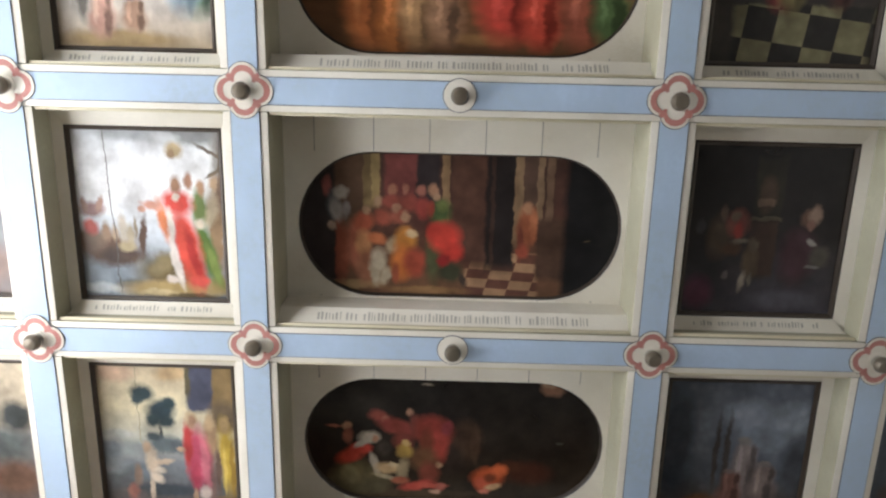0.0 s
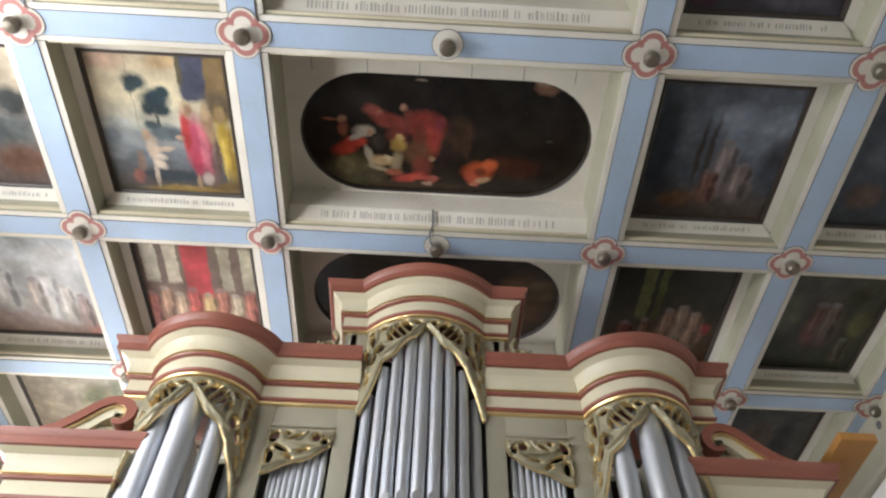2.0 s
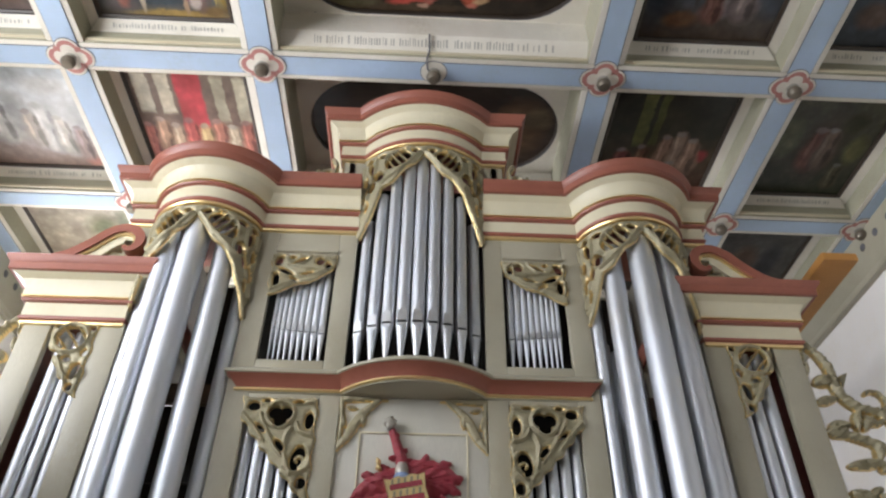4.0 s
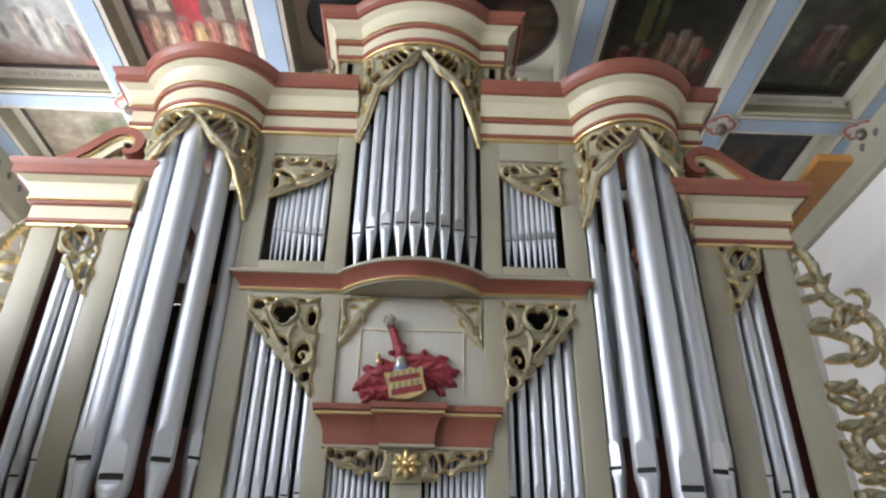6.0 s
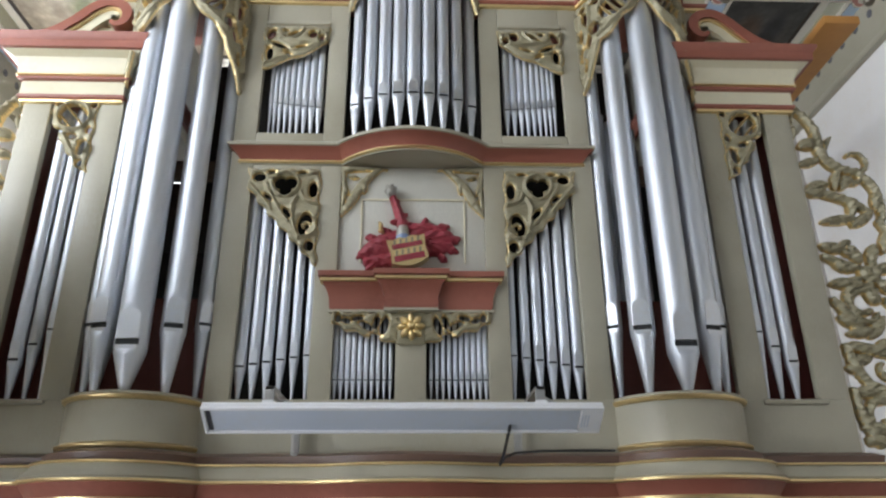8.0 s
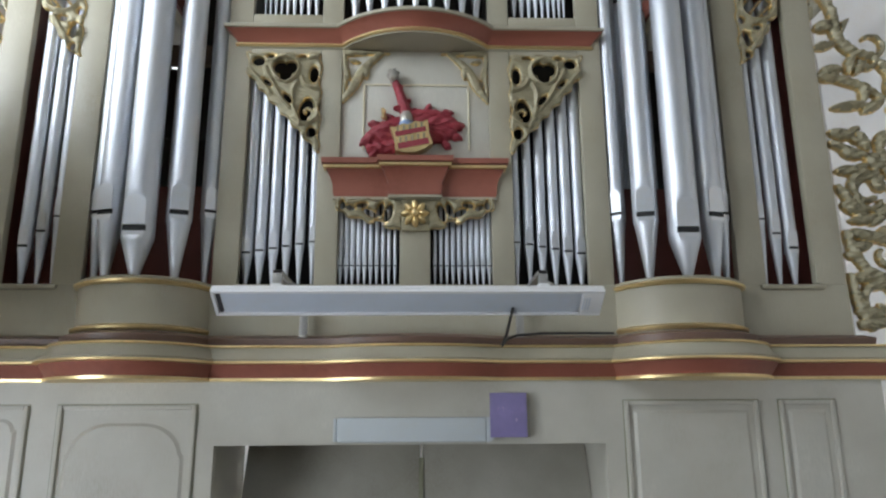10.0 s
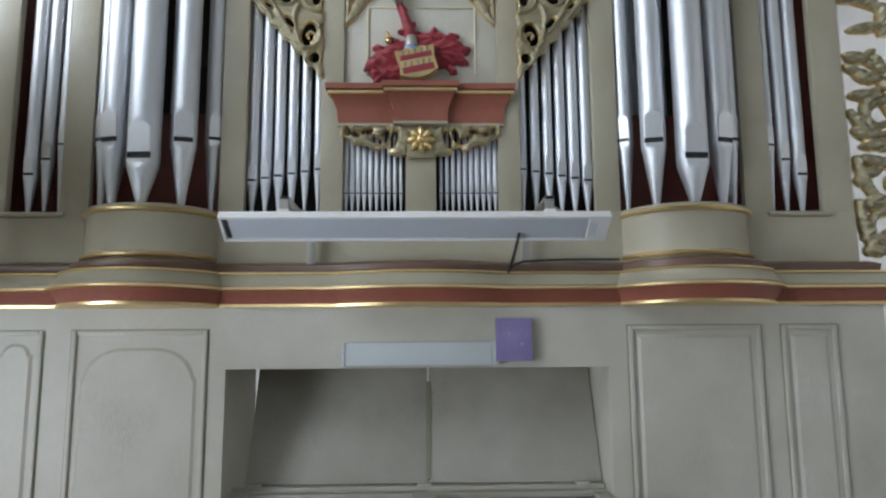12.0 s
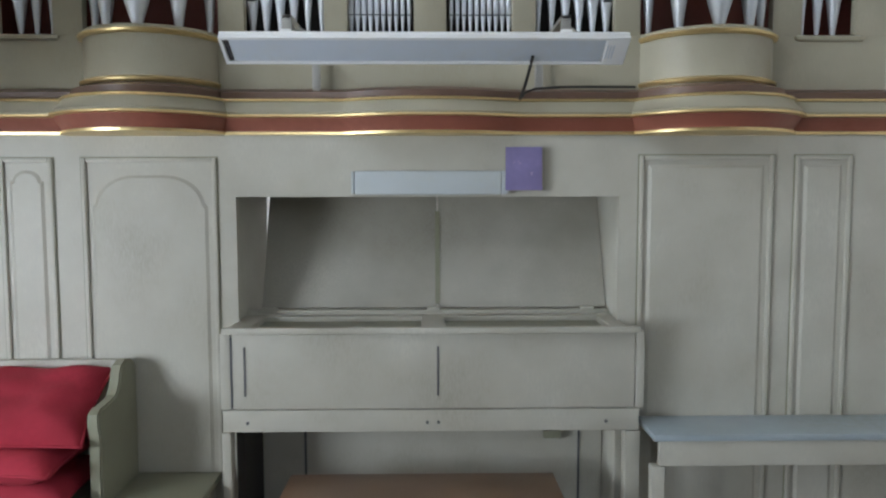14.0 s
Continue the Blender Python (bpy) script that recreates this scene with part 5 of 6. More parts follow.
def fringe(U, top, mid, foot, tail):
    def f(u, v):
        a = np.abs(u) / U
        low = np.where(a < 0.62, mid + 0.05 - 0.24 * (a / 0.62) ** 0.75, mid - 0.19 - (mid - 0.19 - foot) * np.clip((a - 0.62) / 0.36, 0, 1) ** 0.8)
        wave = 0.012 * np.sin(u * 46)
        inner = (np.abs(u) - (U - tail)) * 0.8
        body = np.minimum(top - v + 0.4 * wave, np.maximum(np.minimum(v - low - wave, 9), -9) * 0.8)
        return np.minimum(body, U + 0.012 * np.sin(v * 55) - np.abs(u))

    return f


def fringe_holes(U, top):
    """Slatted oval eyes, small eyes along the top and slits down the tails: holes, bars left standing in them, ridges."""
    holes, bars, ridges = [], [], []
    for s in (-1, 1):
        ex, ez = s * 0.37 * U, top - 0.108
        holes += [(ex, ez, 0.066, 0.046, -38 * s), (s * 0.12 * U, top - 0.040, 0.020, 0.012, 20 * s), (s * 0.62 * U, top - 0.040, 0.024, 0.012, 5 * s), (s * 0.33 * U, top - 0.024, 0.018, 0.007, -5 * s), (s * 0.66 * U, top - 0.205, 0.024, 0.030, -20 * s), (s * 0.82 * U, top - 0.11, 0.016, 0.040, -15 * s), (s * 0.86 * U, top - 0.040, 0.020, 0.014, 0),
                  (s * 0.78 * U, top - 0.265, 0.013, 0.030, 15 * s), (s * 0.91 * U, top - 0.20, 0.010, 0.028, 0), (s * 0.90 * U, top - 0.31, 0.010, 0.036, 8 * s), (s * 0.86 * U, top - 0.395, 0.009, 0.024, 12 * s)]
        for d in (-0.040, 0.0, 0.040):
            px, pz = ex + s * d * 0.75, ez - d * 0.62
            bars.append(bend((px - s * 0.030, pz - 0.052), (px + s * 0.010, pz), (px + s * 0.036, pz + 0.052), 0.0075, 0.0075))
        ridges += [spiral(ex, ez, 0.074, 0.074, 0, 360, 0.010, 0.010, 80), bend((s * 0.05 * U, top - 0.06), (s * 0.30 * U, top - 0.20), (s * 0.62 * U, top - 0.26), 0.010, 0.012), bend((s * 0.72 * U, top - 0.05), (s * 0.70 * U, top - 0.20), (s * 0.86 * U, top - 0.36), 0.010, 0.010), bend((s * 0.97 * U, top - 0.06), (s * 0.94 * U, top - 0.25), (s * 0.95 * U, top - 0.45), 0.009, 0.008), spiral(s * 0.66 * U, top - 0.205, 0.040, 0.036, 40, 360, 0.009, 0.008)]
    return holes, union(bars), bars + ridges


UT = R_T * math.acos((R_T - TSAG) / R_T)
UC = R_C * math.acos((R_C - CSAG) / R_C)


def both(f, g):
    return lambda u, v: np.maximum(f(u, v), g(u, v))


def tower_fringe(cx, R, sag, U, top, mid, foot):
    holes, bars, ridges = fringe_holes(U, top)
    f = both(pierced(fringe(U, top, mid, foot, 0.09), holes), bars)
    carving("carved_fringe", f, -U - 0.02, U + 0.02, foot - 0.04, top + 0.025, round_tower(cx, R, sag, 0.006), organ, "pierced gilded fringe round the tower head", step=0.0045, ridges=ridges)


for s in (-1, 1):
    tower_fringe(mx(s, TW), R_T, TSAG, UT, 4.475, 4.36, 3.92)
tower_fringe(CX, R_C, CSAG, UC, 5.045, 4.93, 4.42)


def flat_at(s, y):
    return lambda u, v, h: (mx(s, u), y - h, v)


def wedge(pts):
    """Inside of a convex outline, corners counter-clockwise, with wavy rims."""
    def f(u, v):
        best = np.full(u.shape, 9.0)
        for (x0, z0), (x1, z1) in zip(pts, pts[1:] + pts[:1]):
            ln = math.hypot(x1 - x0, z1 - z0)
            best = np.minimum(best, ((x1 - x0) * (v - z0) - (z1 - z0) * (u - x0)) / ln)
        return best + 0.006 * np.sin(u * 60 + v * 48)

    return f


for s in (-1, 1):
    # lower field: a trefoil eye, a round eye, C-scrolls down the edge
    f = pierced(wedge([(0.442, 2.955), (0.50, 3.02), (0.60, 3.14), (0.70, 3.27), (0.79, 3.37), (0.79, 3.487), (0.442, 3.487)]),
                [(0.585, 3.41, 0.026, 0.026, 0), (0.632, 3.41, 0.026, 0.026, 0), (0.608, 3.372, 0.024, 0.026, 0), (0.735, 3.44, 0.024, 0.019, 0), (0.475, 3.375, 0.017, 0.034, 0), (0.505, 3.195, 0.026, 0.046, 12), (0.478, 3.085, 0.018, 0.022, 0), (0.69, 3.335, 0.026, 0.008, 42), (0.53, 3.463, 0.022, 0.008, 0), (0.68, 3.468, 0.018, 0.007, 0), (0.595, 3.255, 0.010, 0.026, -38)])
    f = both(f, union([spiral(0.503, 3.185, 0.032, 0.006, 250, -40, 0.009, 0.007)]))
    ridges = [spiral(0.608, 3.40, 0.062, 0.062, 0, 360, 0.012, 0.012, 70), bend((0.55, 3.33), (0.60, 3.26), (0.53, 3.12), 0.012, 0.010), spiral(0.505, 3.19, 0.058, 0.062, 90, 330, 0.013, 0.010), bend((0.70, 3.40), (0.66, 3.30), (0.58, 3.20), 0.013, 0.008), bend((0.78, 3.40), (0.74, 3.36), (0.67, 3.27), 0.009, 0.009), bend((0.52, 3.07), (0.49, 3.02), (0.45, 2.98), 0.012, 0.008), bend((0.45, 3.30), (0.52, 3.30), (0.53, 3.36), 0.012, 0.008), leaf(0.46, 3.46, 0, 0.10, 0.010, -20), leaf(0.70, 3.44, 180, 0.06, 0.009, 30)]
    carving("carved_bracket", f, 0.43, 0.80, 2.94, 3.50, flat_at(s, YO - 0.002), organ, "pierced gilded corner bracket over the pipes", step=0.0045, ridges=ridges)
    # upper field: leaves streaming from the corner
    f = pierced(wedge([(0.445, 4.24), (0.55, 4.17), (0.66, 4.12), (0.785, 4.06), (0.785, 4.332), (0.445, 4.332)]),
                [(0.745, 4.285, 0.016, 0.028, 20), (0.70, 4.215, 0.036, 0.011, 30), (0.748, 4.165, 0.013, 0.034, 0), (0.635, 4.285, 0.030, 0.010, -30), (0.59, 4.205, 0.026, 0.009, -15), (0.53, 4.29, 0.018, 0.020, 30), (0.485, 4.265, 0.012, 0.018, 0), (0.675, 4.31, 0.014, 0.008, 0), (0.655, 4.165, 0.018, 0.007, 20)])
    ridges = [bend((0.46, 4.25), (0.60, 4.20), (0.775, 4.31), 0.008, 0.012, 0.012), bend((0.50, 4.23), (0.64, 4.15), (0.775, 4.20), 0.008, 0.010, 0.012), bend((0.58, 4.32), (0.62, 4.24), (0.70, 4.26), 0.009, 0.009), bend((0.66, 4.14), (0.72, 4.13), (0.775, 4.09), 0.010, 0.008), spiral(0.49, 4.295, 0.026, 0.01, 180, 500, 0.009, 0.007)]
    carving("carved_bracket", f, 0.43, 0.80, 4.04, 4.35, flat_at(s, YO - 0.002), organ, "pierced gilded corner bracket over the pipes", step=0.0045, ridges=ridges)
    # outer field: a slatted round eye over a tailing scroll
    f = pierced(wedge([(1.565, 3.46), (1.63, 3.47), (1.70, 3.60), (1.76, 3.68), (1.785, 3.78), (1.77, 3.856), (1.565, 3.856)]),
                [(1.672, 3.765, 0.060, 0.052, 30), (1.755, 3.835, 0.012, 0.010, 0), (1.585, 3.83, 0.012, 0.012, 0), (1.605, 3.59, 0.019, 0.036, 10), (1.665, 3.655, 0.018, 0.012, 20), (1.59, 3.69, 0.012, 0.016, 0), (1.605, 3.505, 0.012, 0.016, 0), (1.73, 3.685, 0.018, 0.008, 40)])
    slats = [bend((1.672 + d - 0.045, 3.765 - d - 0.055), (1.672 + d - 0.006, 3.765 - d + 0.006), (1.672 + d + 0.045, 3.765 - d + 0.055), 0.0065, 0.0065) for d in (-0.036, 0.0, 0.036)]
    f = both(f, union(slats))
    ridges = slats + [spiral(1.672, 3.765, 0.077, 0.077, 0, 360, 0.011, 0.011, 80), spiral(1.61, 3.59, 0.034, 0.04, 60, 330, 0.011, 0.009), bend((1.70, 3.66), (1.66, 3.58), (1.60, 3.48), 0.011, 0.008)]
    carving("carved_bracket", f, 1.555, 1.80, 3.44, 3.87, flat_at(s, YO - 0.002), organ, "pierced gilded corner bracket with a slatted round eye", step=0.0045, ridges=ridges)
    # sprigs in the corners of the arms panel
    f = union([bend((0.335, 3.495), (0.24, 3.50), (0.125, 3.497), 0.020, 0.006, 0.016), bend((0.338, 3.49), (0.325, 3.38), (0.338, 3.25), 0.016, 0.010, 0.014), bend((0.16, 3.495), (0.24, 3.44), (0.275, 3.36), 0.012, 0.026, 0.024), bend((0.275, 3.36), (0.30, 3.30), (0.336, 3.26), 0.026, 0.012, 0.022), leaf(0.24, 3.43, 250, 0.07, 0.014, 30), leaf(0.31, 3.46, 200, 0.05, 0.012, -20), leaf(0.31, 3.36, 60, 0.07, 0.012, 40)])
    carving("carved_sprig", f, 0.12, 0.36, 3.21, 3.512, flat_at(s, YO + 0.018), organ, "gilded corner sprig", step=0.005)
    # swag under the bracket
    f = pierced(wedge([(0.05, 2.60), (0.12, 2.605), (0.22, 2.64), (0.30, 2.685), (0.352, 2.70), (0.352, 2.765), (0.05, 2.765)]),
                [(0.12, 2.70, 0.014, 0.034, 15), (0.155, 2.715, 0.012, 0.026, 15), (0.20, 2.70, 0.030, 0.012, 30), (0.24, 2.735, 0.022, 0.010, -10), (0.29, 2.725, 0.018, 0.010, 20), (0.16, 2.655, 0.024, 0.008, 10), (0.325, 2.735, 0.01, 0.016, 0)])
    carving("carved_swag", f, 0.04, 0.36, 2.585, 2.775, flat_at(s, YO - 0.004), organ, "pierced gilded swag", step=0.005)
    # sprays beside the middle tower
    f = union([spiral(0.55, 4.93, 0.05, 0.012, -60, 300, 0.016, 0.01), bend((0.50, 4.84), (0.56, 4.86), (0.62, 4.84), 0.016, 0.012, 0.02), bend((0.52, 4.96), (0.50, 5.02), (0.54, 5.05), 0.012, 0.014), leaf(0.60, 4.9, 60, 0.08, 0.016), leaf(0.52, 5.0, 70, 0.06, 0.014)])
    carving("carved_spray", f, 0.45, 0.68, 4.826, 5.08, flat_at(s, YO - 0.01), organ, "gilded spray beside the middle tower")
    # large pierced wings at the case ends
    st = [bend((1.955, 3.90), (2.09, 3.80), (2.06, 3.66), 0.016, 0.028, 0.03), bend((2.06, 3.66), (2.08, 3.53), (2.22, 3.52), 0.028, 0.024, 0.03), spiral(2.235, 3.575, 0.058, 0.05, -100, 130, 0.017, 0.012), bend((2.0, 3.88), (1.95, 3.86), (1.95, 3.80), 0.012, 0.01),
          leaf(2.10, 3.64, 90, 0.10, 0.016, -60), leaf(2.05, 3.70, 190, 0.10, 0.022, 25), leaf(2.05, 3.58, 185, 0.12, 0.024, 20), leaf(2.14, 3.52, 230, 0.12, 0.024, 40), leaf(1.96, 3.78, 250, 0.08, 0.016, 20),
          bend((2.24, 3.50), (2.34, 3.42), (2.30, 3.26), 0.024, 0.02, 0.026), bend((2.0, 3.40), (2.14, 3.38), (2.24, 3.30), 0.02, 0.016, 0.034), leaf(2.05, 3.40, 170, 0.12, 0.03, 20), leaf(2.16, 3.36, 280, 0.10, 0.024, -40), leaf(1.99, 3.24, 10, 0.20, 0.026, -8), leaf(2.14, 3.22, 25, 0.16, 0.026, 20), leaf(2.29, 3.3, 100, 0.12, 0.02, -30),
          spiral(2.16, 2.98, 0.0, 0.045, 0, 400, 0.022, 0.03), *[leaf(2.16 + 0.05 * math.cos(g), 2.98 + 0.05 * math.sin(g), math.degrees(g), 0.11, 0.030, 12) for g in np.linspace(0.2, 2 * math.pi - 0.8, 7)],
          bend((1.97, 3.06), (2.05, 3.02), (2.12, 3.0), 0.02, 0.02, 0.026), bend((2.28, 3.24), (2.36, 3.12), (2.34, 2.92), 0.02, 0.016, 0.024), spiral(2.12, 2.80, 0.10, 0.05, 60, 330, 0.024, 0.012), bend((1.97, 2.84), (2.02, 2.78), (2.05, 2.70), 0.02, 0.016, 0.03),
          bend((2.22, 2.84), (2.30, 2.76), (2.24, 2.62), 0.022, 0.02, 0.03), leaf(2.0, 2.68, 0, 0.16, 0.026, 20), spiral(2.15, 2.52, 0.085, 0.03, 120, -220, 0.024, 0.012), bend((1.98, 2.62), (2.0, 2.50), (2.06, 2.44), 0.02, 0.02, 0.03), leaf(2.02, 2.5, 150, 0.07, 0.02, 20), bend((2.06, 2.44), (2.16, 2.40), (2.22, 2.28), 0.026, 0.02, 0.036),
          leaf(2.05, 2.36, 20, 0.16, 0.028, 30), spiral(2.10, 2.31, 0.09, 0.03, 200, -120, 0.024, 0.014), bend((1.97, 2.42), (1.98, 2.28), (2.04, 2.19), 0.018, 0.026, 0.03), bend((2.0, 2.20), (2.10, 2.20), (2.20, 2.24), 0.026, 0.014, 0.03), leaf(2.2, 2.66, 300, 0.12, 0.024, 30), leaf(2.24, 2.44, 40, 0.1, 0.022, 40),
          spiral(2.21, 3.50, 0.055, 0.02, 200, 420, 0.018, 0.010), leaf(1.97, 3.66, 20, 0.09, 0.026, -30), leaf(1.965, 3.42, 30, 0.11, 0.030, -40), leaf(2.13, 3.42, 60, 0.10, 0.024, -30), spiral(2.10, 3.10, 0.035, 0.03, 90, 330, 0.018, 0.012), leaf(1.965, 3.12, 340, 0.12, 0.030, 20), leaf(1.97, 2.92, 10, 0.14, 0.028, -25), leaf(2.26, 3.08, 60, 0.12, 0.026, 30), leaf(2.24, 2.90, 330, 0.12, 0.026, 30),
          spiral(2.10, 2.84, 0.075, 0.06, 0, 300, 0.024, 0.018), leaf(1.975, 2.76, 330, 0.13, 0.030, 30), leaf(2.10, 2.66, 40, 0.14, 0.030, 20), leaf(1.975, 2.56, 350, 0.12, 0.028, 30), leaf(2.12, 2.58, 60, 0.11, 0.026, -30), bend((2.02, 2.62), (2.14, 2.60), (2.24, 2.56), 0.028, 0.018, 0.034), leaf(1.98, 2.40, 20, 0.12, 0.030, -30), leaf(2.14, 2.40, 300, 0.12, 0.028, 30), leaf(2.16, 2.26, 10, 0.12, 0.026, 20), leaf(1.975, 2.26, 350, 0.14, 0.030, 10)]
    carving("carved_wing", union(st), 1.925, 2.42, 2.16, 3.95, flat_at(s, YO + 0.03), organ, "tall pierced gilded wing of acanthus scrolls", step=0.0065, relief=0.040, edge=0.020, gilt=0.0075, veins=0.20)

# gilded rosette in the middle of the swag
rs = thing("gilded_rosette", "bright gilded rosette under the red bracket", "ornament", (CX, YO - 0.03, 2.64))
for k in range(8):
    g = k * math.pi / 4
    f = union([leaf(0.012 * math.cos(g), 0.012 * math.sin(g), math.degrees(g), 0.05, 0.014, 8)])
    p = carving("petal", f, -0.08, 0.08, -0.08, 0.08, lambda u, v, h: (CX + u, YO - 0.035 - h, 2.69 + v), rs, relief=0.02, step=0.006, gilt=0.02)
bm = bmesh.new()
bmesh.ops.create_uvsphere(bm, u_segments=12, v_segments=8, radius=0.018, matrix=Matrix.Translation((CX, YO - 0.05, 2.69)))
part("centre", bm, M_GOLD, rs)
boxpart("backing", CX - 0.062, CX + 0.062, YO - 0.024, YO - 0.002, 2.612, 2.765, M_CARVE, rs, bevel=0.02)


# pipes
def pipe(x, y, zf, zm, r, zt, lip, label, group, turn=0.0):
    """A flue pipe: conical foot, mouth with flattened lips, body. zf, zm, zt: heights of toe, mouth and top."""
    ob = thing("organ_pipe", label, "organ pipe", (x, y, zf), group)
    seg = 24 if r > 0.02 else 16
    angs = [2 * math.pi * k / seg for k in range(seg)]
    cut = max(0.006, r * 0.42)
    flat = 0.73

    def ring_at(bm, z, rad, depth):
        vs = []
        for a in angs:
            px, py = rad * math.sin(a), -rad * math.cos(a)
            py = max(py, -rad * depth)
            c, s = math.cos(turn), math.sin(turn)
            vs.append(bm.verts.new((x + px * c - py * s, y + px * s + py * c, z)))
        return vs

    def skin(name, levels, mat, lipped):
        bm = bmesh.new()
        rows = [ring_at(bm, *lv) for lv in levels]
        for a, b in zip(rows, rows[1:]):
            for k in range(seg):
                bm.faces.new((a[k], a[(k + 1) % seg], b[(k + 1) % seg], b[k]))
        bm.faces.new(rows[-1])
        bm.faces.new(rows[0][::-1])
        return part(name, bm, mat, ob, sharp=28)

    low = lip * 0.42
    skin("foot", [(zf, r * 0.24, 1), (zf + 0.004, r * 0.27, 1), (zm - low * 0.55, r * 0.90, 1), (zm - low * 0.3, r * 0.98, 0.84), (zm, r, flat)], M_TIN, True)
    skin("body", [(zm + cut, r, flat), (zm + lip * 0.8, r, flat + 0.10), (zm + lip, r, 1), (zm + lip + 0.01, r, 1), (zt, r, 1)], M_TIN, True)
    bm = bmesh.new()
    rows = [ring_at(bm, z, r * 0.985, flat - 0.12) for z in (zm - 0.001, zm + cut + 0.001)]
    for k in range(seg):
        bm.faces.new((rows[0][k], rows[0][(k + 1) % seg], rows[1][(k + 1) % seg], rows[1][k]))
    part("mouth", bm, M_BLACK, ob, "dark mouth slot")
    # closed sides of the mouth
    bm = bmesh.new()
    rows = [ring_at(bm, z, r, 1.0) for z in (zm, zm + cut)]
    for k in range(seg):
        mid = (angs[k] + math.pi / seg)
        if math.cos(mid) < flat - 0.02:
            bm.faces.new((rows[0][k], rows[0][(k + 1) % seg], rows[1][(k + 1) % seg], rows[1][k]))
    part("ear", bm, M_TIN, ob)
    # flattened upper lip, polished
    hw = r * math.sqrt(1 - flat * flat) * 0.98
    bm = bmesh.new()
    n = 10
    pts = [(-hw, zm + cut, flat), (hw, zm + cut, flat)]
    top = lip * 0.72
    pts += [(hw, zm + top, flat + 0.10 * top / (lip * 0.8))]
    pts += [(hw * math.cos(math.pi * k / n), zm + top + lip * 0.2 * math.sin(math.pi * k / n), flat + 0.10 * top / (lip * 0.8) + 0.07 * math.sin(math.pi * k / n)) for k in range(1, n)]
    pts += [(-hw, zm + top, flat + 0.10 * top / (lip * 0.8))]
    c, s = math.cos(turn), math.sin(turn)
    vs = []
    for px, z, dep in pts:
        py = -r * dep - 0.0035
        vs.append((x + px * c - py * s, y + px * s + py * c, z))
    fr = [bm.verts.new(v) for v in vs]
    bm.faces.new(fr)
    bk = [bm.verts.new((v[0] - 0.006 * s, v[1] + 0.006 * c, v[2])) for v in vs]
    for k in range(len(fr)):
        bm.faces.new((fr[k], bk[k], bk[(k + 1) % len(fr)], fr[(k + 1) % len(fr)]))
    part("upper_lip", bm, M_TINFLAT, ob, "polished flat upper lip")
    # half-round lower lip, leaning back into the cone of the foot
    bm = bmesh.new()
    rim = [(hw * math.cos(math.pi * k / n), -low * 0.72 * math.sin(math.pi * k / n)) for k in range(n + 1)]
    fr, bk = [], []
    for px, dz in rim:
        py = -r * (flat + 0.05 - 0.10 * dz / low * -1) - 0.003
        fr.append(bm.verts.new((x + px * c - py * s, y + px * s + py * c, zm + dz)))
        py += 0.3 * r
        bk.append(bm.verts.new((x + px * c - py * s, y + px * s + py * c, zm + dz)))
    bm.faces.new(fr)
    for k in range(len(fr)):
        bm.faces.new((fr[k], bk[k], bk[(k + 1) % len(fr)], fr[(k + 1) % len(fr)]))
    bmesh.ops.recalc_face_normals(bm, faces=bm.faces[:])
    part("lower_lip", bm, M_TINFLAT, ob, "polished half-round lower lip")
    return ob


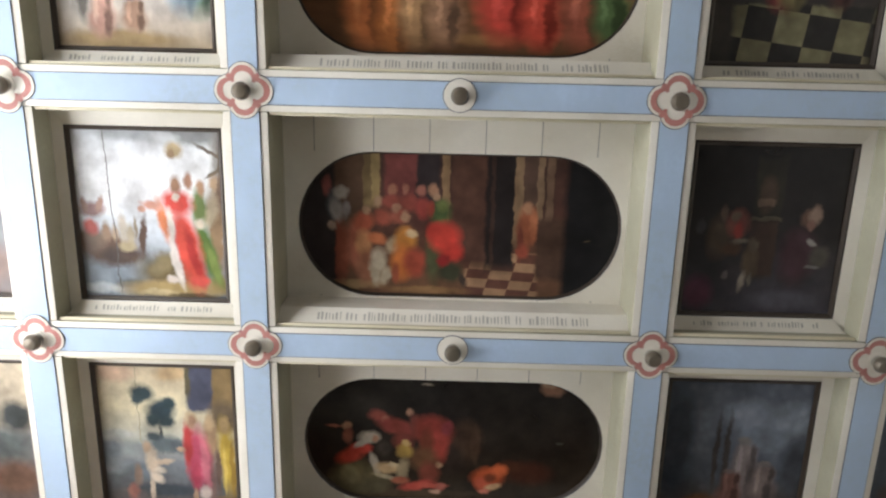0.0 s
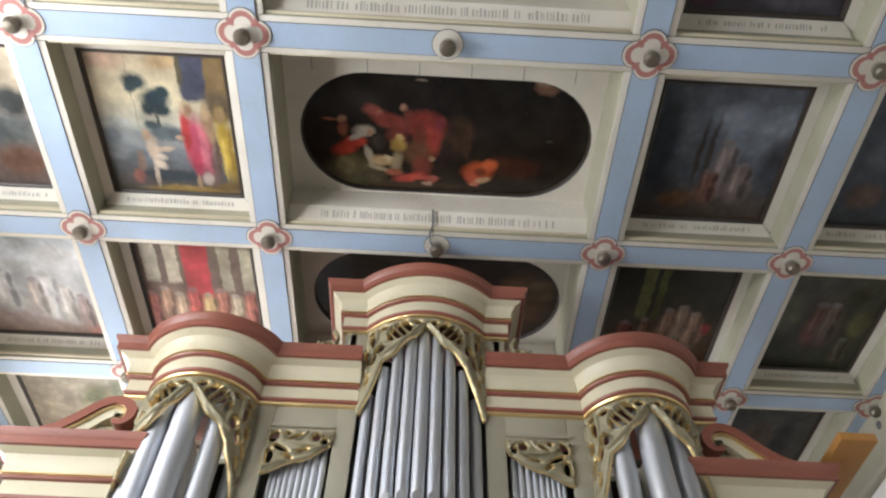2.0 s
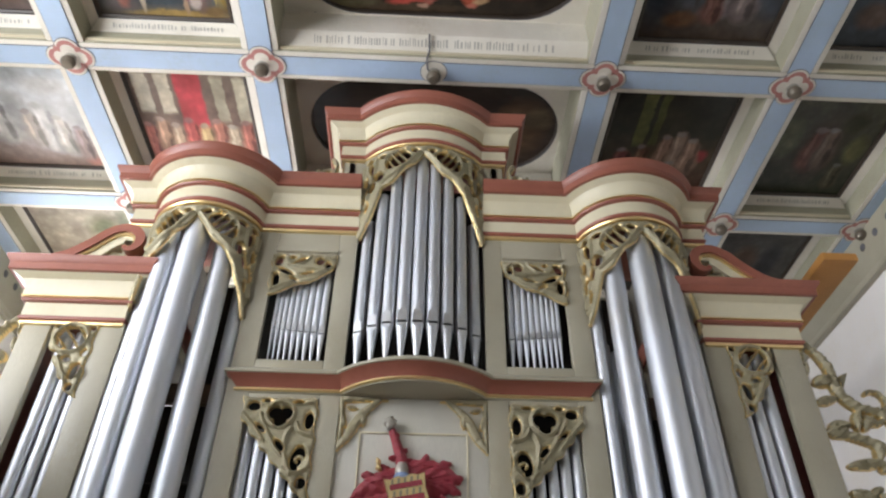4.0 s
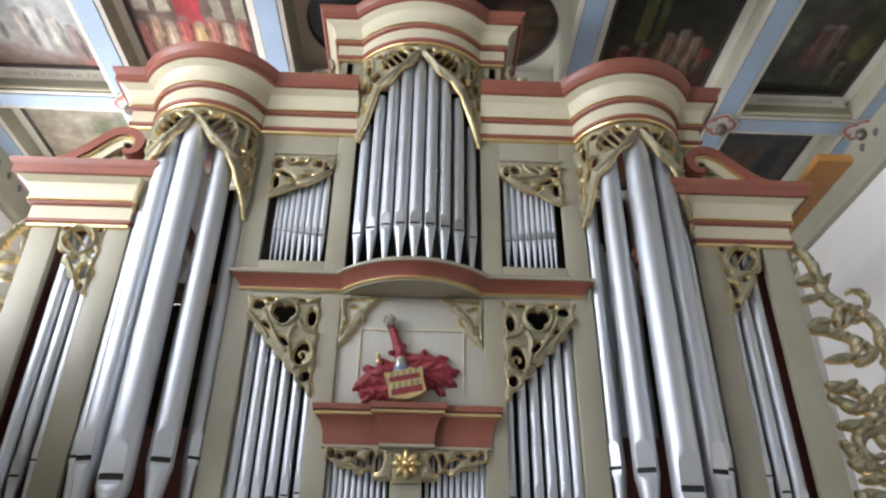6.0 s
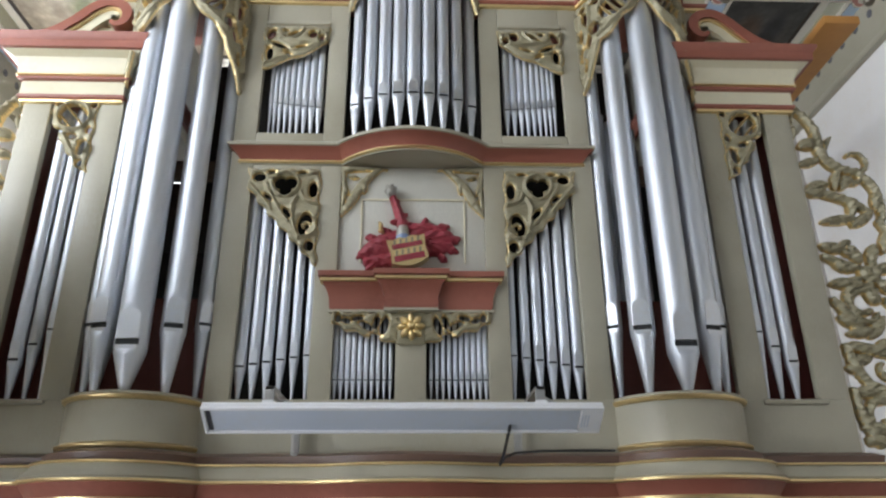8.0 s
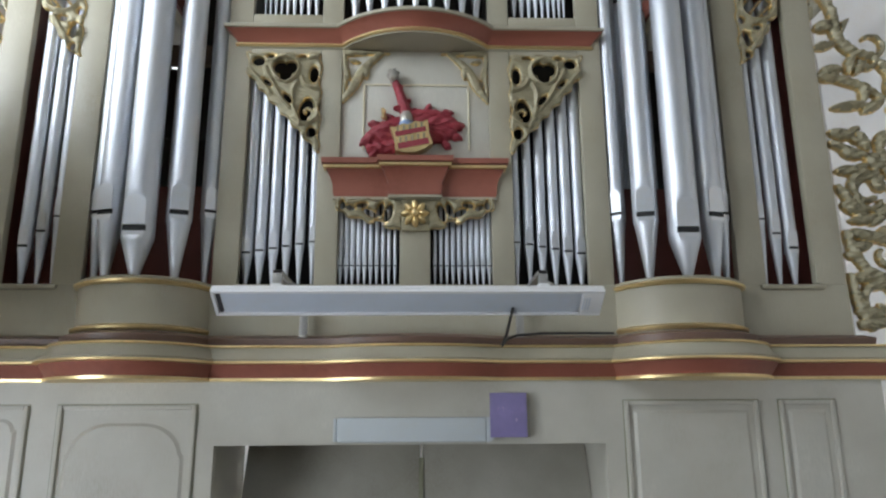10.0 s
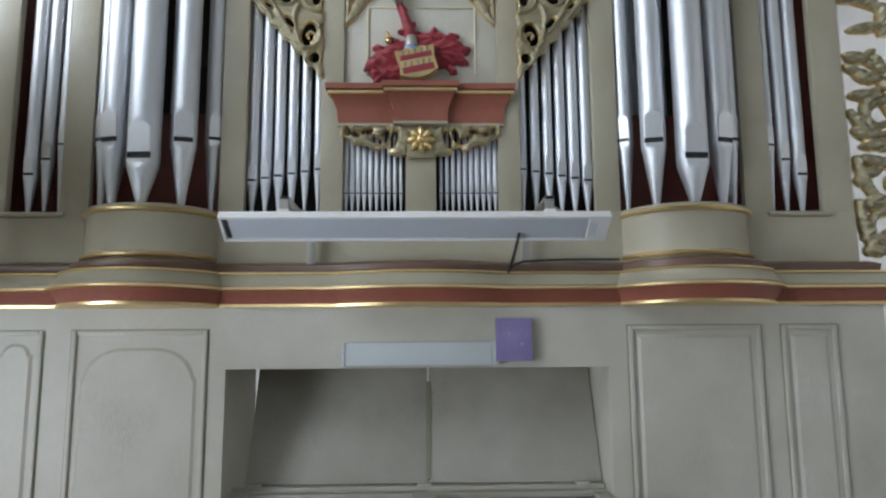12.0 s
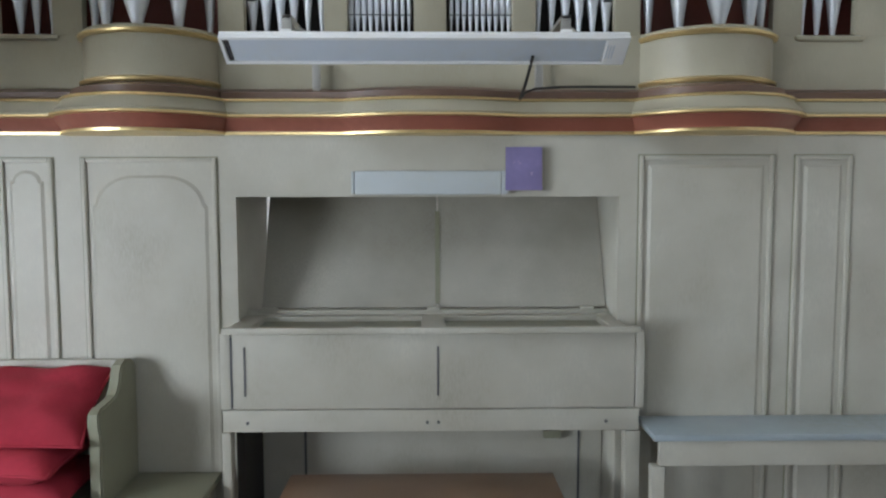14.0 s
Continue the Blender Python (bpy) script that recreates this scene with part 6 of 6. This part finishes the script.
for k in range(9):
    a = (k - 4) / 4
    u = a * 0.292
    rr = R_C - 0.05
    g = math.asin(u / rr)
    pipe(CX + u, YO - CSAG + R_C - rr * math.cos(g), 3.648, 3.842 + 0.010 * abs(a), 0.034 - 0.004 * abs(a), 4.99 - 0.40 * abs(a) ** 1.6, 0.085 - 0.01 * abs(a), "tall silvery tin pipe in the middle tower", "middle tower pipes", 0.3 * a)
for s in (-1, 1):
    for u, r, zm, zt, lip in ((-0.240, 0.037, 2.695, 4.22, 0.13), (-0.146, 0.055, 2.655, 4.38, 0.15), (0.0, 0.068, 2.565, 4.44, 0.17), (0.146, 0.055, 2.655, 4.38, 0.15), (0.240, 0.037, 2.70, 4.22, 0.13)):
        rr = R_T - 0.075
        g = math.asin(max(-0.97, min(0.97, u / rr)))
        pipe(mx(s, TW) + u, YO - TSAG + R_T - rr * math.cos(g), 2.375, zm, r, zt, lip, "large silvery tin pipe in the round tower", "round tower pipes", 0.38 * g)
    for k in range(6):
        pipe(mx(s, 0.753 - 0.0585 * k), YO + 0.06, 2.375, 2.522 + 0.0105 * k, 0.0265 - 0.0012 * k, 3.42 - 0.075 * k, 0.085, "slim silvery tin pipe below the corner bracket", "lower field pipes")
    xk = 0.462
    for k in range(9):
        r = 0.0185 - 0.001 * k
        xk += r + 0.002
        pipe(mx(s, xk), YO + 0.05, 3.69, 3.862 + 0.004 * k, r, 4.28 - 0.012 * k, 0.05, "small silvery tin pipe in the upper field", "upper field pipes")
        xk += r
    for k in range(10):
        pipe(mx(s, 0.334 - 0.0272 * k), YO + 0.045, 2.375, 2.464, 0.0125 - 0.0004 * k, 2.76, 0.04, "very small silvery tin pipe under the gilded swag", "swag field pipes")
    for x, r, zm in ((1.600, 0.024, 2.69), (1.665, 0.028, 2.62), (1.735, 0.031, 2.55)):
        pipe(mx(s, x), YO + 0.065, 2.375, zm, r, 3.83, 0.10, "silvery tin pipe in the outer field", "outer field pipes")
    # plain pipes standing further back inside
    for k in range(7):
        x = 0.97 + 0.085 * k
        if s < 0 and k not in (3, 6) or s > 0 and k in (0, 4, 6):
            continue
        it = thing("inner_pipe", "dull grey metal pipe inside the case", "organ pipe", (mx(s, x), 3.56, 2.375), "inner pipes")
        part("body", lathe(bmesh.new(), mx(s, x), 3.56, [(0.012, 2.373), (0.048, 2.62), (0.048, 4.15 - 0.05 * k)], 18), M_TIN, it)


# ---------------- lower case, console and furniture ----------------
YL = 3.0
lower = thing("organ_lower_case", "pale grey-cream panelled lower organ case", "organ", (CX, 3.2, 0))


def lowbox(name, x0, x1, y0, y1, z0, z1, mat=M_LOW, label="", bevel=0.004):
    return boxpart(name, x0, x1, y0, y1, z0, z1, mat, lower, label, bevel)


# wall boards round the music desk recess
lowbox("front_board", -1.95, -0.79, YL, YL + 0.04, 0.0, 1.955, bevel=0)
lowbox("front_board", 0.79, 1.97, YL, YL + 0.04, 0.0, 1.955, bevel=0)
lowbox("front_board", -0.79, 0.79, YL, YL + 0.04, 1.70, 1.955, bevel=0)
lowbox("side_board", -1.95, -1.91, YL + 0.042, 3.95, 0.0, 1.955)
lowbox("side_board", 1.93, 1.97, YL + 0.042, 3.95, 0.0, 1.955)
lowbox("recess_side", -0.85, -0.80, YL + 0.042, 3.6, 0.0, 1.75)
lowbox("recess_side", 0.80, 0.85, YL + 0.042, 3.6, 0.0, 1.75)
lowbox("recess_top", -0.80, 0.80, YL + 0.042, 3.6, 1.71, 1.75)


def frame_panel(x0, x1, z0, z1, arched):
    """A moulded frame on the wall with a slightly raised field, its head shouldered or straight."""
    p = 0.018
    bm = bmesh.new()
    for a, b, c, d in ((x0, x0 + p, z0, z1), (x1 - p, x1, z0, z1), (x0 + p, x1 - p, z1 - p, z1), (x0 + p, x1 - p, z0, z0 + p)):
        box(bm, a, b, YL - 0.012, YL + 0.002, c, d, 0.005)
    part("panel_moulding", bm, M_LOW, lower)
    bm = bmesh.new()
    for a, b, c, d in ((x0 - 0.006, x0, z0 - 0.006, z1 + 0.006), (x1, x1 + 0.006, z0 - 0.006, z1 + 0.006), (x0, x1, z1, z1 + 0.006)):
        box(bm, a, b, YL - 0.0025, YL + 0.002, c, d)
    part("panel_gap", bm, M_GREEN, lower)
    i = 0.036
    a, b, c, d = x0 + i, x1 - i, z0 + i, z1 - i
    pts = [(a, c), (b, c)]
    if arched:
        r = min(0.16, (b - a) * 0.4)
        pts += [(b, d - r)] + [(b - 0.012 - r * (1 - math.cos(t)), d - r + r * 0.8 * math.sin(t)) for t in np.linspace(0.1, math.pi / 2, 8)] + [(a + 0.012 + r * (1 - math.cos(t)), d - r + r * 0.8 * math.sin(t)) for t in np.linspace(math.pi / 2, 0.1, 8)] + [(a, d - r)]
    else:
        pts += [(b, d), (a, d)]
    bm = bmesh.new()
    lo = [bm.verts.new((x, YL + 0.001, z)) for x, z in pts]
    cx, cz = (a + b) / 2, (c + d) / 2
    hi = [bm.verts.new((cx + (x - cx) * (1 - 0.03 / (b - a)), YL - 0.007, cz + (z - cz) * (1 - 0.03 / (d - c)))) for x, z in pts]
    for k in range(len(pts)):
        bm.faces.new((lo[k], lo[(k + 1) % len(pts)], hi[(k + 1) % len(pts)], hi[k]))
    bm.faces.new(hi)
    bmesh.ops.recalc_face_normals(bm, faces=bm.faces[:])
    part("panel", bm, M_LOW, lower, "raised pale panel", 20)


frame_panel(-1.746, -1.530, 0.12, 1.86, True)
frame_panel(-1.414, -0.866, 0.12, 1.86, True)
frame_panel(0.872, 1.430, 0.12, 1.868, False)
frame_panel(1.520, 1.755, 0.12, 1.868, False)

# console
con = thing("organ_console", "closed pale grey organ console with shelf lid", "organ console", (CX, 2.95, 0))


def cbox(name, x0, x1, y0, y1, z0, z1, mat=M_LOW, label="", bevel=0.004, parent=None):
    return boxpart(name, x0, x1, y0, y1, z0, z1, mat, parent or con, label, bevel)


# leaning music desk at the back of the recess, two boards with a slit between
for x0, x1 in ((-0.745, 0.035), (0.045, 0.795)):
    bm = bmesh.new()
    box(bm, x0, x1, -0.012, 0.012, 0, 0.60, 0.003)
    bmesh.ops.transform(bm, matrix=Matrix.Translation((0, 3.235, 1.20)) @ Matrix.Rotation(radians(-22), 4, "X"), verts=bm.verts[:])
    part("music_desk", bm, M_DESK, con, "leaning greyish music desk board")
bm = bmesh.new()
box(bm, 0.030, 0.050, -0.016, 0.006, 0.02, 0.46)
bmesh.ops.transform(bm, matrix=Matrix.Translation((0, 3.235, 1.20)) @ Matrix.Rotation(radians(-22), 4, "X"), verts=bm.verts[:])
part("desk_slit", bm, M_GREEN, con)
cbox("desk_ledge", -0.795, 0.795, 3.18, 3.222, 1.182, 1.20)
for x in (-0.70, 0.02, 0.70):
    cbox("desk_block", x - 0.03, x + 0.03, 3.165, 3.195, 1.20, 1.215)
# lid with sunken fields
cbox("lid_board", -0.818, 0.845, 2.84, 2.875, 1.158, 1.184, bevel=0.006)
cbox("lid_board", -0.80, 0.80, 3.12, 3.18, 1.158, 1.182)
for x0, x1 in ((-0.80, -0.71), (-0.03, 0.07), (0.73, 0.80)):
    cbox("lid_board", x0, x1, 2.877, 3.118, 1.158, 1.182)
cbox("lid_field", -0.708, -0.032, 2.877, 3.118, 1.150, 1.162, M_GREEN)
cbox("lid_field", 0.072, 0.728, 2.877, 3.118, 1.150, 1.162, M_GREEN)
# front
YC = 2.88
cbox("front_panel", -0.79, 0.835, YC, YC + 0.03, 0.846, 1.157, label="plain pale front flap", bevel=0.003)
cbox("front_rail", -0.83, 0.855, YC - 0.004, YC + 0.03, 0.752, 0.842, bevel=0.005)
cbox("side", -0.835, -0.795, YC - 0.004, 3.0, 0.846, 1.157)
cbox("side", 0.839, 0.872, YC - 0.004, 3.0, 0.846, 1.157)
cbox("leg", -0.835, -0.800, YC - 0.004, YC + 0.06, 0.0, 0.75)
cbox("leg", 0.80, 0.86, YC - 0.004, YC + 0.06, 0.0, 0.75)
for x, z0, z1 in ((-0.738, 0.90, 1.10), (0.038, 0.90, 1.10), (-0.792, 0.85, 1.14)):
    cbox("slit", x - 0.004, x + 0.004, YC - 0.0025, YC + 0.01, z0, z1, M_LINE, bevel=0)
for x in (-0.73, -0.005, 0.04, 0.72):
    bm = lathe(bmesh.new(), 0, 0, [(0.007, 0), (0.006, 0.004)], 10)
    bmesh.ops.transform(bm, matrix=Matrix.Translation((x, YC - 0.004, 0.79)) @ Matrix.Rotation(radians(90), 4, "X"), verts=bm.verts[:])
    part("screw", bm, M_LINE, con)
# knee space
cbox("knee_board", -0.79, 0.795, 3.26, 3.29, 0.0, 0.75, M_LOW, "pale board behind the pedals")
cbox("knee_slit", -0.572, -0.562, 3.254, 3.262, 0.0, 0.74, M_LINE, bevel=0)
cbox("knee_slit", 0.684, 0.692, 3.254, 3.262, 0.0, 0.74, M_LINE, bevel=0)
# shade of the knee space put into the board's colour
cbox("knee_side", -0.796, -0.760, 2.945, 3.258, 0.0, 0.75, M_DARK, "side of the knee space, coloured near black as shade")
cbox("knee_clip", 0.52, 0.60, 3.22, 3.25, 0.60, 0.635, M_GREEN)

# player's bench
bench = thing("organ_bench", "brown varnished wooden organ bench", "bench", (0, 2.6, 0))
boxpart("seat", -0.575, 0.52, 2.56, 2.95, 0.515, 0.55, M_WOOD, bench, bevel=0.008)
for x in (-0.54, 0.45):
    boxpart("leg", x, x + 0.035, 2.60, 2.91, 0.0, 0.515, M_WOOD, bench)
boxpart("stretcher", -0.505, 0.45, 2.74, 2.77, 0.15, 0.22, M_WOOD, bench)

# side table against the case
tab = thing("side_table", "long side table with glossy blue-grey top against the case", "table", (1.8, 2.86, 0))
boxpart("tabletop", 0.876, 2.9, 2.735, 2.985, 0.752, 0.778, M_BLUETOP, tab, "glossy blue-grey top", 0.004)
boxpart("apron", 0.90, 2.88, 2.75, 2.775, 0.648, 0.75, M_LOW, tab)
for x in (0.874, 2.82):
    boxpart("leg", x, x + 0.05, 2.752, 2.80, 0.0, 0.646, M_LOW, tab)
    boxpart("leg", x, x + 0.05, 2.93, 2.975, 0.0, 0.75, M_LOW, tab)

# choir seat with shaped end board
seat = thing("choir_seat", "grey-green painted choir seat with rounded end board", "pew", (-1.1, 2.8, 0))
boxpart("seat_board", -1.21, -0.87, 2.62, 2.985, 0.52, 0.55, M_GREEN, seat, bevel=0.008)
boxpart("seat_front", -1.21, -0.87, 2.66, 2.69, 0.0, 0.518, M_GREEN, seat)
bm = bmesh.new()
out = [(2.985, 0.0), (2.985, 1.01), (2.96, 1.04), (2.90, 1.05), (2.86, 1.035), (2.84, 1.0), (2.83, 0.96), (2.80, 0.93), (2.74, 0.92), (2.67, 0.915), (2.645, 0.90), (2.64, 0.86), (2.655, 0.80), (2.65, 0.70), (2.64, 0.0)]
lo = [bm.verts.new((-1.262, y, z)) for y, z in out]
hi = [bm.verts.new((-1.215, y, z)) for y, z in out]
bm.faces.new(lo)
bm.faces.new(hi[::-1])
for k in range(len(out)):
    bm.faces.new((lo[k], hi[k], hi[(k + 1) % len(out)], lo[(k + 1) % len(out)]))
bmesh.ops.recalc_face_normals(bm, faces=bm.faces[:])
bmesh.ops.bevel(bm, geom=[e for e in bm.edges if abs(e.verts[0].co.x - e.verts[1].co.x) < 1e-5], offset=0.007, segments=2, affect="EDGES")
part("end_board", bm, M_GREEN, seat, "shaped end board")
boxpart("seat_board", -2.2, -1.268, 2.62, 2.985, 0.52, 0.55, M_GREEN, seat, bevel=0.008)

boxpart("back_board", -2.2, -1.264, 2.955, 2.985, 0.552, 1.035, M_LOW, seat, "pale back board", 0.006)


# red cushions heaped on the neighbouring seat
def cushion(label, at, tip, turn, w, d, h, seed):
    """A stuffed square cushion with drawn-in sides and a piped seam, tipped back by tip degrees."""
    ob = thing("seat_cushion", label, "cushion", at, "red cushions")
    m = Matrix.Translation(at) @ Matrix.Rotation(radians(turn), 4, "Z") @ Matrix.Rotation(radians(tip), 4, "X")
    bm = bmesh.new()
    n = 22
    sides = []
    for sign in (1, -1):
        rows = []
        for i in range(n + 1):
            row = []
            for j in range(n + 1):
                p, q = 2 * i / n - 1, 2 * j / n - 1
                fat = max(0, (1 - p ** 4) * (1 - q ** 4)) ** 0.55
                x, y = w / 2 * p * (1 - 0.07 * (1 - q * q)), d / 2 * q * (1 - 0.07 * (1 - p * p))
                z = sign * (h / 2 * fat * (1 + 0.35 * noise.noise((p * 2.2 + seed, q * 2.2, seed * 1.7))) + 0.002)
                row.append(bm.verts.new(m @ Vector((x, y, z))))
            rows.append(row)
        for i in range(n):
            for j in range(n):
                f = (rows[i][j], rows[i + 1][j], rows[i + 1][j + 1], rows[i][j + 1])
                bm.faces.new(f if sign > 0 else f[::-1])
        sides.append(rows)
    rim = [(i, 0) for i in range(n)] + [(n, j) for j in range(n)] + [(i, n) for i in range(n, 0, -1)] + [(0, j) for j in range(n, 0, -1)]
    for (i, j), (k, l) in zip(rim, rim[1:] + rim[:1]):
        bm.faces.new((sides[1][i][j], sides[1][k][l], sides[0][k][l], sides[0][i][j]))
    seam = [(sides[0][i][j].co + sides[1][i][j].co) / 2 for i, j in rim]
    bmesh.ops.recalc_face_normals(bm, faces=bm.faces[:])
    part("cover", bm, M_CLOTH, ob, sharp=80)
    part("piping", tube(bmesh.new(), seam + seam[:1], 0.007, 6), M_CLOTH, ob, sharp=80)


cushion("red stuffed cushion lying on the choir seat", (-1.62, 2.73, 0.615), 0, 2, 0.64, 0.44, 0.125, 1.0)
cushion("red stuffed cushion lying on the cushion below", (-1.64, 2.72, 0.735), 3, -3, 0.64, 0.44, 0.125, 2.3)
cushion("crumpled red cushion leaning on the pew back", (-1.59, 2.77, 0.895), 30, 4, 0.62, 0.42, 0.14, 3.1)

# paper strip and booklet over the desk
cov = thing("strip_lamp_cover", "long bluish-white cover strip above the music desk", "cover strip", (0, YL - 0.015, 1.709))
boxpart("cover", -0.300, 0.300, YL - 0.028, YL - 0.002, 1.709, 1.806, M_PAPER, cov, bevel=0.008)
boxpart("end_cap", -0.314, -0.301, YL - 0.027, YL - 0.002, 1.711, 1.804, M_PAPER, cov, bevel=0.006)
bm = bmesh.new()
out = [(0.301, 1.806), (0.301, 1.709), (0.322, 1.712), (0.336, 1.728), (0.340, 1.758), (0.340, 1.806)]
fr = [bm.verts.new((x, YL - 0.027, z)) for x, z in out]
bk = [bm.verts.new((x, YL - 0.002, z)) for x, z in out]
bm.faces.new(fr)
for k in range(len(out)):
    bm.faces.new((fr[k], bk[k], bk[(k + 1) % len(out)], fr[(k + 1) % len(out)]))
bmesh.ops.recalc_face_normals(bm, faces=bm.faces[:])
part("end_cap", bm, M_PAPER, cov, "rounded end cap")
bk = thing("booklet", "booklet with mottled violet cover leaning on the case", "book", (0.39, YL - 0.02, 1.73))
boxpart("cover", 0.316, 0.466, YL - 0.034, YL - 0.030, 1.726, 1.902, M_BOOK, bk, "mottled violet cover", 0.001)
boxpart("pages", 0.320, 0.464, YL - 0.030, YL - 0.006, 1.729, 1.899, M_PAPER, bk, bevel=0.001)
boxpart("cover", 0.316, 0.480, YL - 0.006, YL - 0.002, 1.726, 1.902, M_CASE, bk, bevel=0.001)

# radiant heater on brackets in front of the pipes
ht = thing("radiant_heater", "long white radiant heater with grey panel on brackets", "heater", (0, 2.45, 2.15))
tiltm = Matrix.Translation((-0.005, 2.462, 2.196)) @ Matrix.Rotation(radians(57), 4, "X")


def hbox(name, mat, x0, x1, y0, y1, z0, z1, label="", bevel=0.003):
    bm = box(bmesh.new(), x0, x1, y0, y1, z0, z1, bevel)
    bmesh.ops.transform(bm, matrix=tiltm, verts=bm.verts[:])
    return part(name, bm, mat, ht, label)


L2 = 0.672
hbox("housing", M_WHITE, -L2, L2, -0.002, 0.014, -0.062, 0.062, "white enamelled housing", 0.006)
hbox("rim", M_WHITE, -L2, L2, -0.016, -0.002, 0.050, 0.062)
hbox("rim", M_WHITE, -L2, L2, -0.016, -0.002, -0.062, -0.054)
hbox("rim", M_WHITE, -L2, -L2 + 0.012, -0.016, -0.002, -0.054, 0.050)
hbox("rim", M_WHITE, L2 - 0.075, L2, -0.016, -0.002, -0.054, 0.050)
hbox("radiant_panel", M_PANELGREY, -L2 + 0.03, L2 - 0.077, -0.008, -0.003, -0.053, 0.049, "grey radiant panel")
hbox("grille", M_LINE, -L2 + 0.013, -L2 + 0.028, -0.007, -0.003, -0.053, 0.049)
for k in range(3):
    hbox("vent_slot", M_PANELGREY, L2 - 0.07 + k * 0.010, L2 - 0.066 + k * 0.010, -0.0175, -0.0145, -0.03, 0.030, bevel=0)
for x in (-0.46, 0.46):
    bm = bmesh.new()
    box(bm, x - 0.016, x + 0.016, 2.44, 2.456, 2.22, 2.30, 0.002)
    box(bm, x - 0.016, x + 0.016, 2.44, 3.04, 2.286, 2.30, 0.002)
    box(bm, x - 0.016, x + 0.016, 3.04, 3.056, 2.15, 2.30, 0.002)
    part("bracket", bm, M_STEEL, ht, "galvanised bracket arm")
    part("strut", box(bmesh.new(), x - 0.015, x + 0.015, 3.040, 3.052, 2.085, 2.149, 0.002), M_STEEL, ht, "flat steel foot of the bracket")
    bm = bmesh.new()
    box(bm, x - 0.02, x + 0.02, 2.42, 2.47, 2.215, 2.25, 0.005)
    part("clamp", bm, M_WHITE, ht)
    bm = tube(bmesh.new(), [(x, 2.47, 2.30), (x + 0.02, 2.5, 2.27), (x + 0.07, 2.52, 2.25)], 0.007)
    part("clip", bm, M_STEEL, ht)
pts = [(0.355, 2.47, 2.17), (0.35, 2.62, 2.10), (0.352, 2.78, 2.075), (0.365, 2.90, 2.085), (0.395, 2.97, 2.12), (0.44, 3.0, 2.140), (0.55, 3.02, 2.150), (0.75, 3.03, 2.152), (0.86, 3.035, 2.152)]
part("cable", tube(bmesh.new(), pts, 0.0055), M_BLACK, ht, "black power cable")

# raw timber beside the case
tagged(boxpart("timber_beam", 2.25, 2.45, 3.08, YB - 0.001, 4.42, 4.47, M_ORANGE, None, bevel=0.006), "raw orange pine beam beside the organ case", "beam")
